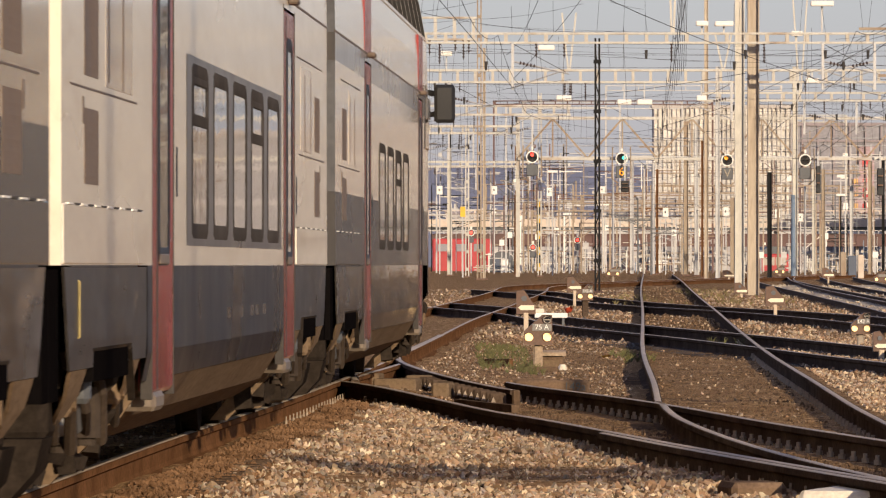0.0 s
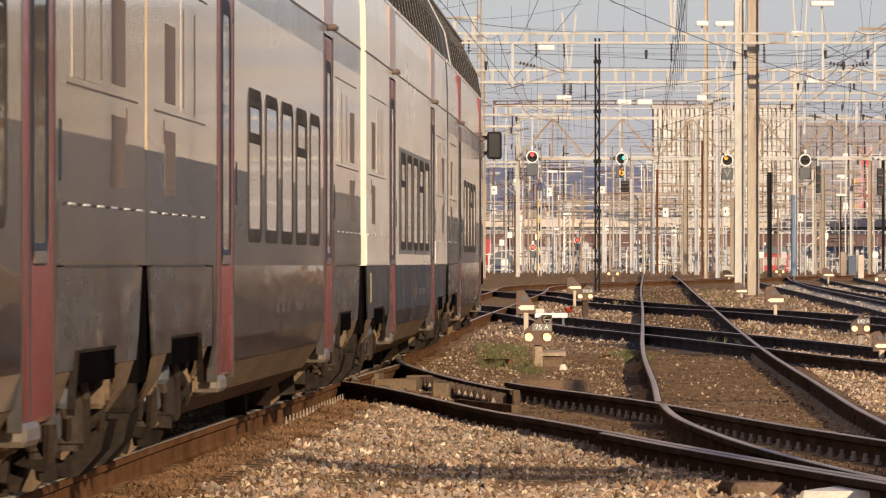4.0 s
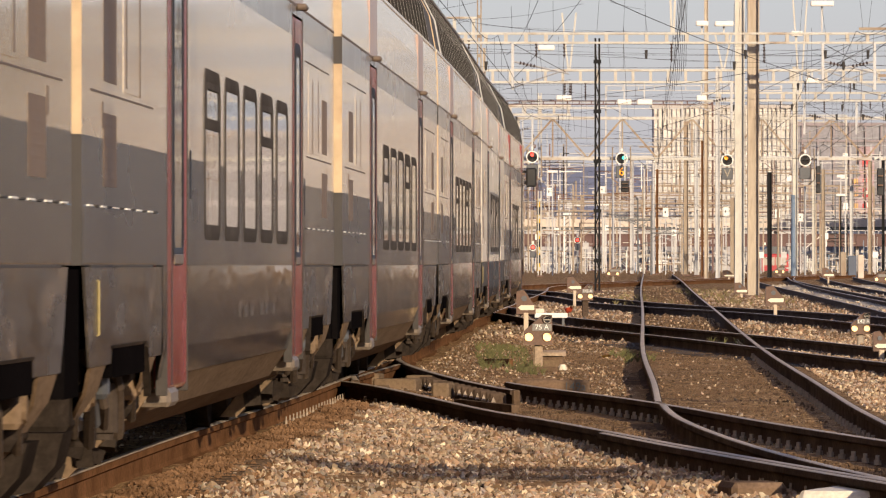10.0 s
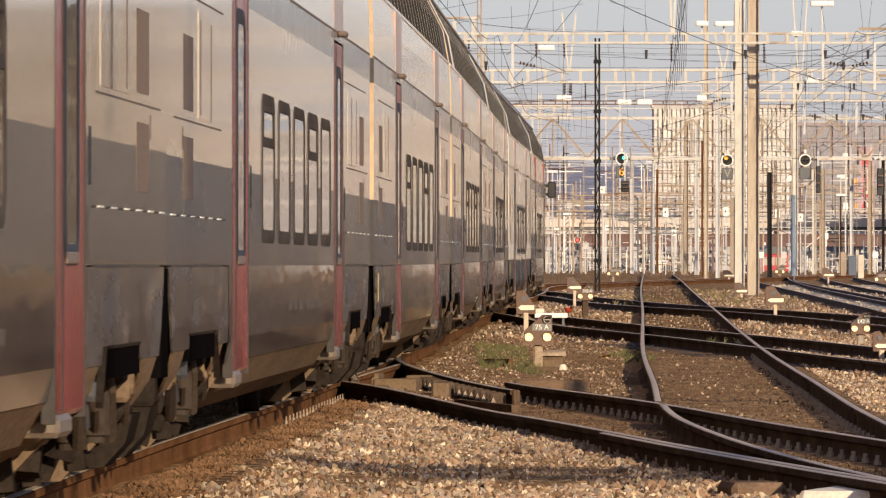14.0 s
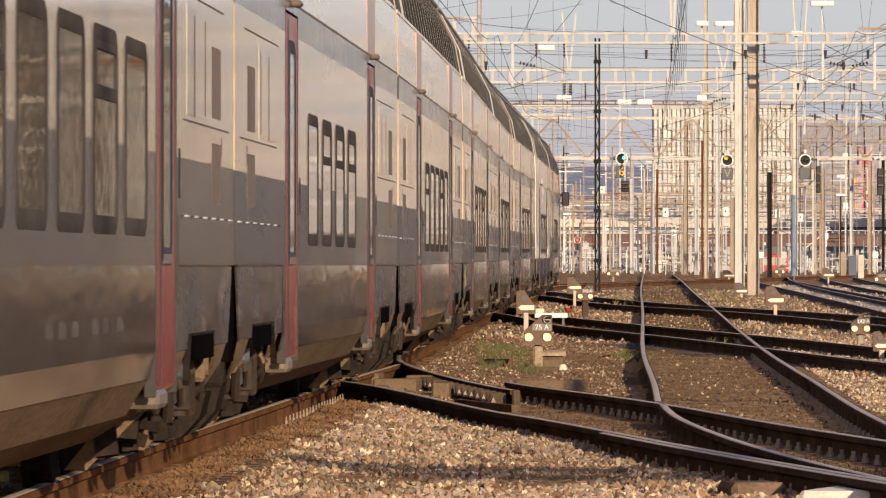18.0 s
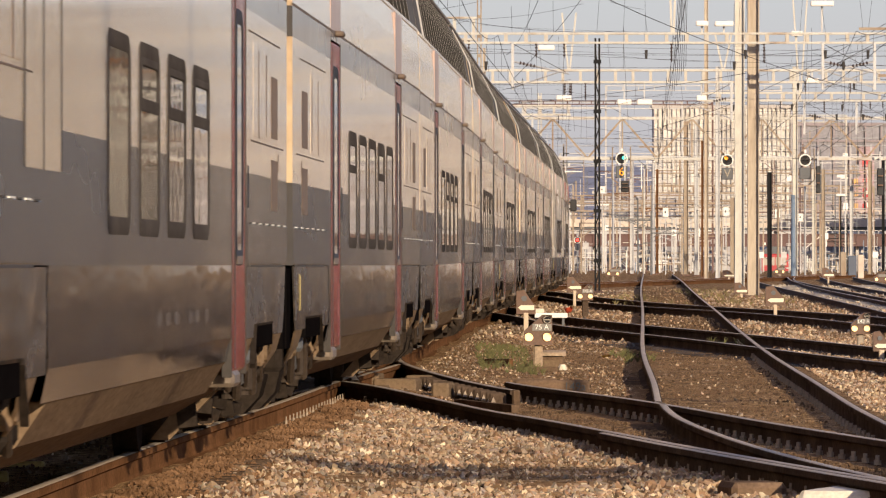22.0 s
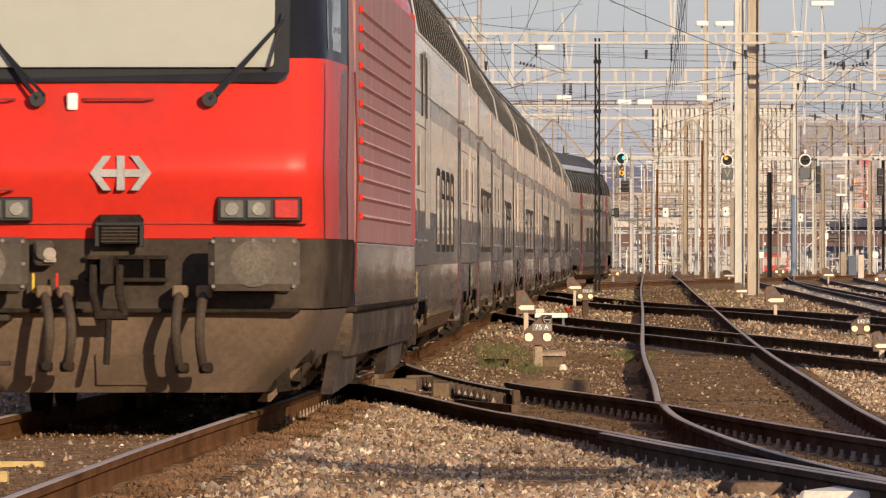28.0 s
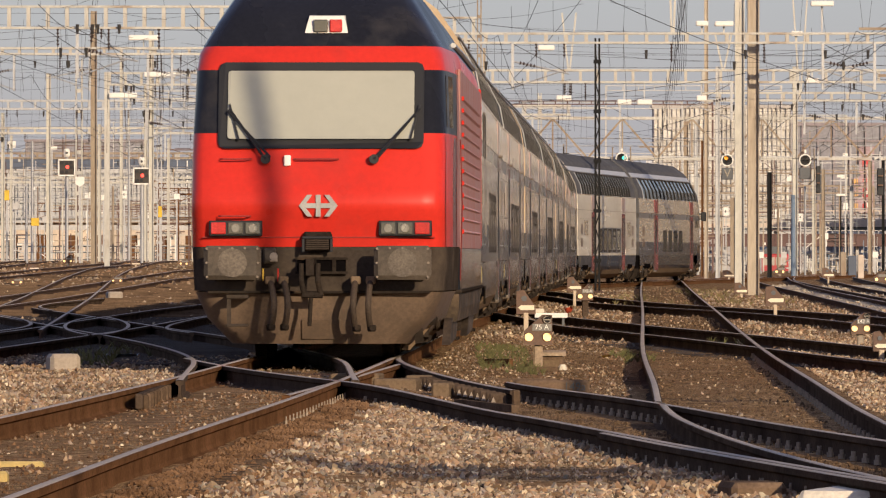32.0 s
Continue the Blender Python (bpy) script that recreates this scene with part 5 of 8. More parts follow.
# the track that cuts across the foreground
ct = thing("track", Matrix(), "black crossing track with polished rail heads", "railway track", "tracks", "structure")
rail_a = smooth_line([30, 46.3, 55.5, 63.5, 70.8, 75.5], [3.85, 2.25, 1.43, 0.8, 0.05, -0.62], 0.6)
rail_b = smooth_line([36, 56.7, 63.7, 71, 77.5, 84], [4.5, 2.76, 2.24, 1.79, 1.26, 0.6], 0.6)
rail(ct, rail_a)
rail(ct, rail_b)
rail(ct, [(x - 0.085, y) for x, y in rail_a if 40 < y < 60], "check_rail", OLD_RAIL)
fastenings(ct, rail_a, 40, 76, 1), fastenings(ct, rail_b, 50, 84, 1), fastenings(ct, rail_a, 40, 76, -1), fastenings(ct, rail_b, 50, 84, -1)
fastenings(ct, [(line_x(y) + 0.7525, y) for y in np.arange(64, 77, 0.3)], 64, 77, 1, 0.009)
cross_mid = [((a[0] + 1.0), a[1]) for a in rail_a]
sleepers(ct, cross_mid, 42, 74)


def slanting(label, ky, kx, sl=None):
    line = smooth_line(ky, kx, 2.0)
    return track(label, line, 0, 0, False, sl is not None, sl or (1, 0), YARD_RAIL if "distant" in label else None)


slanting("dark slanting track of the points", [80, 101, 118, 135, 146, 170, 200], [7.0, 5.55, 4.7, 3.75, 3.0, 1.5, -0.6])
slanting("dark slanting track of the points", [120, 150, 183, 199, 238, 270], [10.0, 8.1, 6.6, 5.2, 3.2, 1.6])
slanting("distant track of the yard", [110, 183, 227, 268, 329, 420], [7.6, 9.6, 10.4, 11.1, 12.2, 15.5])
slanting("distant track of the yard", [110, 195, 305, 417], [9.0, 10.9, 12.9, 16.5])
slanting("distant track of the yard", [140, 200, 300, 417], [15, 14.4, 15.6, 19.5])
slanting("dark track curving away from the points", [78, 85, 91.6, 99.5, 113.7, 135.7, 170], [-1.5, -1.62, -1.75, -2.1, -3.1, -5.05, -8.4])
slanting("dark crossing track of the points", [80, 105, 137, 151, 180, 220], [-6.45, -5.87, -5.12, -4.85, -4.15, -3.2])
for i, (a, b) in enumerate(((-6.5, -13.5), (-9.5, -8.0), (-13.0, -18.5), (-11.0, -23.0), (-16.0, -13.0))):
    slanting("distant track of the yard", [130, 180, 240, 320, 420], [a, a + (b - a) * 0.2, a + (b - a) * 0.45, a + (b - a) * 0.75, b])

# curved check rails of the diamond, worn bright
dm = thing("track", Matrix(), "worn check rails of the diamond crossing", "railway track", "tracks", "structure")
for sx in (-1, 1):
    rail(dm, [(-4.61 - 1.09 * q + sx * 0.47 * math.sin(math.pi * q) ** 0.7, 120.5 + 30.5 * q) for q in np.linspace(0.02, 0.98, 25).tolist()], "check_rail", OLD_RAIL, 0.012)
rail(dm, smooth_line([127, 132, 138, 144, 155], [-6.2, -6.12, -6.24, -6.6, -7.6], 1.0), "check_rail", OLD_RAIL, 0.012)
rail(dm, smooth_line([124, 129, 135, 142, 158], [-3.42, -3.86, -4.06, -4.05, -3.82], 1.0), "check_rail", OLD_RAIL, 0.012)
rail(dm, smooth_line([163, 170, 177, 184, 196], [-6.95, -7.5, -7.75, -7.7, -7.3], 1.5), "check_rail", OLD_RAIL, 0.012)

fr = thing("track", Matrix(), "rusty frog and closure rails beside the train's track", "railway track", "tracks", "structure")
rail(fr, smooth_line([79.5, 84, 90, 97.5, 105, 113, 122], [0.62, 0.05, -0.36, -0.47, -0.36, -0.2, -0.04], 0.6), "closure_rail", OLD_RAIL)
rail(fr, smooth_line([70, 76, 83, 92], [-1.2, -0.98, -0.72, -0.4], 0.6), "check_rail", RUST, -0.015)
rail(fr, smooth_line([75.5, 80, 86, 95], [-0.62, -1.2, -1.9, -2.7], 0.6), "crossing_rail", OLD_RAIL)

# very dark timbers under the crossings
DARK_TIMBER_MESH = Shape().box(-2.6, 2.6, -0.14, 0.14, -0.12, 0, 0.012).mesh("crossing_timber")
DARK_TIMBER_MESH.materials.append(DARK_TIMBER)
deck = thing("crossing_deck", Matrix(), "very dark timbers under the crossing rails", "crossing timbers", "tracks", "structure")
for k in range(112):
    y = 100 + 0.62 * k
    x = -4.6 - 0.03 * (y - 100)
    shared("crossing_timber", DARK_TIMBER_MESH, deck, Matrix.Translation((x, y, rail_z(x, y) - 0.125)) @ pose(0, 0, 0, 0, 0, 3))
deck2 = thing("crossing_deck", Matrix(), "very dark timbers under the slanting rails", "crossing timbers", "tracks", "structure")
for k in range(70):
    y = 108 + 0.7 * k
    x = 4.7 - 0.072 * (y - 118)
    shared("crossing_timber", DARK_TIMBER_MESH, deck2, Matrix.Translation((x, y, rail_z(x, y) - 0.14)) @ Matrix.Diagonal((0.5, 1, 1, 1)))

for k in range(15):
    y = 79.3 + 0.42 * k
    x = float(np.interp(y, [79.5, 84, 90], [0.62, 0.05, -0.36])) - 0.13
    zr = rail_z(x, y)
    chair = part("slide_chair", Shape().box(x - 0.09, x + 0.06, y - 0.09, y + 0.09, zr - 0.17, zr - 0.03, 0.015), OLD_RAIL, fr, "black slide chair")
    part("chair_bolt", Shape().loft([[(x - 0.075, y - 0.13, zr - 0.115), (x - 0.03, y - 0.13, zr - 0.115), (x - 0.052, y - 0.11, zr - 0.06)], [(x - 0.075, y - 0.085, zr - 0.115), (x - 0.03, y - 0.085, zr - 0.115), (x - 0.052, y - 0.085, zr - 0.06)]]), BOLT, chair, "worn pointed bolt")
part("end_plate", Shape().box(0.6, 0.67, 79.0, 79.1, -0.28, -0.1, 0.015), SLEEPER, fr, "upright steel end plate")
part("stretcher_bar", Shape().loft([[(x, y, z) for x, z in ((x0 - 0.03, -0.16), (x0 + 0.03, -0.16), (x0 + 0.03, -0.1), (x0 - 0.03, -0.1))] for x0, y in ((0.56, 70.5), (0.12, 73.6))]), SLEEPER, fr, "flat brown stretcher bar")
# joint plate of the far rail with its row of ribs
jx, jy = line_x(75) - 0.7525, 75.0
plate = part("fishplate", Shape().box(jx + 0.03, jx + 0.09, jy - 3.4, jy + 3.4, rail_z(jx, jy) - 0.15, rail_z(jx, jy) - 0.03, 0.01), OLD_RAIL, fr, "dark ribbed joint plate")
for k in range(9):
    yy = jy - 3.1 + 0.76 * k
    part("joint_rib", Shape().box(jx + 0.08, jx + 0.125, yy - 0.09, yy + 0.09, rail_z(jx, jy) - 0.17, rail_z(jx, jy) - 0.04, 0.012), SLEEPER, plate)

yard_ties = Shape()
ry = random.Random(4)
for k in range(900):
    y = 165 + 290 * ry.random()
    x = -y * (0.018 + 0.034 * ry.random())
    yard_ties.box(x - 0.9 * ry.random() - 0.3, x + 0.9, y - 0.12, y + 0.12, rail_z(x, y) - 0.2, rail_z(x, y) - 0.07 - 0.05 * ry.random())
tagged(part("yard_timbers", yard_ties, SLEEPER), "brown timbers and point levers across the far yard", "timbers", kind="stuff")

# paler gravel between the far tracks on the sunny side
GRAVEL = paint("pale_grey_gravel", (0.5, 0.42, 0.31), 1.0, spots=6, amount=0.35, fine=12, bump=0.02, spec=0.0)
gr = Shape()
for a, b, y0, y1 in ((9.35, 11.7, 205, 330), (12.2, 14.4, 215, 330)):
    ys = np.linspace(y0, y1, 26)
    o = len(gr.v)
    for y in ys:
        for q in (0.0, 0.5, 1.0):
            x = a + (b - a) * q * 0.8 + 0.02 * (y - y0) + 0.12 * noise.noise((y * 0.3, q * 5, 0))
            gr.v.append((x, float(y), lane_depth(x, float(y)) + (0.05 if q == 0.5 else 0.012)))
    gr.f += [(o + 3 * i + k, o + 3 * i + k + 1, o + 3 * i + k + 4, o + 3 * i + k + 3) for i in range(25) for k in (0, 1)]
stones("gravel_stones", 7000, lambda y: (9.3 + 0.02 * (y - 205), 14.2 + 0.02 * (y - 205)), 200, 330, 0.045, "pale grey gravel stones between the far tracks", lambda x, y: noise.noise((x * 1.1, y * 0.05, 4)) > -0.2, material=GRAVEL)
tagged(part("gravel_strip", gr, GRAVEL, smooth=True), "pale grey gravel strips between the far tracks", "gravel", kind="stuff")

# ---- overhead line: masts, portals and wires ----
MASTS, BEAMS = [], []


def mast(x, y, top, w=0.3, kind="beam", material=None, label="cream-painted steel overhead line mast", base=None):
    """A mast on its footing. kind: beam (H section), tube, lattice (two angle posts with bands) or twin (two channels with battens)."""
    material = material or CREAM
    z0 = lane_depth(x, y) if base is None else base
    MASTS.append((x, y, z0, top))
    t = thing("overhead_mast", Matrix.Translation((x, y, z0 - 0.05)), label, "mast", "overhead line masts")
    h = top - z0 + 0.05
    if kind == "beam":
        part("shaft", Shape().loft([[(-w / 2, -w / 2, k), (-w / 2 + 0.03, -w / 2, k), (-w / 2 + 0.03, -0.015, k), (w / 2 - 0.03, -0.015, k), (w / 2 - 0.03, -w / 2, k), (w / 2, -w / 2, k), (w / 2, w / 2, k), (w / 2 - 0.03, w / 2, k), (w / 2 - 0.03, 0.015, k), (-w / 2 + 0.03, 0.015, k), (-w / 2 + 0.03, w / 2, k), (-w / 2, w / 2, k)] for k in (0, h)]), material, t)
    elif kind == "tube":
        part("shaft", Shape().tube([(0, 0, 0), (0, 0, h)], w / 2, 8, w / 2 * 0.8), material, t)
    elif kind == "twin":
        for sx in (-1, 1):
            part("post", Shape().box(sx * w / 2 - 0.03, sx * w / 2 + 0.03, -0.1, 0.1, 0, h), material, t)
        for k in np.arange(0.4, h, 0.9):
            part("batten", Shape().box(-w / 2, w / 2, -0.13, -0.105, k, k + 0.16), material, t)
    else:
        for sx in (-1, 1):
            part("post", Shape().box(sx * w / 2 - 0.03, sx * w / 2 + 0.03, -0.08, 0.08, 0, h), material, t)
        k, s = 0.3, 1
        while k < h - 0.5:
            part("lace", Shape().bar((-s * w / 2, -0.07, k), (s * w / 2, -0.07, k + 0.45), 0.035), material, t)
            k, s = k + 0.45, -s
        for k in np.arange(1.0, h, 1.55):
            part("clamp", Shape().box(-w / 2 - 0.06, w / 2 + 0.06, -0.1, 0.1, k, k + 0.11), material, t)
    if y < 600:
        part("footing", Shape().box(-w / 2 - 0.12, w / 2 + 0.12, -w / 2 - 0.15, w / 2 + 0.15, -0.3, 0.12, 0.04), SIGNAL_BROWN, t, "stained concrete footing")
    return t


def ladder_beam(x0, x1, y, zb, zt, pitch=1.1, material=None, chord=0.09, label="cream ladder-type portal beam across the tracks", legs=(True, True), leg=0.1, batten=0.05):
    """A portal beam with two chords and upright battens."""
    material = material or CREAM
    t = thing("portal_beam", Matrix.Translation(((x0 + x1) / 2, y, zb)), label, "portal beam", "portal beams")
    BEAMS.append((x0, x1, y, zb, zt))
    hw, h = (x1 - x0) / 2, zt - zb
    for sx, on in zip((-1, 1), legs):
        if on:
            part("leg", Shape().box(sx * hw - leg, sx * hw + leg, -0.12, 0.12, lane_depth(x0 if sx < 0 else x1, y) - zb - 0.1, h), material, t, "portal leg")
    part("bottom_chord", Shape().box(-hw, hw, -0.16, 0.16, 0, chord), material, t)
    part("top_chord", Shape().box(-hw, hw, -0.16, 0.16, h - chord, h), material, t)
    n = max(2, int((x1 - x0) / pitch))
    me = None
    for i in range(n + 1):
        xx = -hw + 0.1 + (2 * hw - 0.2) * i / n
        if me is None:
            me = Shape().box(-batten, batten, -0.14, 0.14, chord, h - chord).mesh("batten")
            me.materials.append(material)
        shared("batten", me, t, Matrix.Translation((xx, 0, 0)))
    return t


def truss_beam(x0, x1, y, zb, zt, bay=3.2, material=None, label="cream trussed signal gantry beam"):
    material = material or CREAM
    t = thing("signal_gantry_beam", Matrix.Translation(((x0 + x1) / 2, y, zb)), label, "gantry beam", "portal beams")
    hw, h = (x1 - x0) / 2, zt - zb
    part("bottom_chord", Shape().box(-hw, hw, -0.5, -0.3, 0, 0.14).box(-hw, hw, 0.3, 0.5, 0, 0.14), material, t)
    part("top_chord", Shape().box(-hw, hw, -0.5, -0.3, h - 0.14, h).box(-hw, hw, 0.3, 0.5, h - 0.14, h), material, t)
    part("walkway", Shape().box(-hw, hw, -0.3, 0.3, 0.14, 0.2), GALV, t, "grey walkway grating")
    n = int((x1 - x0) / bay)
    for i in range(n):
        a, b = -hw + 2 * hw * i / n, -hw + 2 * hw * (i + 1) / n
        p, q = ((a, -0.4, 0.1), (b, -0.4, h - 0.1)) if i % 2 == 0 else ((a, -0.4, h - 0.1), (b, -0.4, 0.1))
        part("diagonal", Shape().bar(p, q, 0.1, 0.08), TAN, t)
        if i % 2:
            part("upright", Shape().box(a - 0.04, a + 0.04, -0.46, -0.38, 0.1, h - 0.1), TAN, t)
    BEAMS.append((x0, x1, y, zb, zt))
    for sx in (-1, 1):
        part("leg", Shape().box(sx * hw - 0.1, sx * hw + 0.1, -0.3, 0.3, lane_depth(x0 if sx < 0 else x1, y) - zb - 0.1, h), material, t, "gantry leg")
    for zz in (0.75, 1.15):
        part("handrail", Shape().tube([(-hw, 0.45, zz), (hw, 0.45, zz)], 0.025, 5), GALV, t)
    return t


def wire(pts, r=0.008, sag=0.0, name="overhead_wire", label="dark overhead contact line wire"):
    """A wire hung through the points."""
    if sag and len(pts) == 2:
        p, q = Vector(pts[0]), Vector(pts[1])
        pts = [p.lerp(q, k / 10) - Vector((0, 0, sag * 4 * (k / 10) * (1 - k / 10))) for k in range(11)]
    w = part(name, Shape().tube(pts, r, 4), WIRE)
    return tagged(w, label, "wire", "overhead wires")


def hold(x, y, z):
    """Nearest beam that could carry something at this place: its y and the level of the chord to fix it to."""
    best = None
    for x0, x1, by, zb, zt in BEAMS:
        if x0 - 0.2 < x < x1 + 0.2:
            for lv in (zb, zt):
                d = abs(by - y) / 20 + abs(lv - z)
                if best is None or d < best[0]:
                    best = (d, by, lv)
    return best


def insulator(parent, p, length=0.6, r=0.07, axis=(0, 0, -1)):
    s = Shape()
    a = Vector(axis).normalized()
    n = max(3, int(length / 0.09))
    for i in range(n):
        s.disc(Vector(p) + a * (length * i / n), axis, r, length / n * 0.45, 8, r * 0.55)
    s.tube([Vector(p), Vector(p) + a * length], r * 0.35, 6)
    return part("insulator", s, INSUL, parent, "dark ribbed insulator")


mast(9.76, 300, 10.84, 0.32, "beam", CREAM, label="broad cream steel portal mast")
mast(8.92, 262, 9.59, 0.34, "beam", TANLIGHT, label="broad weathered portal mast")
mast(1.67, 420, 14.00, 0.16, "twin", TAN)
mast(1.92, 425, 11.12, 0.13, "beam", TANLIGHT)
mast(4.81, 284, 8.06, 0.12, "lattice", DARKMAST, label="dark lattice mast with clamped bands")
mast(12.13, 420, 14.00, 0.18, "beam", TANLIGHT)
mast(12.96, 430, 10.36, 0.21, "beam", GALV)
mast(12.80, 450, 7.12, 0.11, "beam", RUST)
mast(11.60, 560, 7.40, 0.24, "beam", GALV)
mast(12.91, 560, 7.23, 0.24, "tube", GALV)
mast(13.39, 570, 6.99, 0.14, "beam", RUST)
mast(13.33, 500, 8.88, 0.25, "beam", TAN, label="rust-brown steel mast beside the tracks")
mast(18.15, 470, 11.24, 0.26, "beam", CREAM)
mast(17.87, 465, 4.58, 0.26, "tube", BLUEGREY, label="blue-grey painted post beside the tracks")
mast(14.33, 400, 5.07, 0.20, "beam", DARKMAST, label="black steel post beside the tracks")
mast(19.12, 520, 4.53, 0.16, "tube", TAN)
mast(21.15, 520, 6.46, 0.19, "beam", CREAM)
mast(22.11, 530, 6.57, 0.20, "beam", TAN)
mast(21.51, 480, 5.15, 0.18, "beam", GALV)
mast(13.99, 440, 4.25, 0.25, "beam", TAN)
mast(19.07, 480, 5.15, 0.12, "tube", GALV)
mast(0.34, 500, 7.43, 0.22, "beam", CREAM)
mast(1.25, 470, 8.12, 0.15, "twin", CREAM)
mast(4.13, 520, 5.01, 0.16, "tube", RUST, label="rust-orange steel post beside the tracks")
mast(5.09, 480, 10.06, 0.15, "twin", CREAM)
mast(10.45, 560, 7.23, 0.17, "tube", GALV)
mast(13.24, 600, 7.30, 0.15, "tube", CREAM)
mast(13.89, 500, 9.04, 0.19, "beam", GALV)
mast(23.43, 500, 6.71, 0.22, "beam", TAN)
mast(23.18, 480, 6.63, 0.15, "beam", DARKMAST)
mast(-18.61, 430, 10.04, 0.21, "beam", CREAM)
mast(-15.97, 400, 10.06, 0.25, "twin", CREAM)
mast(-14.56, 380, 11.58, 0.26, "beam", TAN)
mast(-16.58, 440, 7.80, 0.16, "beam", CREAM)
mast(-12.80, 400, 11.27, 0.22, "beam", CREAM)
mast(-14.02, 430, 9.51, 0.16, "beam", CREAM)
mast(-13.85, 420, 5.41, 0.16, "tube", GALV)
mast(-14.00, 450, 8.37, 0.20, "lattice", GALV)
mast(-16.58, 470, 11.76, 0.17, "beam", CREAM)
mast(-21.18, 470, 7.39, 0.15, "tube", GALV)
mast(-19.19, 420, 4.63, 0.13, "tube", GALV)
mast(-23.68, 500, 8.11, 0.15, "beam", CREAM)
mast(-15.06, 500, 7.95, 0.15, "beam", CREAM)
mast(-17.23, 500, 8.42, 0.15, "tube", GALV)
mast(-16.93, 410, 5.30, 0.15, "tube", GALV)
mast(-21.73, 450, 8.51, 0.17, "beam", CREAM)
mast(-17.02, 470, 5.06, 0.15, "tube", TAN)
ladder_beam(-2.3, 17.8, 258, 7.25, 7.57, 0.56, CREAM, 0.06)
ladder_beam(-3.7, 1.0, 268, 7.59, 8.29, 0.56, CREAM, 0.06, legs=(True, False))
ladder_beam(-16.1, -4.2, 240, 7.20, 7.82, 0.51, CREAM, 0.06)
ladder_beam(-3.3, 22.3, 322, 7.41, 7.91, 0.62, CREAM, 0.08)
ladder_beam(-22.2, -5.4, 330, 8.59, 8.88, 0.61, CREAM, 0.08)
ladder_beam(-12.9, -6.6, 350, 7.88, 8.40, 0.61, CREAM, 0.08)
ladder_beam(-3.4, 5.4, 385, 7.30, 7.76, 0.62, CREAM, 0.09, legs=(True, False))
ladder_beam(10.2, 24.9, 360, 7.45, 7.83, 0.62, CREAM, 0.08, legs=(False, True))
ladder_beam(-26.9, -6.5, 400, 7.80, 8.25, 0.60, GALV, 0.09)
ladder_beam(-30.2, -7.4, 450, 7.45, 7.81, 0.67, CREAM, 0.11)
ladder_beam(-3.5, 3.8, 450, 7.45, 7.90, 0.56, CREAM, 0.11, legs=(True, False))
ladder_beam(-34.9, -8.5, 520, 7.04, 7.43, 0.97, TAN, 0.12)
ladder_beam(-40.3, -9.8, 600, 6.37, 6.82, 0.89, CREAM, 0.14)
ladder_beam(-4.0, 5.0, 520, 6.56, 6.94, 0.97, CREAM, 0.12, legs=(True, False))
truss_beam(3.9, 32.9, 475, 6.46, 8.72, 1.77)

# ---- signals ----
LAMP_CREAM = glow("lit_cream_lamp", (1.0, 0.66, 0.28), 1.1)
LAMP_RED = glow("lit_red_lamp", (1.0, 0.06, 0.04), 2.2)
LAMP_GREEN = glow("lit_green_lamp", (0.1, 0.9, 0.62), 1.8)
LAMP_AMBER = glow("lit_amber_lamp", (1.0, 0.36, 0.03), 0.7)
UNLIT_SIGN = paint("dull_sign_letter", (0.34, 0.3, 0.23), 0.6, spots=6, amount=0.15, fine=40)
DEAD = paint("unlit_lens", (0.02, 0.02, 0.022), 0.15, spots=10, amount=0.2, fine=60)


def letters(parent, body, p, size, material, name="lettering"):
    """Raised characters in the built-in font, facing the camera's end of the yard."""
    cu = bpy.data.curves.new(name, "FONT")
    cu.body, cu.size, cu.align_x, cu.align_y, cu.extrude = body, size, "CENTER", "CENTER", 0.004
    ob = new(name, cu)
    dg = bpy.context.evaluated_depsgraph_get()
    me = bpy.data.meshes.new_from_object(ob.evaluated_get(dg))
    bpy.data.objects.remove(ob)
    me.materials.clear()
    me.materials.append(material)
    o = new(name, me)
    o.parent = parent
    o.matrix_basis = pose(*p, 90, 0, 0)
    return o


PLATE_GREY = paint("worn_grey_plate", (0.23, 0.215, 0.19), 0.6, spots=6, amount=0.25, fine=40)
PLATE_PALE = paint("worn_pale_enamel_sun_glint", (0.42, 0.37, 0.3), 0.6, spots=6, amount=0.25, fine=40)


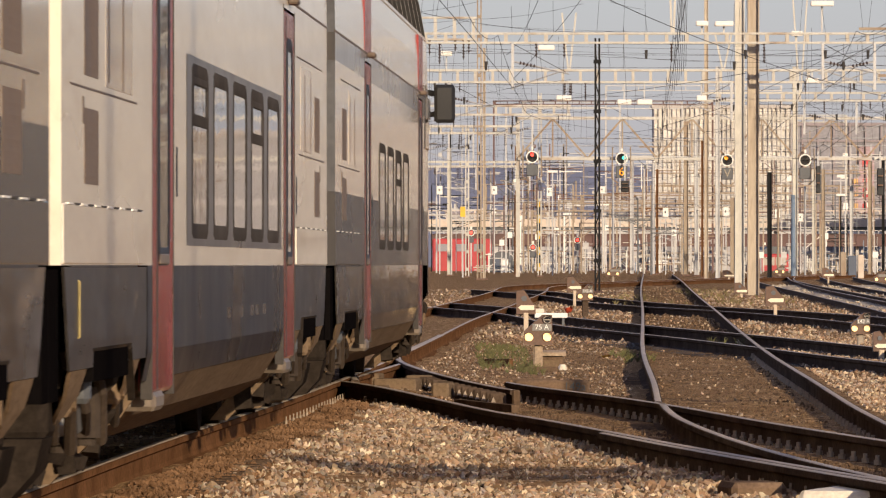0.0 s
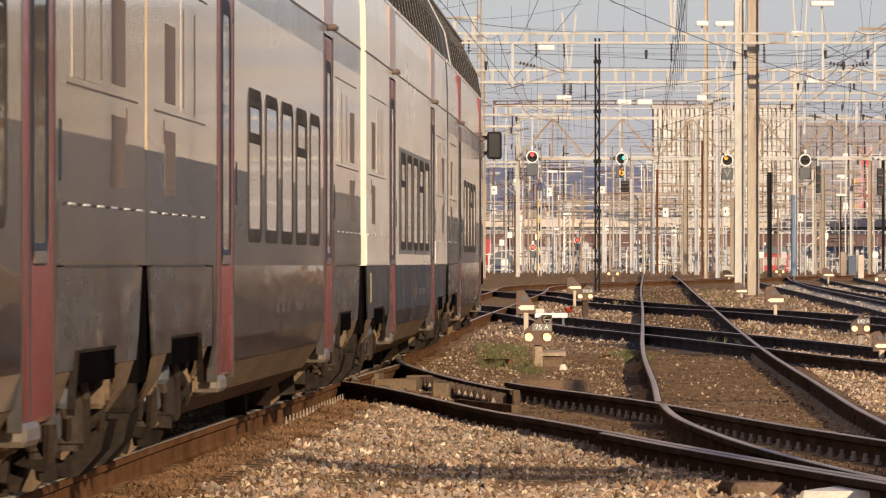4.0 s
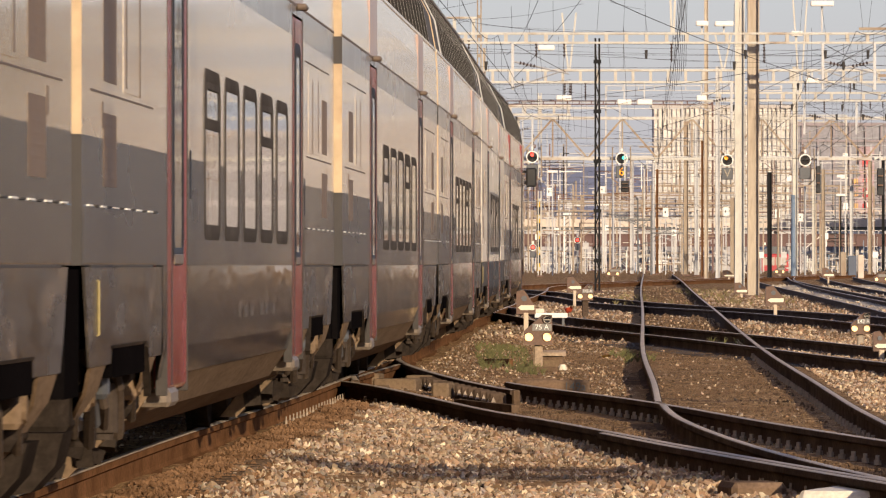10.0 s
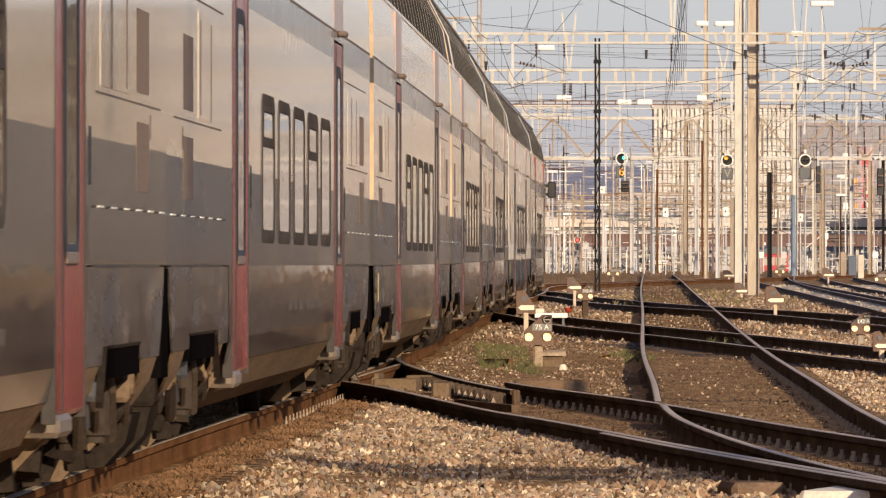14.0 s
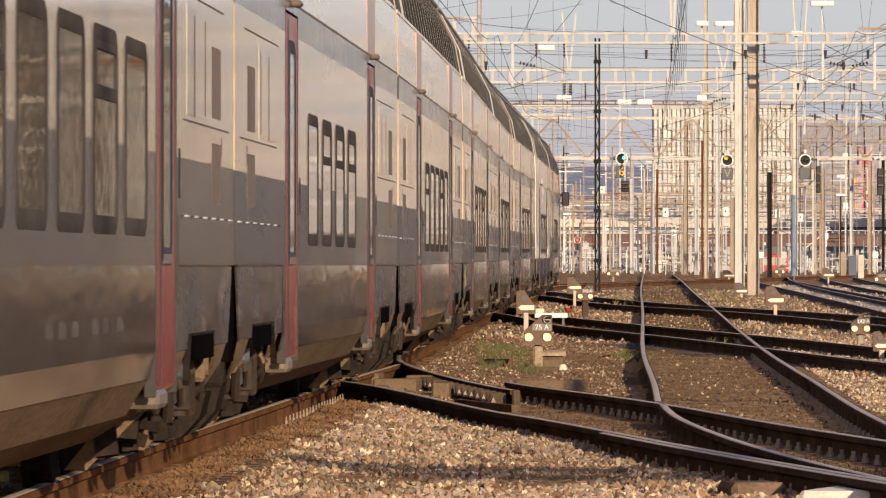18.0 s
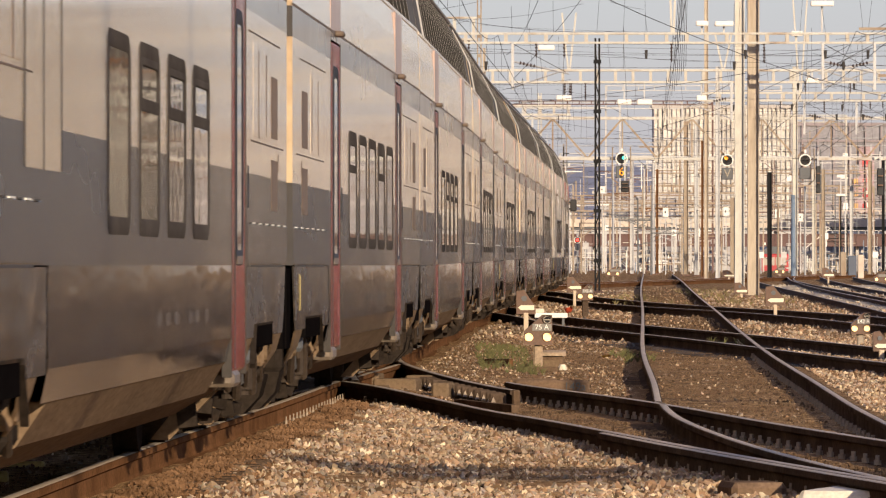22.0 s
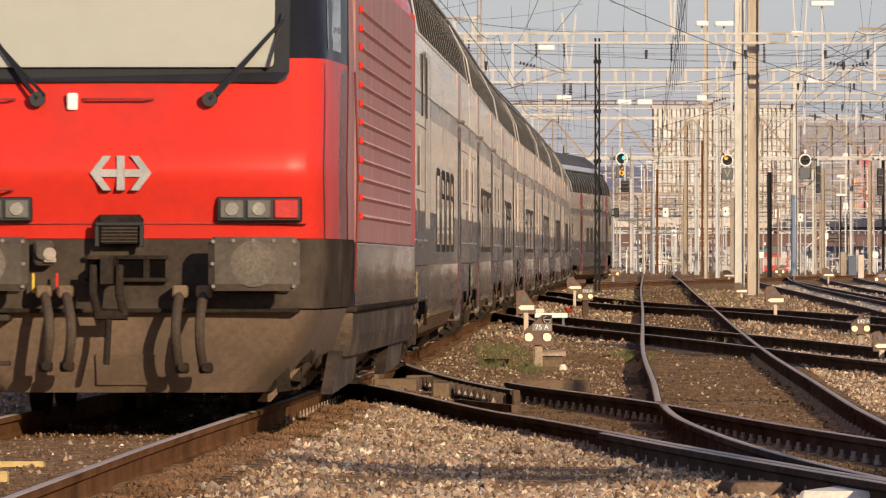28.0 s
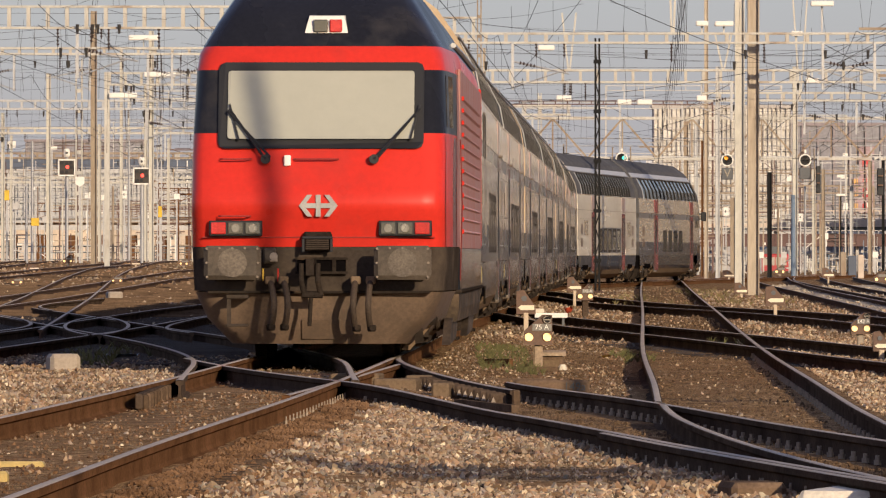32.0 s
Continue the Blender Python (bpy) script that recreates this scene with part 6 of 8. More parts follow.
def dwarf_signal(x, y, z_box, w, h, code, lit, foot=0.12, stem=None, label="brown dwarf shunting signal with two lit cream lamps"):
    """A shunting signal: rounded box with three lamps on a stem."""
    g0 = lane_depth(x, y)
    t = thing("dwarf_signal", Matrix.Translation((x, y, g0)), label, "signal", "dwarf signals")
    zb = z_box - g0
    part("stem", Shape().box(-foot, foot, -0.06, 0.06, -0.05, zb, 0.02), stem or CONCRETE, t, "weathered stem")
    bx = part("box", Shape().loft([[(-w, yy, zb), (w, yy, zb), (w, yy, zb + h), (0.3 * w, yy, zb + h), (-w, yy, zb + h * 0.45)] for yy in (-0.12, 0.16)]), SIGNAL_BROWN, t, "dark brown lamp box")
    for lx, lz, on in ((-0.64 * w, 0.26 * h, lit), (0.64 * w, 0.26 * h, lit), (0.64 * w, 0.84 * h, False)):
        lam = part("lamp", Shape().disc((lx, -0.12, zb + lz), (0, -1, 0), 0.14 * h, 0.025, 14), LAMP_CREAM if on else DEAD, bx, "lit cream lamp" if on else "unlit lamp")
        hood = Shape()
        hood.loft([[(lx + rr * math.cos(radians(a)), yy, zb + lz + rr * math.sin(radians(a))) for a in range(20, 161, 20)] for yy, rr in ((-0.12, 0.16 * h), (-0.19, 0.16 * h))], closed=False)
        part("hood", hood, SIGNAL_BROWN, lam)
    pl = part("plate", Shape().box(-w * 0.4, w * 0.95, -0.14, -0.12, zb + 0.47 * h, zb + 0.7 * h), PLATE_GREY, bx, "grey number plate")
    part("lens_bar", Shape().box(0.44 * w, 0.84 * w, -0.15, -0.145, zb + 0.825 * h, zb + 0.855 * h), PLATE_PALE, bx, "pale bar on the unlit lamp")
    part("lens_ring", Shape().tube([(0.64 * w + 0.12 * h * math.cos(radians(a)), -0.148, zb + 0.84 * h + 0.12 * h * math.sin(radians(a))) for a in range(0, 361, 30)], 0.012 * h, 6), PLATE_PALE, bx, "pale rim of the unlit lamp")
    if code:
        letters(pl, code, (0.27 * w, -0.145, zb + 0.585 * h), 0.24 * h, SIGNWHITE)
    return t


def arrow_board(x, y, z0, w, h, stem=None, label="brown pointed board with a white arrow"):
    """A leaning board with a white arrow pointing to one side, over a short post."""
    g0 = lane_depth(x, y)
    t = thing("track_marker", Matrix.Translation((x, y, g0)), label, "track marker", "track markers")
    zb = z0 - g0
    part("post", Shape().box(-0.035, 0.035, -0.03, 0.03, -0.05, zb + 0.02, 0.01), stem or POST_CREAM, t, "cream post")
    part("board", Shape().loft([[(-w, yy, zb), (w, yy, zb), (w, yy, zb + h * 0.3), (-w * 0.2, yy, zb + h), (-w, yy, zb + h * 0.95)] for yy in (-0.02, 0.14)]), SIGNAL_BROWN, t, "brown housing")
    a = h * 0.27
    part("arrow", Shape().loft([[(-w * 0.85, yy, zb + a), (-w * 0.5, yy, zb + a + 0.1 * h), (w * 0.86, yy, zb + a + 0.1 * h), (w * 0.86, yy, zb + a - 0.1 * h), (-w * 0.5, yy, zb + a - 0.1 * h)] for yy in (-0.03, -0.021)]), LAMP_WHITE, t, "white arrow")
    part("reflector", Shape().disc((-0.2 * w, -0.02, zb + 0.65 * h), (0, -1, 0), 0.12 * h, 0.012, 10), SLATE, t)
    return t


POST_CREAM = paint("stained_cream_post", (0.6, 0.48, 0.34), 0.7, spots=6, amount=0.25, fine=30)
STAINED = paint("rust_stained_cream", (0.4, 0.3, 0.2), 0.8, spots=7, amount=0.45, fine=30, dirt=(0.2, 0.12, 0.07), dirt_share=0.55)
LAMP_WHITE = paint("white_arrow_enamel", (0.8, 0.7, 0.52), 0.4, spots=6, amount=0.08, fine=40)


def ring_signal(x, y, z, r, lit, pos, box_h, text="", label="round signal head with a white rim", hang=1.5):
    """A signal head hung under a gantry: black disc, white rim, three lenses, backing box and cage."""
    t = thing("gantry_signal", Matrix.Translation((x, y, z)), label, "signal", "gantry signals")
    part("disc", Shape().disc((0, 0, 0), (0, -1, 0), r * 0.98, 0.1, 24), BLACK, t, "black signal disc")
    rim = Shape()
    n = 28
    for k in range(n):
        a0, a1 = 6.28319 * k / n, 6.28319 * (k + 1) / n
        rim.add([(rr * math.cos(a), yy, rr * math.sin(a)) for a in (a0, a1) for rr, yy in ((r * 0.84, -0.13), (r * 1.04, -0.13), (r * 1.04, 0))], [(0, 1, 4, 3), (1, 2, 5, 4)])
    part("bracket", Shape().box(-0.08, 0.08, 0, 0.4, -0.1, 0.3).box(-0.05, 0.05, 0.05, 0.12, -r * 1.3, r), TAN, t)
    part("rim", rim, SIGNWHITE, t, "white rim")
    for k in range(3):
        a = radians(90 + 120 * k + pos)
        lens = part("lens", Shape().disc((r * 0.42 * math.cos(a), -0.1, r * 0.42 * math.sin(a)), (0, -1, 0), r * 0.32, 0.03, 14), lit if k == 0 and lit else DEAD, t, "lit lens" if k == 0 and lit else "unlit lens")
        hd = Shape()
        hd.loft([[(r * 0.42 * math.cos(a) + rr * math.cos(radians(b)), yy, r * 0.42 * math.sin(a) + rr * math.sin(radians(b))) for b in range(10, 171, 20)] for yy, rr in ((-0.1, r * 0.35), (-0.35, r * 0.35))], closed=False)
        part("hood", hd, BLACK, lens)
    part("lamp_housing", Shape().box(-r * 0.2, r * 0.2, -0.1, 0.1, r * 1.15, r * 1.75, 0.03), SIGNWHITE, t, "small white housing")
    bx = part("indicator_box", Shape().box(-r * 0.95, r * 0.95, -0.05, 0.25, -r * 1.25 - box_h, -r * 1.25, 0.03), SLATE, t, "dark grey indicator box")
    if text:
        letters(bx, text, (0, -0.07, -r * 1.25 - box_h / 2), box_h * 0.95, LAMP_AMBER if lit is LAMP_GREEN else UNLIT_SIGN, "indicator_sign")
    for sx in (-1, 1):
        part("cage_bar", Shape().tube([(sx * r * 1.5, 0.1, hang * 0.4), (sx * r * 1.6, 0.1, -r * 1.3 - box_h), (sx * r * 0.6, 0.1, -r * 2.2 - box_h)], 0.035, 6), TAN, t)
    return t




def panel_signal(x, y, z, w, label="square signal panel with a white edge and a red lamp lit"):
    t = thing("panel_signal", Matrix.Translation((x, y, z)), label, "signal", "panel signals")
    part("panel", Shape().box(-w, w, -0.05, 0.05, -w * 0.95, w * 0.95, 0.09), FRAME, t)
    for a, b, c0, d0 in ((-w, w, 0.82 * w, 0.98 * w), (-w, w, -0.98 * w, -0.82 * w)):
        part("edge", Shape().box(a, b, -0.075, -0.052, c0, d0), SIGNWHITE, t, "white edge strip")
    for sx in (-1, 1):
        part("edge", Shape().box(sx * 0.92 * w - 0.08 * w, sx * 0.92 * w + 0.08 * w, -0.075, -0.052, -0.88 * w, 0.88 * w), SIGNWHITE, t, "white edge strip")
    for lx, lz, on in ((-0.5, 0.55, 0), (0.0, 0.55, 0), (0.5, 0.55, 0), (0.08, 0.06, 1), (0.55, 0.06, 0), (-0.5, -0.5, 0), (0.0, -0.5, 0)):
        part("lamp", Shape().disc((lx * w, -0.05, lz * w), (0, -1, 0), 0.2 * w, 0.05, 12), LAMP_RED if on else BLACK, t, "lit red lamp" if on else "unlit lamp")
    part("post", Shape().tube([(0, 0.12, lane_depth(x, y) - z), (0, 0.12, 2.2 * w)], 0.07, 8), GALV, t, "grey signal post")
    part("top_box", Shape().box(-0.35 * w, 0.35 * w, -0.05, 0.1, 1.2 * w, 2.2 * w, 0.08), SIGNWHITE, t, "small white housing")
    part("eye", Shape().disc((0, -0.05, 1.7 * w), (0, -1, 0), 0.14 * w, 0.02, 10), BLACK, t)
    return t


def small_signal(x, y, z, r):
    t = thing("main_signal", Matrix.Translation((x, y, z)), "small far signal with a white ring showing red", "signal", "far signals")
    part("disc", Shape().disc((0, 0, 0), (0, -1, 0), r, 0.06, 16), BLACK, t)
    part("rim", Shape().disc((0, 0.02, 0), (0, -1, 0), r * 1.25, 0.06, 16), SIGNWHITE, t, "white ring")
    part("lens", Shape().disc((0, -0.06, 0), (0, -1, 0), r * 0.6, 0.04, 12), LAMP_RED, t, "lit red lens")
    part("box", Shape().box(-r * 0.9, r * 0.9, -0.05, 0.15, -r * 3.6, -r * 1.4, 0.03), SLATE, t, "dark grey box")
    part("lamp_housing", Shape().box(-r * 0.4, r * 0.4, 0, 0.1, r * 1.3, r * 2.2, 0.03), SIGNWHITE, t)
    part("post", Shape().box(-0.05, 0.05, 0.06, 0.16, lane_depth(x, y) - z, r), GALV, t, "grey post")
    return t


def lattice_board(x, y, z):
    """A white board on a post of two uprights with rungs."""
    t = thing("lattice_post", Matrix.Translation((x, y, z)), "white lattice post with a white board on top", "post", "lattice posts")
    low = lane_depth(x, y) - z
    part("board", Shape().box(-0.3, 0.3, -0.05, 0.02, -0.12, 0.14, 0.01), SIGNWHITE, t, "white board")
    for sx in (-0.22, 0.18):
        part("upright", Shape().box(sx - 0.05, sx + 0.05, 0.02, 0.12, low, 0), SIGNWHITE, t)
    me = Shape().bar((-0.2, 0.05, 0), (0.18, 0.05, 0.3), 0.04).mesh("rung")
    me.materials.append(DARKMAST)
    for k in np.arange(low + 0.2, -0.4, 0.32):
        shared("rung", me, t, Matrix.Translation((0, 0, float(k))))
    return t


def marker_plate(x, y, z, w, h, material, label="small white plate with a dark mark on a thin post"):
    t = thing("marker_plate", Matrix.Translation((x, y, z)), label, "sign", "marker plates")
    part("plate", Shape().box(-w, w, -0.03, 0.02, -h, h, 0.012), material, t)
    if material is SIGNWHITE and h > w:
        part("mark", Shape().box(-w * 0.4, w * 0.1, -0.04, -0.03, -h * 0.2, h * 0.35), SLATE, t, "dark mark")
    part("post", Shape().box(-0.035, 0.035, 0.02, 0.09, lane_depth(x, y) - z, h), GALV, t, "thin grey post")
    return t


def box_signal(x, y, z, w, h):
    t = thing("shunting_signal", Matrix.Translation((x, y, z)), "dark box signal hung beside the gantry signals", "signal", "box signals")
    part("box", Shape().box(-w / 2, w / 2, -0.1, 0.15, -h, h, 0.03), BLACK, t, "black signal box")
    part("hood", Shape().box(-w * 0.4, w * 0.4, -0.3, -0.1, h * 0.4, h * 0.5).box(-w * 0.4, w * 0.4, -0.3, -0.1, -h * 0.3, -h * 0.2), SIGNAL_BROWN, t, "brown lamp hood")
    part("hanger", Shape().box(-0.04, 0.04, 0.15, 0.22, -h, max(h, 6.9 - z)).box(-0.035, 0.035, 0.2, 1.9, 6.5 - z, 6.58 - z), GALV, t, "grey hanger")
    return t


def pentagon_sign(x, y, z, w):
    t = thing("pentagon_sign", Matrix.Translation((x, y, z)), "white pentagonal sign on the mast", "sign")
    part("plate", Shape().loft([[(-w, yy, 1.1 * w), (w, yy, 1.1 * w), (w, yy, -0.4 * w), (0, yy, -1.1 * w), (-w, yy, -0.4 * w)] for yy in (0, 0.03)]), SIGNWHITE, t)
    part("post", Shape().box(-0.04, 0.04, 0.03, 0.1, lane_depth(x, y) - z, w), GALV, t, "thin grey post")
    return t


def yard_light(x, y, z, w, h=0.16, pole=None):
    """A long white floodlight housing on its bracket."""
    b = hold(x, y, z)
    k = b[1] / y
    x, y, z, w, h = x * k, b[1] - 0.2, EYE + (z - EYE) * k, w * k, h * k
    t = thing("yard_light", Matrix.Translation((x, y, z)), "long white floodlight housing on the overhead structure", "lamp", "yard lights")
    part("housing", Shape().box(-w / 2, w / 2, -0.12, 0.12, -h / 2, h / 2, 0.03), SIGNWHITE, t, "white housing")
    part("bracket", Shape().box(-0.025, 0.025, 0.12, 0.2, min(b[2] - z, 0), max(b[2] - z, 0)), GALV, t, "grey bracket")
    return t


def striped_pole(x, y, z0, z1, r=0.07):
    t = thing("striped_pole", Matrix.Translation((x, y, z0)), "yellow and black banded marker pole", "pole")
    n = 9
    h = (z1 - z0) / n
    for k in range(n):
        part("band", Shape().tube([(0, 0, k * h), (0, 0, (k + 1) * h)], r if k % 2 else r * 0.97, 10), YELLOW if k % 2 == 0 else BLACK, t)
    return t


dwarf_signal(1.10, 105.6, 0.06, 0.164, 0.347, "75 A", True, 0.055, STAINED)
dwarf_signal(2.93, 187.8, 0.26, 0.163, 0.326, "143 A", True, 0.065, OLD_RAIL)
dwarf_signal(6.14, 134.1, -0.03, 0.141, 0.316, "142 A", True, 0.05)
arrow_board(1.19, 130.7, 0.28, 0.138, 0.348)
arrow_board(3.13, 216.8, 0.36, 0.175, 0.349)
arrow_board(6.69, 183.5, 0.17, 0.193, 0.398)
arrow_board(8.47, 258.8, 0.16, 0.193, 0.337)
arrow_board(5.51, 114.5, -0.10, 0.106, 0.256)
dwarf_signal(-11.59, 248.0, 0.47, 0.169, 0.200, "", True, 0.05)
dwarf_signal(-9.26, 258.9, 0.50, 0.161, 0.193, "", True, 0.05)
dwarf_signal(-10.27, 361.0, 0.98, 0.179, 0.269, "", True, 0.05)
dwarf_signal(-15.29, 371.4, 1.07, 0.207, 0.322, "", True, 0.05)
dwarf_signal(6.93, 371.5, 0.54, 0.276, 0.392, "", True, 0.05)
dwarf_signal(16.68, 346.7, 0.34, 0.301, 0.430, "", True, 0.05)
dwarf_signal(17.07, 462.1, 0.55, 0.258, 0.430, "", True, 0.05)
arrow_board(14.66, 346.7, 0.51, 0.236, 0.387)
arrow_board(12.03, 383.5, 0.46, 0.262, 0.333)
arrow_board(-14.60, 325.3, 0.82, 0.202, 0.202)
arrow_board(-11.84, 351.2, 0.98, 0.196, 0.218)
ring_signal(4.64, 474.2, 6.62, 0.31, LAMP_RED, 0, 0.6, "")
ring_signal(9.29, 474.2, 6.54, 0.31, LAMP_GREEN, -75, 0.62, "6")
ring_signal(14.79, 474.2, 6.45, 0.31, LAMP_AMBER, 30, 0.62, "V")
ring_signal(18.84, 474.2, 6.45, 0.31, None, 0, 0.6, "")
panel_signal(-16.51, 400, 5.27, 0.38)
panel_signal(-13.22, 400, 4.90, 0.38)
yard_light(3.05, 270, 7.42, 0.50, 0.15)
yard_light(7.44, 262, 7.93, 0.36, 0.15)
yard_light(8.07, 262, 7.92, 0.55, 0.15)
yard_light(10.89, 262, 8.50, 0.67, 0.15)
yard_light(4.37, 330, 7.04, 0.55, 0.18)
yard_light(6.76, 340, 7.07, 0.53, 0.19)
yard_light(7.51, 340, 7.07, 0.57, 0.19)
yard_light(9.92, 350, 7.40, 0.39, 0.20)
yard_light(13.36, 330, 7.67, 0.49, 0.18)
yard_light(-9.85, 300, 8.47, 0.99, 0.17)
yard_light(-10.56, 340, 8.10, 1.18, 0.19)
yard_light(-12.98, 370, 7.88, 1.15, 0.21)
yard_light(0.12, 330, 8.65, 0.41, 0.18)
yard_light(15.52, 400, 11.15, 0.50, 0.22)
striped_pole(5.03, 480, 0.68, 4.49, 0.09)
small_signal(2.01, 650, 3.32, 0.2)
small_signal(6.41, 650, 2.27, 0.2)
small_signal(9.59, 650, 2.79, 0.2)
lattice_board(5.36, 650, 4.41)
lattice_board(8.86, 650, 4.65)
marker_plate(-0.22, 600, 5.93, 0.186, 0.279, SIGNWHITE)
marker_plate(3.38, 600, 5.93, 0.186, 0.279, SIGNWHITE)
marker_plate(6.99, 600, 5.82, 0.167, 0.279, SIGNWHITE)
marker_plate(10.49, 600, 5.96, 0.167, 0.223, SIGNWHITE)
marker_plate(7.48, 600, 3.21, 0.149, 0.242, SIGNWHITE)
marker_plate(15.21, 600, 3.17, 0.149, 0.242, SIGNWHITE)
marker_plate(22.02, 600, 4.40, 0.167, 0.298, SIGNWHITE)
marker_plate(18.63, 600, 4.51, 0.167, 0.298, SIGNWHITE)
marker_plate(23.54, 600, 4.14, 0.149, 0.260, SIGNWHITE)
marker_plate(4.03, 500, 5.63, 0.170, 0.077, SIGNWHITE)
marker_plate(6.01, 500, 6.13, 0.279, 0.062, SIGNWHITE)
marker_plate(21.82, 500, 5.88, 0.217, 0.077, SIGNWHITE)
marker_plate(21.82, 500, 4.85, 0.248, 0.062, SIGNWHITE)
marker_plate(13.68, 560, 4.24, 0.174, 0.278, SIGNWHITE)
marker_plate(10.99, 620, 5.13, 0.577, 0.077, SIGNWHITE)
marker_plate(15.66, 560, 2.99, 0.139, 0.243, SIGNWHITE)
marker_plate(-17.55, 450, 4.44, 0.139, 0.139, SIGNWHITE)
marker_plate(-16.39, 440, 4.25, 0.164, 0.136, SIGNWHITE)
marker_plate(-15.73, 450, 4.47, 0.112, 0.195, SIGNWHITE)
marker_plate(-13.14, 450, 4.38, 0.153, 0.139, SIGNWHITE)
marker_plate(-14.97, 390, 2.24, 0.133, 0.121, SIGNWHITE)
marker_plate(-21.45, 500, 7.43, 0.279, 0.093, SIGNWHITE)
marker_plate(-24.63, 520, 7.88, 0.258, 0.193, SIGNWHITE)
marker_plate(-13.90, 420, 2.02, 0.065, 0.182, SIGNWHITE)
marker_plate(1.01, 465, 3.72, 0.130, 0.259, YELLOW, "yellow plate on a thin post")
marker_plate(-20.10, 420, 4.21, 0.117, 0.234, YELLOW, "yellow plate on a thin post")
marker_plate(-13.04, 420, 3.45, 0.091, 0.260, YELLOW, "yellow plate on a thin post")
marker_plate(-20.14, 450, 3.13, 0.195, 0.195, YELLOW, "yellow plate on a thin post")
box_signal(19.49, 473.5, 5.44, 0.23, 0.70)
box_signal(22.72, 473.5, 5.32, 0.35, 0.70)
box_signal(9.45, 473.5, 5.09, 0.41, 0.29)
pentagon_sign(-15.86, 398, 4.63, 0.2)

# ---- small things on the ground ----
PALE_STONE = paint("pale_worn_concrete", (0.75, 0.67, 0.53), 0.85, spots=3, amount=0.25, fine=30, bump=0.004, dirt=(0.4, 0.3, 0.2), dirt_share=0.35)
def slab(name, x, y, sx, sy, sz, turn, material, label, category, ch=0.02, dz=0.0):
    t = part(name, Shape().box(-sx / 2, sx / 2, -sy / 2, sy / 2, -0.04, sz, ch), material)
    t.matrix_basis = Matrix.Translation((x, y, lane_depth(x, y) + dz)) @ pose(0, 0, 0, 0, 0, turn)
    return tagged(t, label, category)


slab("duct_cover", 2.17, 47.0, 0.44, 1.6, 0.1, -12, PALE_STONE, "pale concrete cable duct cover", "duct cover", 0.04)
slab("sleeper_end", 1.66, 49.0, 0.3, 0.5, 0.08, 8, SLEEPER, "broken end of a brown wooden sleeper", "timber", 0.03)
slab("yellow_board", -2.68, 50.5, 0.95, 0.12, 0.05, -3, YELLOWWOOD, "yellow-painted board between the rails", "board", 0.015)
slab("yellow_board", -2.55, 47.2, 0.6, 0.12, 0.06, -3, YELLOWWOOD, "yellow-painted board between the rails", "board", 0.015)
slab("stone_block", -4.0, 96.0, 0.32, 0.4, 0.17, 10, CONCRETE, "beige weathered stone block among the ballast", "stone block", 0.04)
slab("stone_block", -7.54, 209, 0.34, 0.5, 0.2, 10, CONCRETE, "pale stone block beside the points", "stone block", 0.04)
cover = slab("brown_cover", 1.03, 86.6, 0.72, 0.3, 0.13, 0, SLEEPER, "low brown steel cover beside the frog", "steel cover", 0.02)
letters(cover, "149a", (0.22, -0.156, 0.065), 0.11, SLATE)
slab("steel_bar", 0.62, 107.0, 0.4, 0.08, 0.07, 2, RUST, "rusty steel bar in the grass", "bar", 0.01)
slab("timber", 0.8, 94.0, 0.75, 0.06, 0.05, 3, SLEEPER, "brown timber lying on the ballast", "timber", 0.015)
jb = thing("junction_box", Matrix.Translation((1.26, 105.9, lane_depth(1.26, 105.9))), "stained cream cable box with a rounded lid beside the signal", "cable box")
part("body", Shape().box(-0.16, 0.14, -0.12, 0.14, -0.05, 0.17, 0.015), SLEEPER, jb, "brown stained body")
part("lid", Shape().loft([[(x, yy, 0.17), (x, yy, 0.21), (x, yy * 0.5, 0.235), (x, 0.14, 0.235), (x, 0.16, 0.17)] for x, yy in ((-0.2, -0.16), (0.12, -0.16), (0.17, -0.12))]), STAINED, jb, "stained cream lid")
part("door_plate", Shape().box(-0.1, 0.09, -0.135, -0.12, 0.0, 0.12, 0.006), BROWN, jb, "dark front plate")
part("foot_plate", Shape().box(-0.2, -0.16, -0.16, 0.1, -0.05, 0.09, 0.01), STAINED, jb, "cream foot plate")
for k in range(3):
    part("bolt", Shape().disc((-0.18, -0.16, 0.0 + 0.03 * k), (0, -1, 0), 0.009, 0.01, 8), SLATE, jb)
part("cable", Shape().tube([(-0.1, -0.2, -0.02), (-0.14, -0.22, 0.04), (-0.19, -0.22, 0.05), (-0.23, -0.21, 0.0), (-0.25, -0.2, -0.03)], 0.014, 8), BLACK, jb, "short black cable loop")
slab("stone_chunk", 1.37, 104.6, 0.09, 0.1, 0.075, 25, PALE_STONE, "pale broken stone beside the cable box", "stone", 0.03)
slab("timber", 0.95, 103.6, 0.72, 0.07, 0.045, -1, SLEEPER, "brown timber lying before the signal", "timber", 0.012)
bar = thing("white_bar", Matrix.Translation((1.78, 150.0, lane_depth(1.78, 150))), "low white enamel bar on two short legs beside the points", "marker")
part("board", Shape().box(-0.27, 0.27, -0.04, 0.04, 0.28, 0.36, 0.01), SIGNWHITE, bar, "white board")
part("block", Shape().box(-0.33, -0.12, 0.02, 0.1, 0.36, 0.43, 0.01), PALE_STONE, bar, "pale block")
for sx in (-0.2, 0.2):
    part("leg", Shape().box(sx - 0.02, sx + 0.02, -0.02, 0.02, -0.02, 0.28), SLATE, bar)
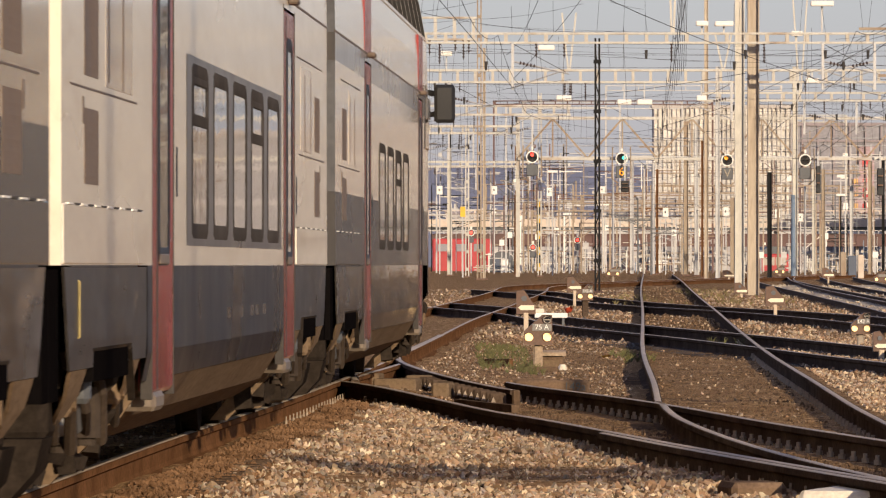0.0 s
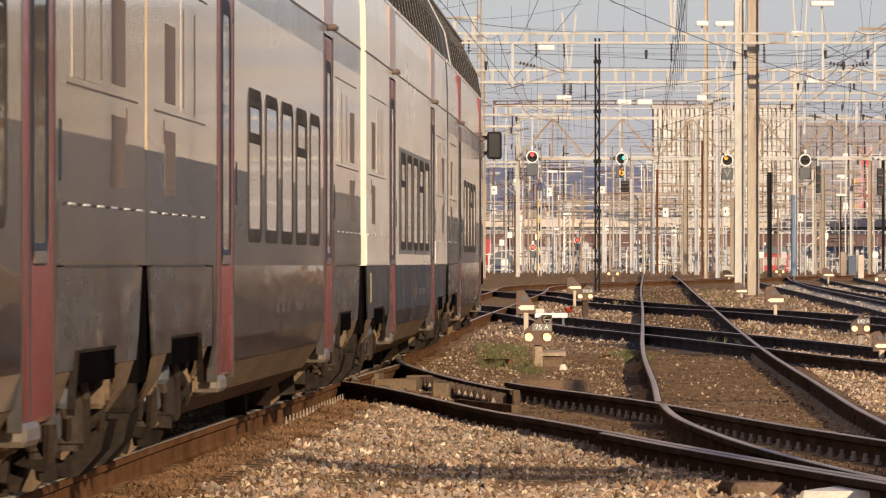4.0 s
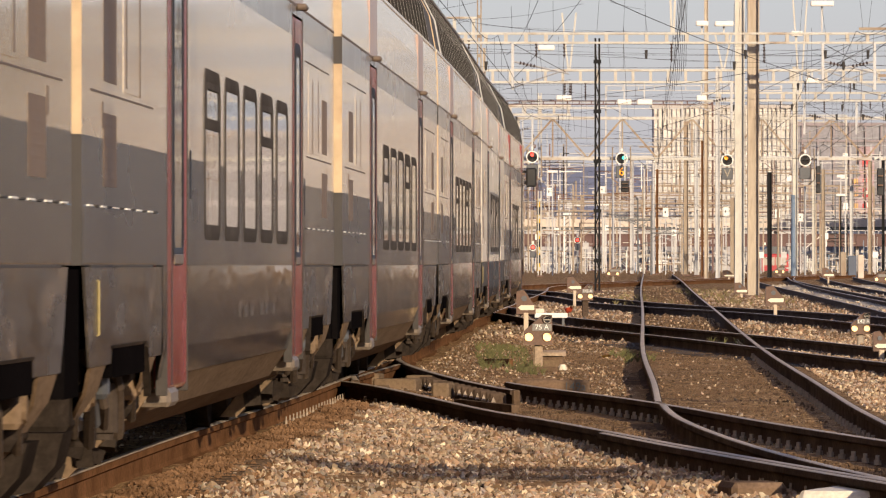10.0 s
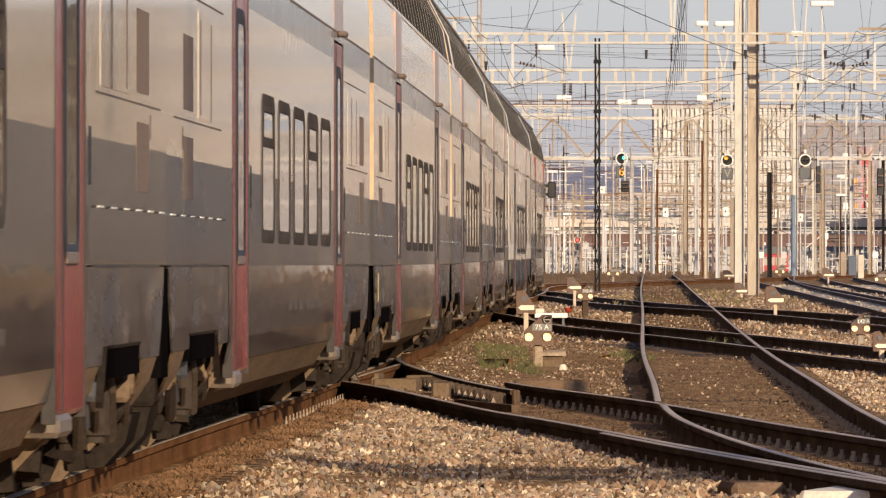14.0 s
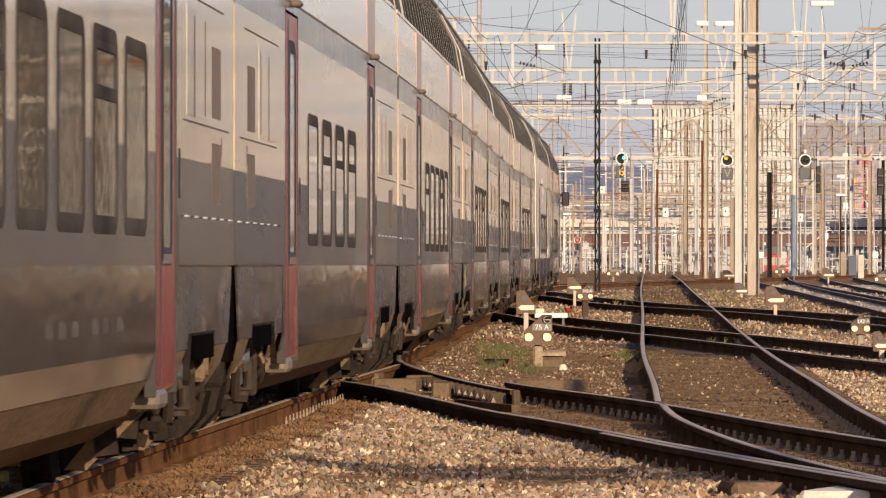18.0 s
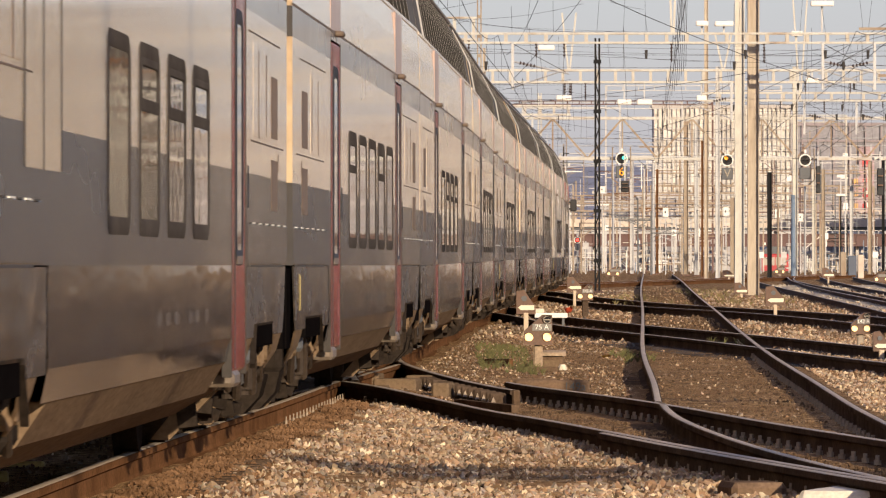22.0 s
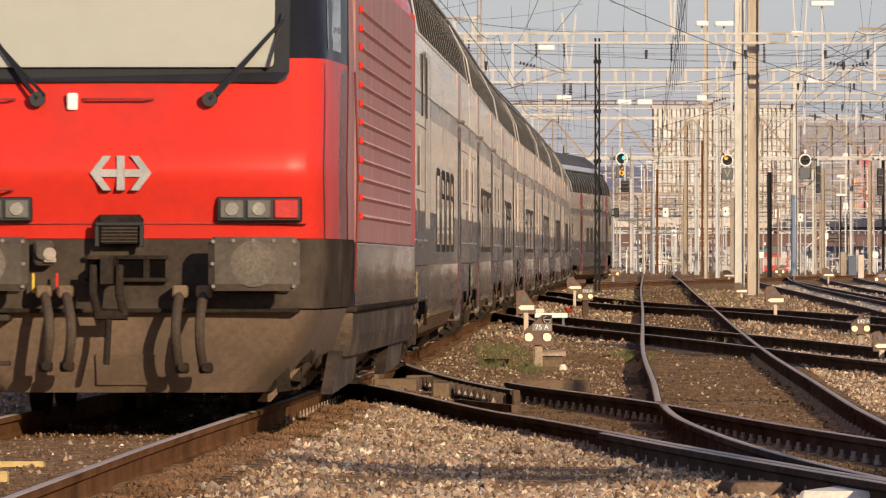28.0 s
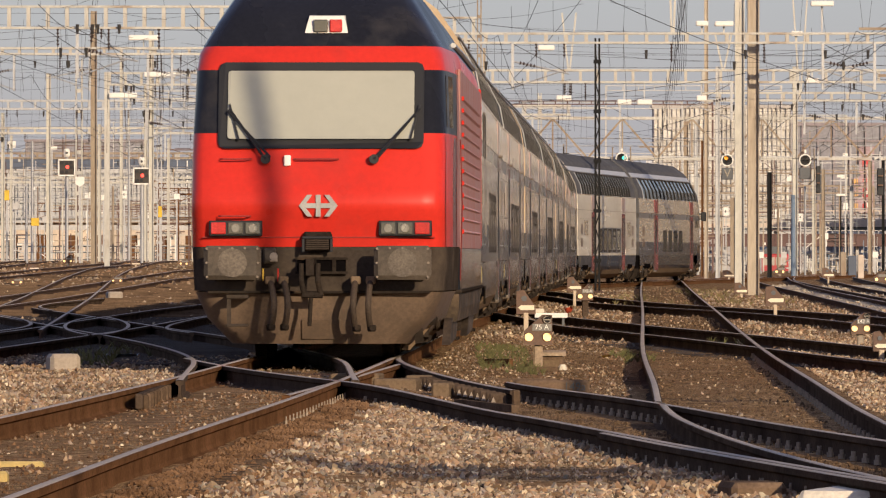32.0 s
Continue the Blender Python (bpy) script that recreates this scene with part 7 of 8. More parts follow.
for dx, dy, w, h in ((-0.72, 84.6, 0.3, 0.12), (-0.42, 83.4, 0.4, 0.1), (0.0, 81.9, 0.16, 0.13), (-0.95, 86.5, 0.2, 0.1), (-0.6, 80.5, 0.22, 0.08), (-0.2, 85.2, 0.26, 0.11)):
    slab("frog_chair", dx, dy, w, 0.5, h, -6, BROWN, "rusty steel chair under the frog", "rail chair", 0.02)
part_rag = Shape()
rr = random.Random(5)
part_rag.v = [((i % 5) * 0.09, (i // 5) * 0.12, 0.03 + 0.06 * rr.random()) for i in range(20)]
part_rag.f = [(i + 5 * j, i + 1 + 5 * j, i + 6 + 5 * j, i + 5 + 5 * j) for i in range(4) for j in range(3)]
rag = tagged(part("plastic_bag", part_rag, paint("pale_blue_plastic", (0.35, 0.45, 0.6), 0.4, spots=6, amount=0.2), smooth=True), "crumpled pale blue plastic bag on the ballast", "litter")
rag.location = (-3.9, 105.6, lane_depth(-3.8, 105.6))
cloth = tagged(part("red_cloth", part_rag, paint("red_cloth", (0.6, 0.08, 0.03), 0.7, spots=6, amount=0.2), smooth=True), "small red rag beside the points", "litter")
cloth.location = (2.5, 187.0, lane_depth(2.5, 187) - 0.05)
cloth.scale = (0.45, 0.5, 3.2)
yellow = tagged(part("yellow_paper", part_rag, paint("yellow_paper", (0.7, 0.5, 0.12), 0.7, spots=6, amount=0.2), smooth=True), "crumpled yellow paper on the ballast", "litter")
yellow.location = (2.0, 115.5, lane_depth(2.0, 115.5))
yellow.scale = (0.36, 0.5, 0.8)


def tuft_field(name, n, x0, x1, y0, y1, h, label):
    """Blades of grass and weeds."""
    rs = np.random.RandomState(n)
    v, f = [], []
    for _ in range(n):
        cx, cy = x0 + (x1 - x0) * rs.rand(), y0 + (y1 - y0) * rs.rand()
        if noise.noise((cx * 3, cy * 0.7, 2.2)) < -0.05:
            continue
        z = lane_depth(cx, cy)
        for _ in range(7):
            a, l, w = rs.rand() * 6.28, h * (0.4 + rs.rand()), 0.003 + 0.004 * rs.rand() + 0.03 * (h > 0.14) * rs.rand() * h
            dx, dy = math.cos(a), math.sin(a)
            o = len(v)
            v += [(cx - w, cy, z), (cx + w, cy, z), (cx + dx * l * 0.35 + w * 0.7, cy + dy * l * 0.35, z + l * 0.65), (cx + dx * l * 0.35 - w * 0.7, cy + dy * l * 0.35, z + l * 0.65), (cx + dx * l * 0.8, cy + dy * l * 0.8, z + l)]
            f += [(o, o + 1, o + 2, o + 3), (o + 3, o + 2, o + 4)]
    me = bpy.data.meshes.new(name)
    me.from_pydata(v, [], f)
    me.materials.append(DRY_GRASS if name == "dry_grass" else GRASS)
    return tagged(new(name, me), label, "grass", kind="stuff")


tuft_field("grass", 330, 0.42, 1.12, 100, 124, 0.075, "sparse green grass round the dwarf signal")
tuft_field("grass", 60, 2.2, 2.6, 110, 122, 0.08, "green weeds between the rails")
tuft_field("dry_grass", 110, 7.0, 9.2, 225, 290, 0.16, "dry yellowish grass round the mast feet")
tuft_field("dry_grass", 60, 4.2, 6.0, 215, 260, 0.15, "dry yellowish grass beside the long track")
tuft_field("grass", 30, -4.3, -3.4, 98, 112, 0.18, "thin weeds beside the stone block")
tuft_field("grass", 25, 3.9, 4.5, 120, 135, 0.1, "green weeds beside the rail")

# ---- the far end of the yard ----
# the haze of the distance is mixed into the facade, pane and hill colours
HAZE_WALL = paint("haze_tinted_facade", (0.42, 0.4, 0.4), 0.8, spots=0.3, amount=0.12, fine=1.5)
BRIDGE_BROWN = paint("brown_bridge_girder", (0.125, 0.07, 0.06), 0.7, spots=0.4, amount=0.15, fine=3)
FAR_WHITE = paint("sunlit_far_white", (0.5, 0.485, 0.46), 0.7, spots=1, amount=0.15, fine=4)
FAR_PINK = paint("haze_tinted_pink_facade", (0.29, 0.25, 0.255), 0.8, spots=0.2, amount=0.15, fine=1)
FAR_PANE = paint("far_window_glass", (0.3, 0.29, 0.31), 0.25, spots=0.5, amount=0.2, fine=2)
FAR_RED = paint("far_red_paint", (0.42, 0.035, 0.04), 0.5, spots=0.6, amount=0.15, fine=3)
SLATE_BLUE = paint("dark_blue_roof", (0.08, 0.1, 0.14), 0.6, spots=0.2, amount=0.2, fine=1)
FAR_CREAM = paint("sunlit_cream_concrete", (0.6, 0.5, 0.4), 0.75, spots=0.6, amount=0.2, fine=2)
# wall tone of the added hall, dark so that the train mirrors darkness
UNSEEN_WALL = paint("dark_mirrored_wall", (0.036, 0.029, 0.023), 0.9, spots=0.5, amount=0.3, fine=3)
GRID_BROWN = paint("haze_tinted_grid", (0.46, 0.42, 0.38), 0.7, spots=0.5, amount=0.2, fine=2)
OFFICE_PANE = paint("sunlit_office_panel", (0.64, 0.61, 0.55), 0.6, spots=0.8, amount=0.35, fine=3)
# pane tone of the same added hall
UNSEEN_PANE = paint("dark_mirrored_pane", (0.08, 0.075, 0.07), 0.3, spots=0.5, amount=0.3, fine=2, spec=0.2)
HILL = paint("haze_tinted_hill", (0.27, 0.275, 0.31), 1.0, spots=0.02, amount=0.12, fine=0.08)

hill = Shape()
hx = np.linspace(-700, 900, 60)
top = [34 + 9 * noise.noise((x * 0.004, 0.3, 0)) + 3 * noise.noise((x * 0.02, 1.3, 0)) for x in hx]
hill.v = [p for x, h in zip(hx, top) for p in ((x, 2600, -5), (x, 2900, h * 0.8), (x, 3200, h))]
hill.f = [(3 * i + k, 3 * i + 3 + k, 3 * i + 4 + k, 3 * i + 1 + k) for i in range(59) for k in (0, 1)]
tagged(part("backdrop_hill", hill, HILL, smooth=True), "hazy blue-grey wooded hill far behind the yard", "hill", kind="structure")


def facade(name, x0, x1, y, z0, z1, cols, rows, wall, pane, label, depth=12, frame_w=0.12, category="building"):
    """A building front with its window grid: wall slab, proud piers and floors, panes set back."""
    t = thing(name, Matrix.Translation((x0, y, z0)), label, category, "distant buildings")
    w, h = x1 - x0, z1 - z0
    part("wall", Shape().box(0, w, 0.5, depth, 0, h), wall, t)
    part("roof", Shape().box(-0.3, w + 0.3, 0, depth, h, h + 0.35), wall, t)
    cw, rh = w / cols, h / rows
    pm = Shape().box(0.04, cw - 0.04, 0.35, 0.5, 0.04, rh - 0.04).mesh("pane")
    pm.materials.append(pane)
    if cols * rows > 300:
        many = Shape()
        for i in range(cols):
            for k in range(rows):
                many.box(i * cw + 0.04, (i + 1) * cw - 0.04, 0.35 - 0.2 * ((i * 7 + k * 3) % 5 == 0), 0.5, k * rh + (0.04 if (i + 2 * k) % 7 else 0.5), (k + 1) * rh - 0.04)
        tagged(part("panes", many, pane, t), "rows of small panes", kind="stuff")
    else:
        for i in range(cols):
            for k in range(rows):
                shared("pane", pm, t, Matrix.Translation((i * cw, 0, k * rh)))
    for i in range(cols + 1):
        part("pier", Shape().box(i * cw - frame_w, i * cw + frame_w, 0, 0.6, 0, h), wall, t)
    for k in range(rows + 1):
        part("floor_edge", Shape().box(0, w, 0.05, 0.6, k * rh - frame_w, k * rh + frame_w), wall, t)
    return t


# road bridge over the tracks
br = thing("road_bridge", Matrix.Translation((-1.2, 900, 0)), "brown girder road bridge with a white railing across the tracks", "bridge")
part("girder", Shape().box(0, 62, 0, 8, 2.85, 4.1), BRIDGE_BROWN, br, "brown plate girder")
for z in (2.85, 4.0):
    part("flange", Shape().box(0, 62, -0.15, 0, z, z + 0.1), BRIDGE_BROWN, br)
for k in range(31):
    part("stiffener", Shape().box(k * 2, k * 2 + 0.1, -0.12, 0, 2.95, 4.0), BRIDGE_BROWN, br)
part("rail_top", Shape().box(-0.5, 62, -0.1, 0, 4.38, 4.46), FAR_WHITE, br, "white bridge railing")
bars = Shape()
for k in range(95):
    bars.box(k * 0.65 - 0.05, k * 0.65 + 0.05, -0.1, 0, 4.1, 4.46)
tagged(part("railing_bars", bars, FAR_WHITE, br), "white railing bars", kind="stuff")
for k in range(9):
    part("pier", Shape().box(3 + k * 6.5, 3.3 + k * 6.5, 1, 2, -0.3, 2.85), FAR_WHITE, br, "pale bridge pier")
vd = thing("road_viaduct", Matrix.Translation((-1.5, 940, 0)), "pale viaduct with a dark underside and a lattice railing", "bridge")
part("underside", Shape().box(0, 66, 0.3, 9, 4.5, 4.95), SLATE, vd, "dark underside")
part("parapet", Shape().box(0, 66, 0, 9, 4.95, 5.75), FAR_CREAM, vd, "cream parapet band")
part("rail_top", Shape().box(0, 66, 0, 0.1, 6.55, 6.66), FAR_CREAM, vd, "cream railing")
part("rail_middle", Shape().box(0, 66, 0, 0.1, 6.1, 6.18), TAN, vd)
bars = Shape()
for k in range(70):
    bars.box(k * 0.95 - 0.06, k * 0.95 + 0.06, 0, 0.12, 5.75, 6.55)
tagged(part("railing_bars", bars, FAR_CREAM, vd), "cream railing bars", kind="stuff")
for k in range(14):
    part("pier", Shape().box(2 + k * 4.8, 2.4 + k * 4.8, 1, 2, -0.3, 4.5), HAZE_WALL, vd, "hazy concrete pier")
fb = thing("footbridge", Matrix.Translation((-55, 930, 0)), "pale footbridge across the far tracks", "bridge")
part("deck", Shape().box(0, 52, 0, 2.5, 4.6, 5.1), FAR_WHITE, fb)
part("railing", Shape().box(0, 52, -0.1, 0, 6.0, 6.1), GALV, fb)
for k in range(6):
    part("pier", Shape().box(1 + k * 10, 1.4 + k * 10, 0.5, 1, -0.5, 4.6), CONCRETE, fb, "concrete pier")
for k in range(18):
    part("post", Shape().box(k * 3 - 0.07, k * 3 + 0.07, -0.1, 0, 5.1, 6.1), GALV, fb)

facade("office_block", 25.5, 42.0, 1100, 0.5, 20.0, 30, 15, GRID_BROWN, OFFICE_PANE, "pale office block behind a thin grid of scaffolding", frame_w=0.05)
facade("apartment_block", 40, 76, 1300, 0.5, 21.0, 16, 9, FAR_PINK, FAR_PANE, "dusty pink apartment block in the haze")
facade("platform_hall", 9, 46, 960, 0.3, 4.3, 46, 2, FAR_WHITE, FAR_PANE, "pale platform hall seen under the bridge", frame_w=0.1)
# shed and hall outside the view, added only as reflections for the train
facade("yard_shed", 47.2, 63, 900, 0.3, 14, 12, 4, HAZE_WALL, FAR_PANE, "unseen pale shed added for the train's side to mirror", frame_w=0.25)
facade("yard_hall", 64, 190, 900, 0.3, 26, 44, 5, UNSEEN_WALL, UNSEEN_PANE, "unseen long dark hall added for the train's side to mirror", frame_w=0.9)
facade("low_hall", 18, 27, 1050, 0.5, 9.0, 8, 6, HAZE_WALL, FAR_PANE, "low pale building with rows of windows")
facade("warehouse", -62, -26, 1010, 6.3, 11.3, 60, 3, FAR_WHITE, GALV, "long pale ribbed hall behind the yard", frame_w=0.07)
facade("loading_hall", -62, -26, 1000, 0.3, 5.3, 11, 1, FAR_CREAM, RUST, "cream loading hall with rusty brown doors", frame_w=1.0)
lr = thing("loading_roof", Matrix.Translation((-63, 998, 5.3)), "dark flat roof with a white edge over the loading hall", "roof")
part("sheet", Shape().box(0, 38, 0, 10, 0.36, 1.0), SLATE, lr)
part("edge", Shape().box(0, 38, -0.1, 0.2, 0.36, 0.6), FAR_WHITE, lr, "white roof edge")
fence = thing("yard_fence", Matrix.Translation((-36, 720, rail_z(-25, 720) - 0.2)), "dark railing along the edge of the yard", "fence")
for z in (0.15, 0.7, 1.2):
    part("rail", Shape().box(0, 20, -0.04, 0.04, z, z + 0.08), SLATE, fence)
for k in range(34):
    part("post", Shape().box(k * 0.6 - 0.03, k * 0.6 + 0.03, -0.03, 0.03, 0, 1.28), SLATE, fence)
roof = thing("hall_roof", Matrix.Translation((-62, 1012, 11.3)), "dark blue flat roof of the long hall", "roof")
part("sheet", Shape().box(-2, 37, 0, 30, 0.3, 1.5), SLATE_BLUE, roof)
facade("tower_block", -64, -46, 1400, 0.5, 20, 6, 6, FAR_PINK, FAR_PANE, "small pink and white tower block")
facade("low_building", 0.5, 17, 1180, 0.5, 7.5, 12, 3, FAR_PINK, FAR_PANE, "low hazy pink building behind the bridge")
# board colour paled by haze as well
BOARD = paint("haze_tinted_pink_board", (0.44, 0.31, 0.32), 0.7, spots=0.6, amount=0.3, fine=2)
sign = thing("billboard", Matrix.Translation((60.4, 1299.9, 8.5)), "tall hazy pink advertising board with red squares", "billboard")
part("panel", Shape().box(-1.1, 1.1, -0.4, 0, 0, 9.5), BOARD, sign)
for z, hh in ((2.2, 1.3), (0.7, 0.6), (4.4, 0.5), (6.6, 1.0)):
    part("square", Shape().box(-0.6, 0.6, -0.5, -0.4, z, z + hh), paint("red_board_square", (0.62, 0.07, 0.07), 0.6, spots=2, amount=0.2, fine=4), sign, "red square")
part("post", Shape().box(-0.3, 0.3, -0.3, 0, -8.6, 0), SLATE, sign)
part("white_shape", Shape().box(-0.25, 0.25, -0.55, -0.5, 2.6, 3.1), SIGNWHITE, sign)
for z in (0.6, 2.3, 4.1):
    part("yellow_square", Shape().box(-1.95, -1.25, -0.5, -0.4, z, z + 0.7), paint("orange_yellow_panel", (0.7, 0.4, 0.12), 0.6, spots=2, amount=0.2, fine=4), sign, "orange yellow square")
part("square_frame", Shape().box(-2.0, -1.1, -0.4, -0.3, 0.4, 5.0), BOARD, sign)


def far_train(name, x, y, w, length, label, red=FAR_RED):
    """The end of a red train far off: body, roof, windows, lamps."""
    t = thing(name, Matrix.Translation((x, y, -0.62)), label, "train")
    part("body", Shape().box(-w / 2, w / 2, 0, length, 0.4, 2.7, 0.1), red, t, "red body")
    part("roof", Shape().loft([[(-w * 0.42, yy, 2.7), (w * 0.42, yy, 2.7), (w * 0.42, yy, 2.95), (w * 0.24, yy, 3.4), (-w * 0.24, yy, 3.4), (-w * 0.42, yy, 2.95)] for yy in (0, length)]), SLATE, t, "dark roof")
    # pale enamel paints the sun's reflection on the windscreen
    part("windscreen", Shape().box(-w * 0.4, w * 0.4, -0.03, 0, 1.6, 2.38, 0.02), PLATE_PALE, t, "windscreen with the sun's reflection painted pale")
    part("window_post", Shape().box(-0.04, 0.04, -0.05, -0.03, 1.6, 2.38), red, t)
    part("underframe", Shape().box(-w * 0.4, w * 0.4, 0.1, length, -0.1, 0.4), BLACK, t)
    return t


far_train("red_train", 31.7, 870, 2.7, 25, "red train with a dark roof waiting under the bridge")
ft = thing("red_coach", Matrix.Translation((-1.0, 860, 0.6)), "red coaches standing beyond the signals", "train")
part("body", Shape().box(0, 5.6, 0, 3, -0.3, 2.9, 0.1), FAR_RED, ft)
for k in range(3):
    part("window", Shape().box(0.5 + k * 1.7, 1.6 + k * 1.7, -0.03, 0, 1.7, 2.4), FAR_PANE, ft)
cab = thing("equipment_dome", Matrix.Translation((4.5, 700, 0.35)), "grey arched equipment shelter with a white door", "shelter")
arch = [(1.0 * math.cos(radians(a)), 0.75 + 0.95 * math.sin(radians(a))) for a in range(0, 181, 15)]
part("shell", Shape().loft([[(1.0, yy, -0.2)] + [(x, yy, z) for x, z in arch] + [(-1.0, yy, -0.2)] for yy in (0, 3)]), SLATE, cab)
part("door", Shape().box(-0.05, 0.5, -0.04, 0, -0.1, 1.1), SIGNWHITE, cab, "white door leaf")
part("door", Shape().box(-0.65, -0.15, -0.04, 0, -0.1, 1.1), SLATE_BLUE, cab)
for px, w, h, mt, lb in ((19.75, 0.28, 1.3, TAN, "square stone-coloured post beside cabinets"), (20.62, 0.3, 1.15, FAR_CREAM, "cream equipment cabinet beside the track"), (20.2, 0.42, 1.1, SLATE_BLUE, "dark blue equipment cabinet beside the track")):
    slab("cabinet", px, 450, w, 0.5, h, 0, mt, lb, "cabinet", 0.03)

# ---- the forest of thin posts and arms in the distance ----
POSTS = {}


def far_post(x, y, h, w, material, arms, label):
    """A thin far post with cross arms; alike pieces share their meshes."""
    w = round(w, 2)
    key = (round(h * 2) / 2, w, material.name)
    if key not in POSTS:
        POSTS[key] = Shape().box(-w / 2, w / 2, -w / 2, w / 2, 0, key[0]).mesh("shaft")
        POSTS[key].materials.append(material)
    t = thing("line_post", Matrix.Translation((x, y, rail_z(x, y) - 0.3)), label, "post", "distant line posts")
    shared("shaft", POSTS[key], t, Matrix())
    for z, l, r in arms:
        ak = (round(l * 2) / 2, "arm", material.name)
        if ak not in POSTS:
            POSTS[ak] = Shape().box(-0.04, ak[0], -0.05, 0.05, -0.035, 0.035).bar((0.1, 0, -0.5), (ak[0] * 0.7, 0, -0.05), 0.035).mesh("arm")
            POSTS[ak].materials.append(material)
        shared("arm", POSTS[ak], t, Matrix.Translation((0, -0.1, z)) @ pose(0, 0, 0, 0, 0, 180 * r))
    return t


rq = random.Random(11)
for i in range(165):
    right = i % 5 > 0
    y = 960 + 130 * rq.random() if right and rq.random() < 0.6 else 540 + 330 * rq.random()
    edge = 784 / 16131 * y
    x = (-0.06 + 1.06 * rq.random()) * edge if right else (-1 + 0.65 * rq.random()) * edge
    if i % 9 == 0:
        x = edge * (1.05 + 1.4 * rq.random())
    h = rq.choice([5, 6, 7, 8, 9, 10, 11]) * (y / 720)
    mt = rq.choice([CREAM, FAR_WHITE, GALV, TAN, TAN, RUST, SLATE, DARKMAST, BRIDGE_BROWN])
    arms = [(h * (0.5 + 0.45 * rq.random()), 0.5 + 2.0 * rq.random(), rq.randint(0, 1)) for _ in range(rq.randint(2, 5))]
    wide = rq.choice([0.06, 0.08, 0.12]) * y / 700
    if y < 880 and 0.0335 < x / y < 0.0385:
        continue
    far_post(x, y, h, wide, mt, arms, "thin pale post with cross arms in the distance")
# columns and fences of the platforms under the bridge
for mt, n, lb in ((FAR_WHITE, 80, "dense row of slim white platform columns under the bridge"), (TAN, 45, "slim tan steel columns among the platforms"), (BRIDGE_BROWN, 45, "slim dark columns among the platforms"), (SIGNWHITE, 18, "slim bright posts on the platforms"), (GALV, 60, "slim grey platform columns under the bridge"), (BLUEGREY, 16, "slim blue-grey platform columns")):
    cols = Shape()
    for i in range(n):
        y = 640 + 250 * rq.random()
        q = 0.009 + 0.039 * rq.random() if i % 12 else -0.047 + 0.03 * rq.random()
        if 0.0342 < q < 0.0382:
            continue
        w, z0, h = rq.choice([0.02, 0.025, 0.04]), lane_depth(q * y, y), rq.choice([0.8, 1.2, 1.4, 1.6, 2.9])
        cols.box(q * y - w, q * y + w, y - w, y + w, z0, z0 + h)
        if i % 3 == 0:
            cols.box(q * y - 0.5, q * y + 0.6, y - 0.05, y + 0.05, z0 + h * 0.8, z0 + h * 0.8 + 0.07)
    tagged(part("platform_columns", cols, mt), lb, "columns", kind="stuff")
# thin cross arms, braces, railings and small gear that fill the depth of the yard
rg = random.Random(31)
for mt, n, lb in ((FAR_WHITE, 420, "pale cross arms and railings far down the yard"), (TAN, 300, "tan braces and arms far down the yard"), (SLATE, 260, "dark small gear far down the yard"), (SIGNWHITE, 160, "bright small plates and caps far down the yard"), (BRIDGE_BROWN, 160, "brown beams far down the yard"), (CREAM, 260, "cream droppers and arms far down the yard")):
    gear = Shape()
    for i in range(n):
        y = 620 + 270 * rg.random()
        q = (0.004 + 0.046 * rg.random()) if i % 5 else (-0.049 + 0.032 * rg.random())
        if y < 880 and 0.0342 < q < 0.0382:
            continue
        x, z0 = q * y, lane_depth(q * y, y)
        z = z0 + (0.2 + 2.6 * rg.random() if i % 2 else 0.2 + 9.5 * rg.random() ** 1.3)
        k, w = rg.random(), 0.02 + 0.025 * rg.random()
        if q > 0 and 1.5 < (z - EYE) * 900 / y < 3.3 and i % 6:
            continue
        if k < 0.45:
            l = 0.4 + 2.2 * rg.random() ** 2
            gear.box(x - l / 2, x + l / 2, y - 0.05, y + 0.05, z - w, z + w)
        elif k < 0.75:
            l = 0.4 + 1.6 * rg.random()
            gear.box(x - w, x + w, y - 0.05, y + 0.05, max(z - l, z0), z)
        elif k < 0.9:
            l = 0.6 + 1.2 * rg.random()
            gear.bar((x, y, z), (x + l * rg.choice([-1, 1]), y, z - l * 0.8), 0.05)
        else:
            gear.box(x - 0.09, x + 0.09, y - 0.05, y + 0.05, z - 0.12, z + 0.12)
    tagged(part("yard_gear", gear, mt), lb, "line gear", kind="stuff")
for i in range(34):
    right = i % 3 > 0
    y = 600 + 270 * rq.random()
    edge = 784 / 16131 * y
    x0 = (0.1 + 0.5 * rq.random()) * edge if right else -edge * (1 - 0.3 * rq.random())
    x1 = x0 + edge * (0.25 + 0.4 * rq.random())
    z = (55 + 65 * rq.random() if i % 2 else 100 + 210 * rq.random()) * y / 16131 + 1
    ladder_beam(x0, x1, y, z, z + rq.choice([0.3, 0.45, 0.6]), rq.choice([0.8, 1.3, 2.5]), rq.choice([CREAM, FAR_WHITE, TAN, TAN, GALV, BRIDGE_BROWN]), 0.07, "pale distant portal beam over the yard", leg=0.06, batten=0.035)
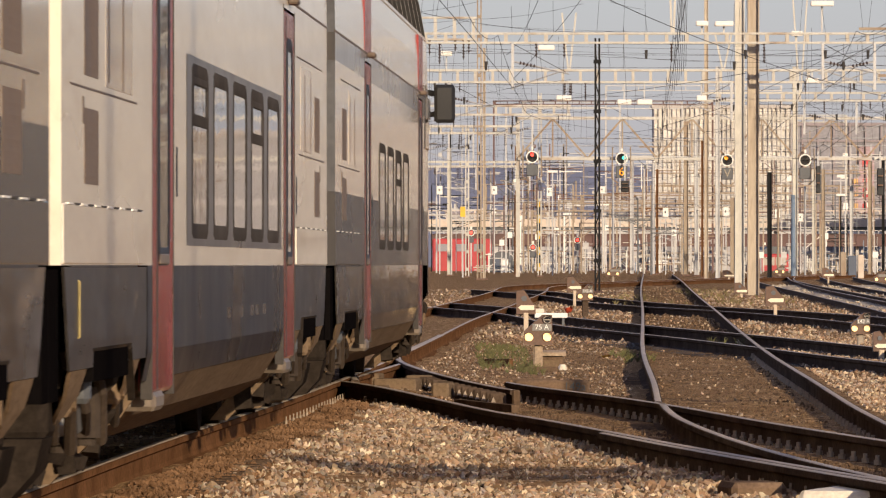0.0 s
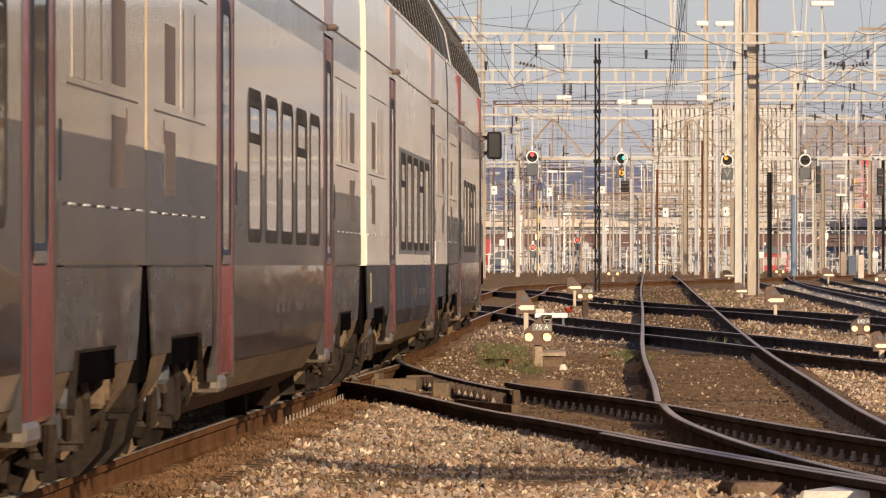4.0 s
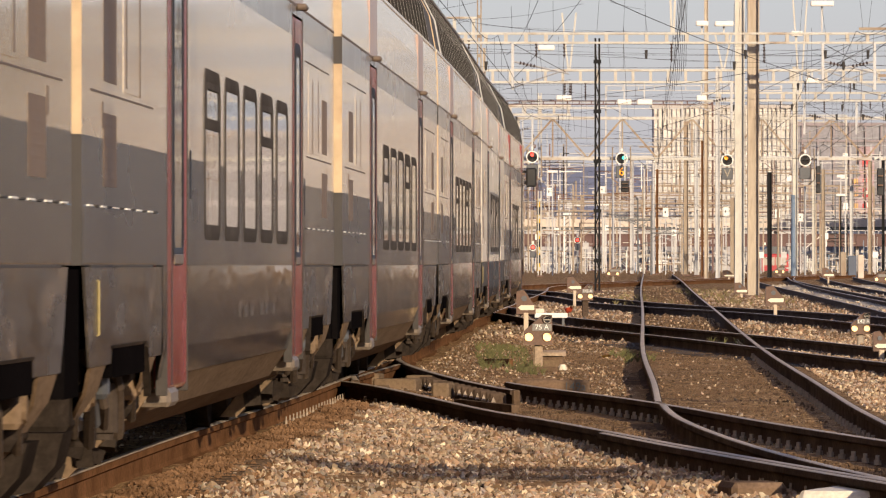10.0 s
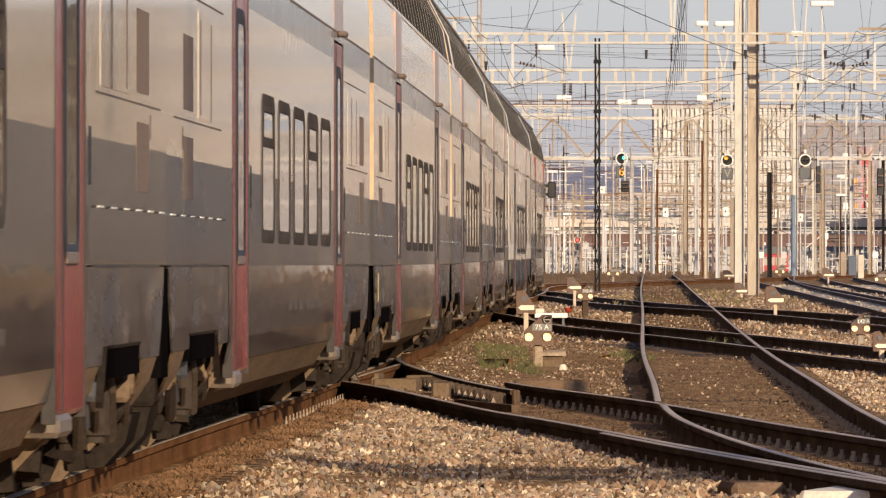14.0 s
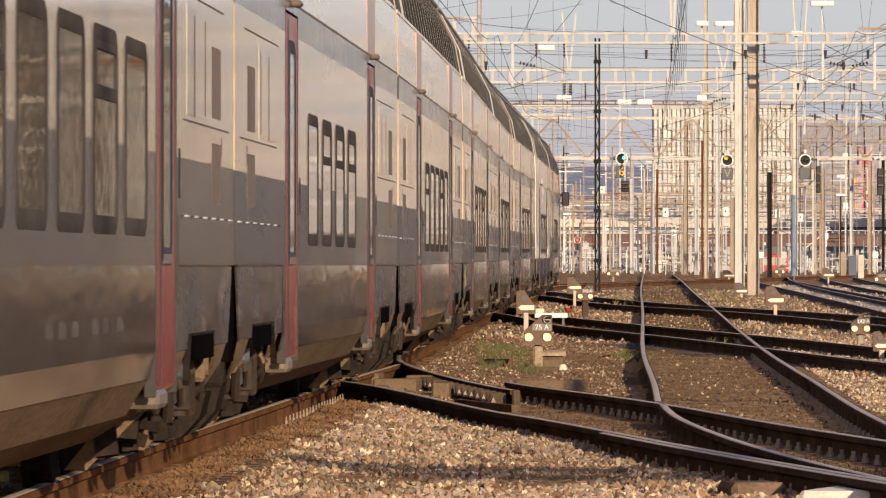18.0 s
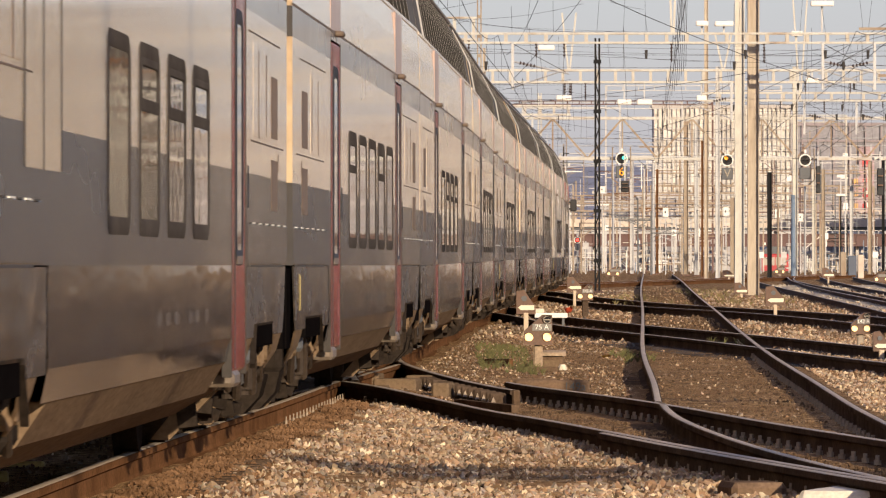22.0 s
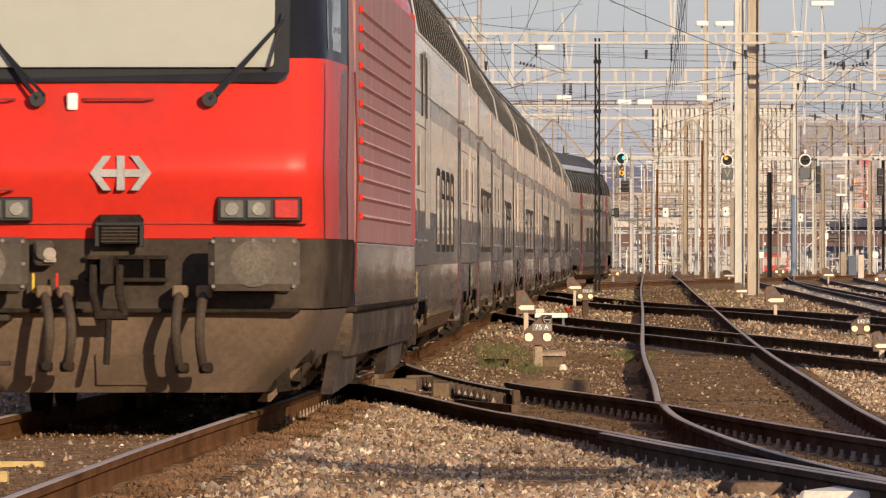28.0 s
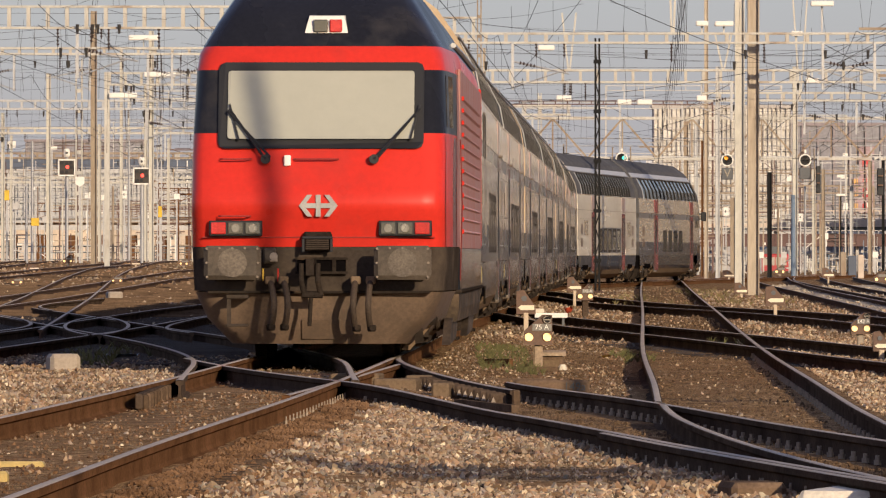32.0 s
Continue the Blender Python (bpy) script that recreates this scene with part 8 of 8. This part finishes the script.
for i in range(60):
    y = 560 + 300 * rq.random()
    edge = 784 / 16131 * y
    x = -edge + 2 * edge * rq.random()
    z = (0.8 + 8 * rq.random() ** 1.4) * y / 720 + 1
    s = thing("line_sign", Matrix.Translation((x, y, z)), "small white sign on a thin post beside the line", "sign", "small signs")
    part("plate", Shape().box(-0.17, 0.17, -0.02, 0.02, -0.2, 0.2, 0.01), rq.choice([SIGNWHITE, SIGNWHITE, FAR_WHITE]), s)
    part("post", Shape().box(-0.03, 0.03, 0.02, 0.08, lane_depth(x, y) - z, 0.3), GALV, s, "thin grey post")

# ---- overhead wires ----
def run_wire(x_of, y0, y1, h, span=55.0, r=0.007):
    """Messenger and contact wire of one track, with droppers."""
    t = thing("contact_line", Matrix(), "dark contact line with messenger wire and droppers above a track", "overhead line", "contact lines")
    low, high = [], []
    n = int((y1 - y0) / 5)
    for i in range(n + 1):
        y = y0 + (y1 - y0) * i / n
        q = (y % span) / span
        x, z = x_of(y), rise(y)
        low.append((x, y, z + h))
        high.append((x, y, z + h + 0.3 + 0.55 * (2 * q - 1) ** 2))
    part("contact_wire", Shape().tube(low, r, 4), WIRE, t)
    part("messenger_wire", Shape().tube(high, r, 4), WIRE, t)
    for i in range(1, n, 2):
        part("dropper", Shape().tube([low[i], high[i]], r * 0.5, 3), WIRE, t)
    return t


run_wire(line_x, 120, 480, 5.5)
run_wire(lambda y: float(np.interp(y, long_y, long_x)), 120, 470, 5.5)
for a, b in ((9.2, 15.0), (11.2, 18.8), (14.0, 24.0), (-8.0, -9.5), (-11.0, -15.5), (-14.0, -21.0), (-5.0, -4.0)):
    run_wire(lambda y, a=a, b=b: a + (b - a) * (y - 180) / 300, 180, 620, 5.6)
rw = random.Random(23)
# cross spans between masts, slack feeders and hangers
n_made = 0
for i in range(4000):
    (xa, ya, za, ta), (xb, yb, zb2, tb) = rw.sample(MASTS, 2)
    if n_made >= 90 or abs(ya - yb) > 90 or not 3 < abs(xa - xb) < 16 or min(ta, tb) < 5.5:
        continue
    n_made += 1
    zc = rw.uniform(0.5, 0.97) * min(ta, tb)
    wire([(xa, ya, zc), (xb, yb, zc + rw.uniform(-0.35, 0.35))], 0.006, rw.uniform(0.02, 0.15), "cross_span_wire", "dark cross-span wire sagging between the masts")
for i in range(150):
    x0, x1, y, zb, zt = rw.choice(BEAMS[:16])
    edge = 784 / 16131 * y
    x = rw.uniform(max(x0, -edge), min(x1, edge))
    w = wire([(x, y - 0.2, zb), (x + rw.uniform(-0.12, 0.12), y - 0.3, zb - rw.uniform(0.8, 3.4))], 0.006, 0, "hanger_wire", "dark hanger wire with an insulator")
    insulator(w, (x, y - 0.2, zb), rw.uniform(0.25, 0.6), 0.045)
for i in range(34):
    x0, x1, y, zb, zt = rw.choice(BEAMS[:14])
    edge = 784 / 16131 * y
    x = rw.uniform(max(x0, -edge), min(x1, edge))
    t = thing("cantilever", Matrix.Translation((x, y - 0.2, zb)), "slanting cantilever arm with insulators under a portal", "cantilever", "cantilevers")
    sx = rw.choice([-1, 1])
    part("drop_post", Shape().box(-0.04, 0.04, -0.04, 0.04, -1.3, 0.05), GALV, t)
    part("arm", Shape().tube([(0, 0, -0.5), (sx * 1.6, 0, -0.85)], 0.025, 5), GALV, t)
    part("stay", Shape().tube([(0, 0, 0), (sx * 1.5, 0, -0.8)], 0.012, 4), WIRE, t)
    part("strut", Shape().tube([(0, 0, -1.25), (sx * 1.3, 0, -0.8)], 0.022, 5), GALV, t)
    insulator(t, (sx * 0.2, 0, -0.54), 0.5, 0.06, (sx, 0, -0.22))
# feeders strung along the portals
for x0, x1, y, zb, zt in BEAMS[:13]:
    for k in range(6):
        za, zc = (rw.uniform(zb - 0.9, zt) for _ in range(2))
        wire([(x0, y, za), (x1, y, zc)], 0.006, rw.uniform(0.0, 0.2), "feeder_wire", "thin dark feeder wire strung along a portal")
# long slack feeders that cross the view
for p, q, sag in (((3.0, 200, 7.1), (18.5, 300, 6.0), 0.6), ((-3.0, 230, 8.0), (6.0, 300, 8.7), 0.4), ((1.0, 300, 6.2), (14.0, 262, 7.6), 0.3), ((8.5, 262, 7.0), (16.5, 300, 9.2), 0.3), ((-18.0, 300, 9.3), (-8.0, 330, 6.9), 0.4),
                  ((-17, 330, 8.9), (-6, 300, 6.2), 0.5), ((2.6, 230, 8.2), (2.3, 330, 8.6), 0.3), ((13, 262, 8.1), (9.6, 400, 7.1), 0.4), ((4.2, 270, 9.0), (2.2, 300, 7.0), 0.1), ((12.0, 320, 7.5), (17.0, 320, 9.6), 0.2)):
    wire([p, q], 0.009, sag, "feeder_cable", "slack dark feeder cable across the yard")
# bundles of hangers above the long track
for k in range(7):
    x = 6.7 + 0.05 * k
    wire([(x, 258 + 0.5 * k, 9.2), (x - 0.2 + 0.03 * k, 259 + 0.5 * k, 5.8 + 0.15 * k)], 0.01, 0.02, "hanger_cable", "dark bundled hanger cables")
# thin droppers between the wires, one bunch a portal
for x0, x1, y, zb, zt in BEAMS[:14]:
    edge = 784 / 16131 * y
    a, b = max(x0, -edge), min(x1, edge)
    bunch = Shape()
    for k in range(26):
        x, up = rw.uniform(a, b), rw.choice([-1, 1])
        z0 = zb if up < 0 else zt
        bunch.tube([(x, y - 0.25, z0), (x + rw.uniform(-0.15, 0.15), y - 0.25, z0 + up * rw.uniform(0.5, 2.6 if up < 0 else 1.6))], 0.0055, 3)
        if k % 4 == 0:
            bunch.disc((x, y - 0.25, z0 - 0.5), (0, 0, -1), 0.05, 0.25, 6, 0.03)
    for k in range(9):
        x, z = rw.uniform(a, b), rw.uniform(zb - 1.8, zt + 1.0)
        w2, dz = rw.uniform(0.6, 3.5), rw.uniform(-0.5, 0.5)
        bunch.tube([(x + w2 * q / 6, y - 0.3, z + dz * q / 6 - 0.12 * w2 * (q / 6) * (1 - q / 6)) for q in range(7)], 0.0055, 3)
    tagged(part("dropper_wires", bunch, WIRE), "thin dark droppers and jumper wires round a portal", "wires", kind="stuff")
# slim white struts leaning in pairs above the portals
for x, y, z1, d in ((4.45, 322, 9.9, 0.25), (14.1, 360, 11.8, 0.3), (6.5, 258, 9.5, 0.1), (9.9, 322, 9.2, 0.3), (17.0, 322, 8.6, 0.35), (13.4, 258, 8.6, 0.25)):
    z0 = hold(x, y, z1 - 1.5)[2]
    t = thing("leaning_strut", Matrix.Translation((x, y - 0.1, z0)), "pair of slim cream struts leaning together", "strut", "leaning struts")
    for sx in (-1, 1):
        part("leg", Shape().bar((sx * 0.03, 0, 0), (sx * d, 0, z1 - z0), 0.06), CREAM, t)
# mast and poles out of view on the sunny side, placed for their shadows on the train
mast(8.0, 69.8, 10.2, 0.15, "beam", CREAM, "unseen cream mast placed to shade the locomotive's front")
mast(8.2, 18.3, 11.5, 0.14, "tube", CREAM, "unseen slim cream pole placed to shade the train's side")
mast(8.1, 11.8, 11.5, 0.16, "tube", CREAM, "unseen slim cream pole placed to shade the train's side")
# a beam added out of view on the sunny side; its shadow lies across the ballast
ladder_beam(9.9, 15.5, 27.2, 6.95, 7.7, 0.45, CREAM, 0.2, "unseen cream beam added to shade the ballast", legs=(False, True), leg=0.12, batten=0.1)
# masts on the sunny side of the yard, mirrored in the train's windows
for k in range(26):
    y = 120 + 19 * k
    far_post(0.052 * y + 1 + 0.045 * y * rw.random(), y, 8 + 2 * rw.random(), rw.choice([0.08, 0.12]), rw.choice([CREAM, TAN, SLATE, RUST]), [(6.0, 2.0, 1), (7.2, 2.5, 1)], "pale post with cross arms beside the tracks")


def motions():
    for ob, behind, base in TRAIN:
        walk(ob, [(t, vehicle_pose(t, behind, base)) for t in np.arange(0, 32.01, 0.8)])


motions()
